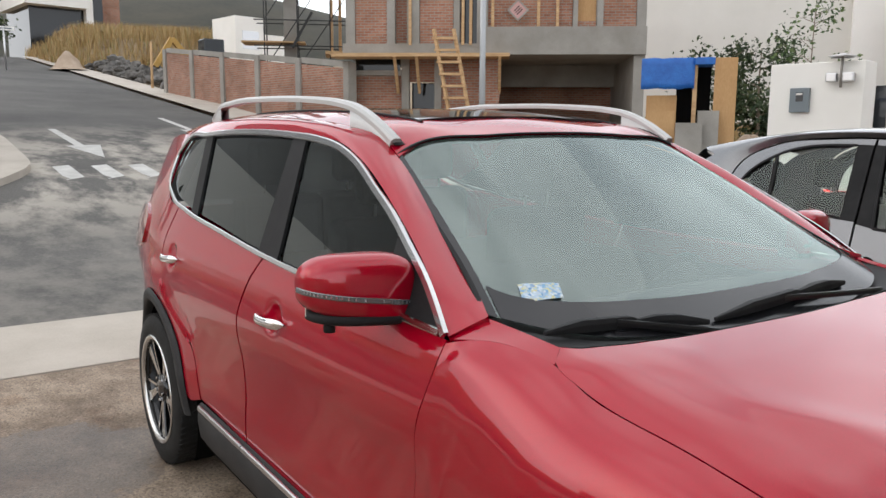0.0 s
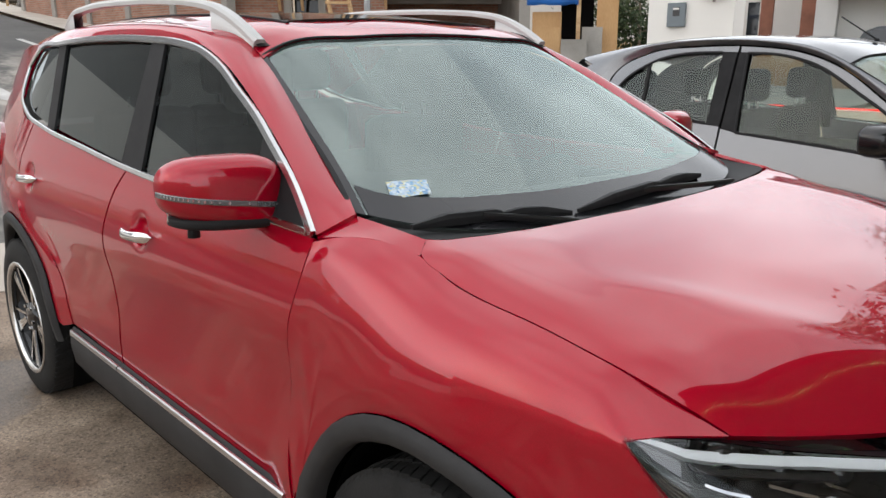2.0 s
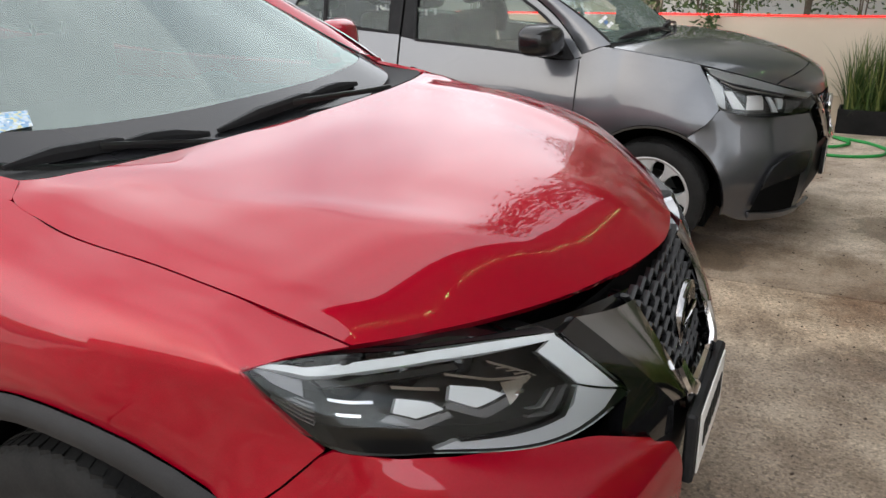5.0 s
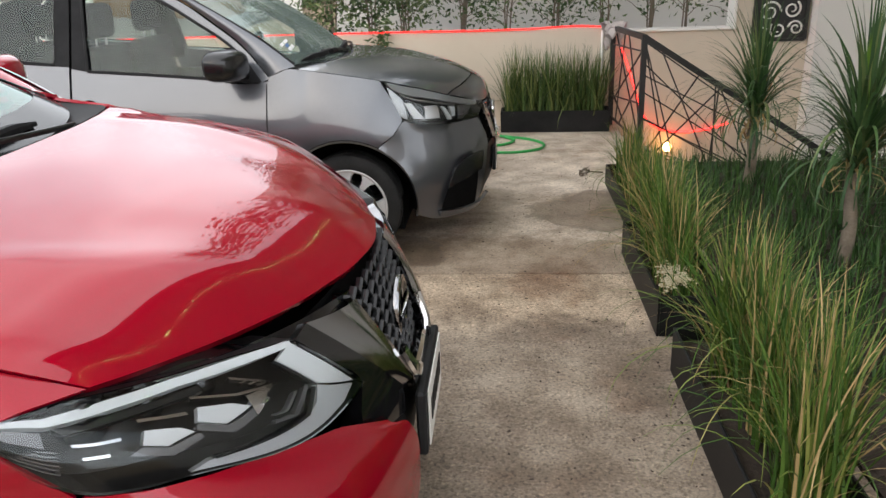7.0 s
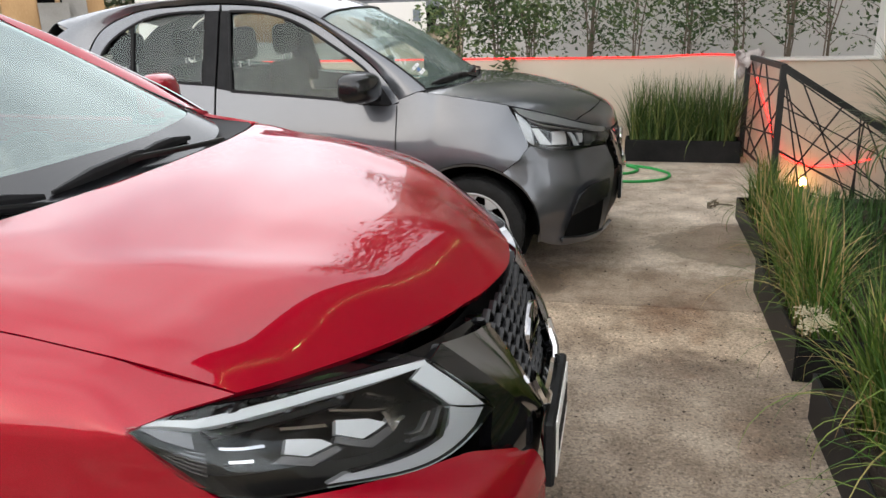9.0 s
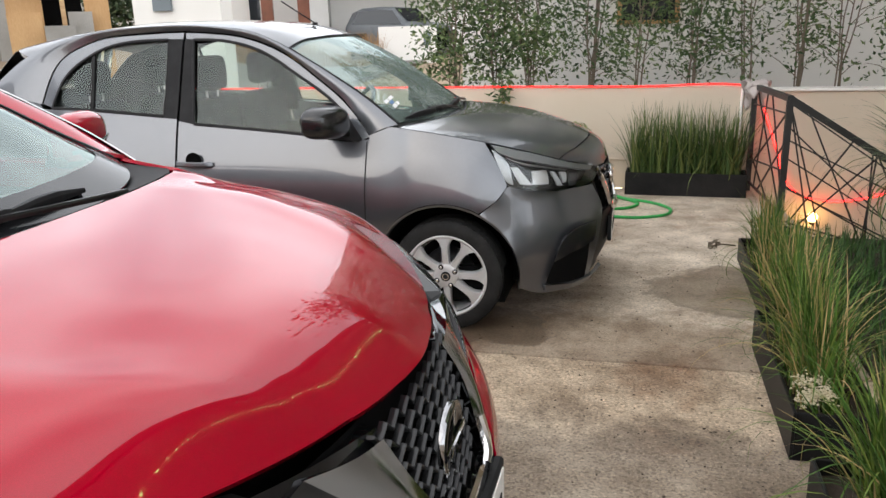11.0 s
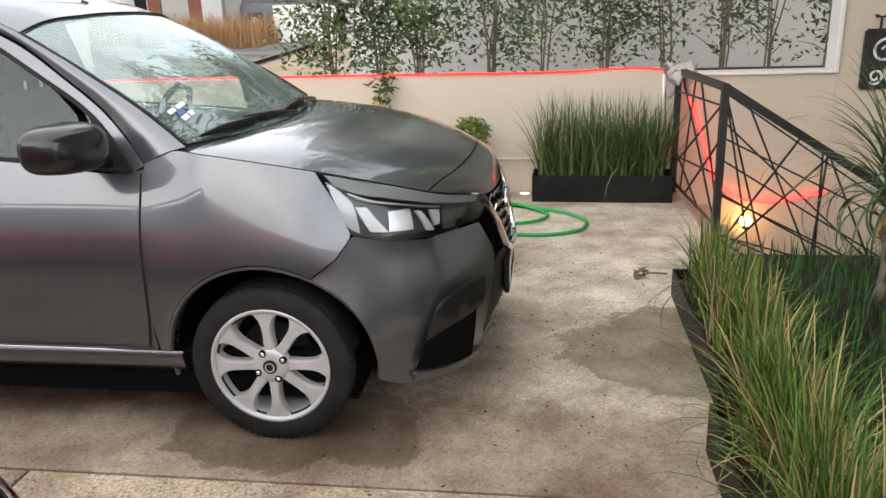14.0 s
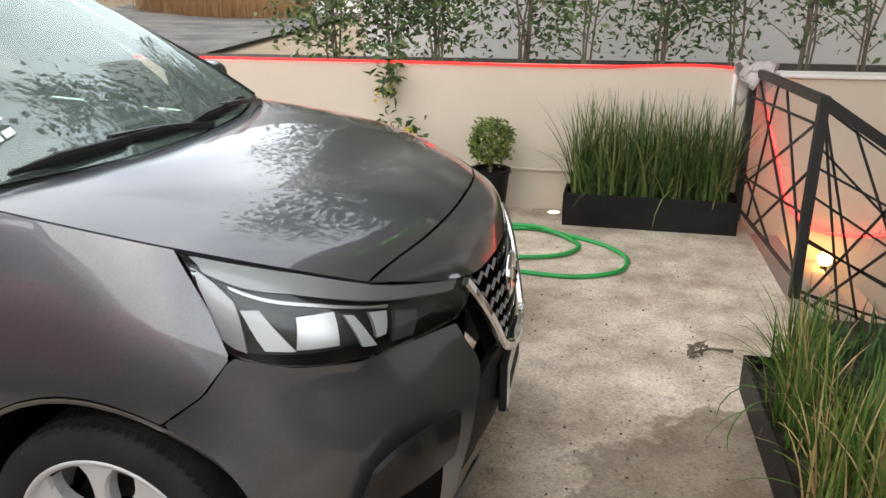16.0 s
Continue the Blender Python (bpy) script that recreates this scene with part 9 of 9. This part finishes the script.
def tree(at, h, crown_r, leaves, seed, label, mat, size, trunk=0.06, low=0.35):
    o = thing("tree", label, "tree", at)
    r = random.Random(seed)
    bm = bmesh.new()
    add_tube(bm, spline([(0, 0, -0.1), (0.05, 0.02, h * 0.3), (-0.04, 0.05, h * 0.6), (0.02, 0.0, h * 0.95)], 10), trunk, 7, 0.25)
    tips = []
    for k in range(16):
        z = h * r.uniform(low, 0.9)
        a, ln = r.uniform(0, math.tau), crown_r * r.uniform(0.5, 1.0)
        e = Vector((math.cos(a) * ln, math.sin(a) * ln, z + ln * r.uniform(0.1, 0.6)))
        add_tube(bm, [(0, 0, z), tuple(e * 0.5 + Vector((0, 0, z * 0.5 + 0.05))), tuple(e)], trunk * 0.35, 5, 0.3)
        tips += [tuple(e), tuple(e * 0.7 + Vector((0, 0, z * 0.3)))]
    part("trunk", bm, BARK, o, "thin brown trunk with limbs")
    v, f = leaf_cloud(tips, leaves, size, seed + 1, (crown_r * 0.22,) * 3, 1.8)
    link_mesh("crown", v, f, mat, o, "open leafy crown")


DK = leafy("dark_leaf", [(0.0, (0.018, 0.035, 0.014)), (0.7, (0.05, 0.075, 0.03)), (1.0, (0.10, 0.12, 0.05))])
tree((-13.6, 20.2, 0.9), 3.4, 1.1, 2400, 71, "dark green bushy tree by the shed", DK, 0.16, low=0.1)
tree((-14.9, 19.9, 0.9), 3.2, 1.1, 2000, 72, "dark green bushy tree by the shed", DK, 0.16, low=0.1)
tree((-10.0, 16.9, 0.5), 4.6, 0.9, 420, 73, "young sparse sapling before the white house", LEAF, 0.12, 0.03, 0.45)
tree((-67.0, 2.8, 6.0), 3.6, 2.2, 1800, 74, "small round tree beside the uphill street", DK, 0.3)

tree((0.7, 7.9, 0.7), 5.6, 1.7, 2600, 75, "leafy tree behind the boundary wall", LEAF, 0.17, 0.022, 0.5)
tree((2.9, 8.0, 0.7), 5.4, 1.5, 2000, 76, "leafy tree behind the boundary wall", LEAF, 0.17, 0.022, 0.5)


def heap(name, at, rx_, ry_, h, mat, label, seed, rough=0.12):
    vs, fs = [], []
    n, m = 14, 22
    for i in range(n):
        t = i / (n - 1)
        for j in range(m):
            a = j * math.tau / m
            d = 1 + rough * noise.noise(Vector((math.cos(a) * 2, math.sin(a) * 2, t * 3 + seed)))
            vs.append((rx_ * t * d * math.cos(a), ry_ * t * d * math.sin(a), h * (math.cos(t * math.pi) + 1) / 2 * d - 0.05))
    for i in range(n - 1):
        for j in range(m):
            fs.append((i * m + j, (i + 1) * m + j, (i + 1) * m + (j + 1) % m, i * m + (j + 1) % m))
    o = link_mesh(name, vs, fs, mat, None, smooth=True)
    o.matrix_world = pose(*at)
    tagged(o, label, "heap")


SAND = surface("sand", (0.30, 0.22, 0.16), (0.42, 0.33, 0.25), 0.95, 2, 60, 0.5)
heap("sand_mound", (-11.2, 17.2, 0.5), 1.6, 1.0, 0.75, SAND, "low heap of brown sand", 1)
heap("sand_mound", (-12.6, 18.4, 0.6), 1.3, 1.0, 0.9, SAND, "low heap of brown sand", 2)
heap("sand_mound", (-58.0, 7.9, 5.5), 2.2, 1.3, 1.3, SAND, "pale pink sand heap by the kerb", 3)


def rubble():
    r = random.Random(12)
    ROCK = surface("dark_rubble", (0.045, 0.043, 0.040), (0.20, 0.185, 0.17), 0.9, 1.5, 20, 0.6, vary=0.3)
    for k in range(230):
        x = r.uniform(-60, -38)
        y = 9.5 + r.uniform(0, 2.8)
        s = r.uniform(0.12, 0.46)
        bm = bmesh.new()
        bmesh.ops.create_icosphere(bm, subdivisions=2, radius=s)
        for v in bm.verts:
            v.co *= 1 + 0.55 * noise.noise(v.co.normalized() * 1.6 + Vector((k, 0, 0)))
            v.co.z *= 0.65
        o = part("rubble_stone", bm, ROCK, None)
        o.matrix_world = pose(x, y, rise(x, y) + s * 0.45 + 0.75 * r.random() * max(0.0, 1 - abs(y - 10.9) / 1.5), 0, 0, r.uniform(0, 360))
        tagged(o, "dark broken stone in a rubble pile", "stone", "rubble pile")


rubble()
pole = thing("timber_pole", "leaning yellow timber pole at the roadside", "pole", (-40.5, 8.9, rise(-40.5, 8.9)))
tube("pole", [(0, 0, -0.2), (-0.03, 0.02, 1.2), (-0.08, 0.05, 2.4)], 0.07, TIMBER, pole, sides=8, taper=0.8)

# upper houses and hill
block_house("hill_house", "white and dark modern house up the hill", (-88.0, 13.5, 11.2), 98, [
    ("lower_wall", (-4.0, 0.0, -3.0), (1.2, 8.0, 2.4), WINDARK), ("balcony", (-4.7, -1.5, 2.4), (1.2, 8.0, 3.5), WALLW), ("tower", (1.2, -0.8, -3.0), (1.9, 8.0, 8.0), WALLW),
    ("upper_window", (-4.2, -0.5, 3.5), (1.2, 8.0, 5.0), WINDARK), ("roof", (-5.0, -1.8, 5.0), (1.2, 8.5, 5.5), WALLW), ("tower_window", (1.9, -0.7, -3.0), (2.9, 8.0, 8.0), WINDARK), ("brick_side", (2.9, 0.0, -3.0), (4.9, 6.0, 4.2), BRICKS)])
block_house("hill_house", "unfinished low grey building up the hill", (-92.0, -3.0, 11.0), 90, [("wall", (0.0, 0.0, -2.0), (6.0, 6.0, 3.0), GREYC), ("floor_slab", (-0.5, -1, 3.0), (6.5, 6.5, 3.4), GREYC), ("upper_wall", (1.0, 0.2, 3.4), (5.0, 6.0, 5.6), BRICKS), ("roof", (-0.5, -1.0, 5.6), (6.5, 6.5, 6.0), GREYC)])
block_house("white_shed", "row of low white site cabins", (-59.3, 19.7, 7.7), 100, [("wall", (0.8, 0.4, -1.5), (3.4, 4.0, 2.7), WALLW), ("shutter", (1.4, 0.37, 0.2), (2.9, 0.4, 1.6), SATIN), ("wall", (3.6, 1.5, -1.5), (6.0, 4.0, 1.6), WALLW)])


def excavator():
    o = thing("excavator", "yellow excavator with a raised arm behind the fence", "digger", (-45.6, 12.3, 4.5))
    YEL = surface("machine_yellow", (0.36, 0.20, 0.04), (0.46, 0.28, 0.07), 0.6, 3, 40, 0.2)
    box("cab", (-0.6, 0.8, 0.6), (0.6, 2.0, 2.3), WINDARK, o, 0.05)
    box("body", (-1.0, 0.4, 0.0), (1.0, 2.2, 0.7), YEL, o, 0.08)
    for a, b in (((0, 0.4, 0.7), (0.1, -0.9, 2.2)), ((0.1, -0.9, 2.2), (0.1, -1.9, 0.6))):
        bm = bmesh.new()
        bar(bm, a, b, 0.28)
        part("arm", bm, YEL, o)


excavator()


def street_sign():
    o = thing("street_sign", "plain white street name sign on a post", "sign", (-55.0, 3.9, rise(-55, 3.9)))
    tube("post", [(0, 0, -0.2), (0, 0, 2.6)], 0.05, SATIN, o)
    box("sign_plate", (-0.03, -0.6, 2.4), (0.03, 0.6, 2.65), WALLW, o)
    box("name_bar", (0.031, -0.45, 2.48), (0.036, 0.45, 2.56), METERG, o)


street_sign()


def hill():
    vs, fs = [], []
    n, m = 60, 8
    for i in range(n):
        a = radians(60 + 130 * i / (n - 1))
        for j in range(m):
            t = j / (m - 1)
            d = 190 + 190 * t
            top = 30 + 28 * math.exp(-((math.degrees(a) - 163) / 16) ** 2) + 4 * noise.noise(Vector((i * 0.22, 0, 0)))
            vs.append((d * math.cos(a), d * math.sin(a), 2 + top * math.sin(t * math.pi / 2) ** 0.8 + 1.2 * noise.noise(Vector((i * 0.7, j * 0.9, 2)))))
    for i in range(n - 1):
        for j in range(m - 1):
            fs.append((i * m + j, (i + 1) * m + j, (i + 1) * m + j + 1, i * m + j + 1))
    o = link_mesh("backdrop", vs, fs, HILL, None, smooth=True)
    tagged(o, "dark scrub-covered hill on the skyline", "hill", kind="structure")


hill()

# road paint: an arrow and crossing bars on the side street
def paint(name, pts, label):
    o = link_mesh(name, [(x, y, rise(x, y) - 0.012) for x, y in pts], [tuple(range(len(pts)))], WPAINT, None)
    tagged(o, label, "road marking", kind="structure")


paint("road_arrow", [(-23.1, 1.53), (-19.65, 1.62), (-19.6, 1.42), (-17.6, 1.88), (-19.75, 2.22), (-19.72, 1.84), (-23.1, 1.73)], "worn white arrow painted on the asphalt")
paint("road_arrow", [(-26.5, 5.38), (-23.1, 5.38), (-23.1, 5.15), (-21.9, 5.20), (-23.9, 5.72), (-23.4, 5.58), (-26.5, 5.58)], "worn white arrow painted on the asphalt")
for k in range(7):
    y = 0.64 + 0.73 * k
    paint("crossing_bar", [(-16.45, y), (-14.9, y + 0.02), (-15.1, y + 0.36), (-16.6, y + 0.34)], "worn white crossing bar on the asphalt")
corner = thing("kerb_island", "pale rounded pavement corner with a raised kerb", "kerb", (0, 0, 0), kind="structure")
vs = [(-13.75 - 2.9 + 2.9 * math.cos(a), 0.25 - 2.4 + 2.4 * math.sin(a)) for a in np.linspace(-0.3, math.pi / 2, 18)] + [(-20, 0.2), (-30, -0.4), (-60, -1.2), (-60, -9.0), (-14.2, -9.0)]
bm = bmesh.new()
f_ = bm.faces.new([bm.verts.new((x, y, rise(x, y) + 0.12)) for x, y in vs])
e_ = bmesh.ops.extrude_face_region(bm, geom=[f_])
for v in e_["geom"]:
    if isinstance(v, bmesh.types.BMVert):
        v.co.z -= 0.35
bmesh.ops.recalc_face_normals(bm, faces=bm.faces[:])
part("kerb_body", bm, CONC_L, corner)
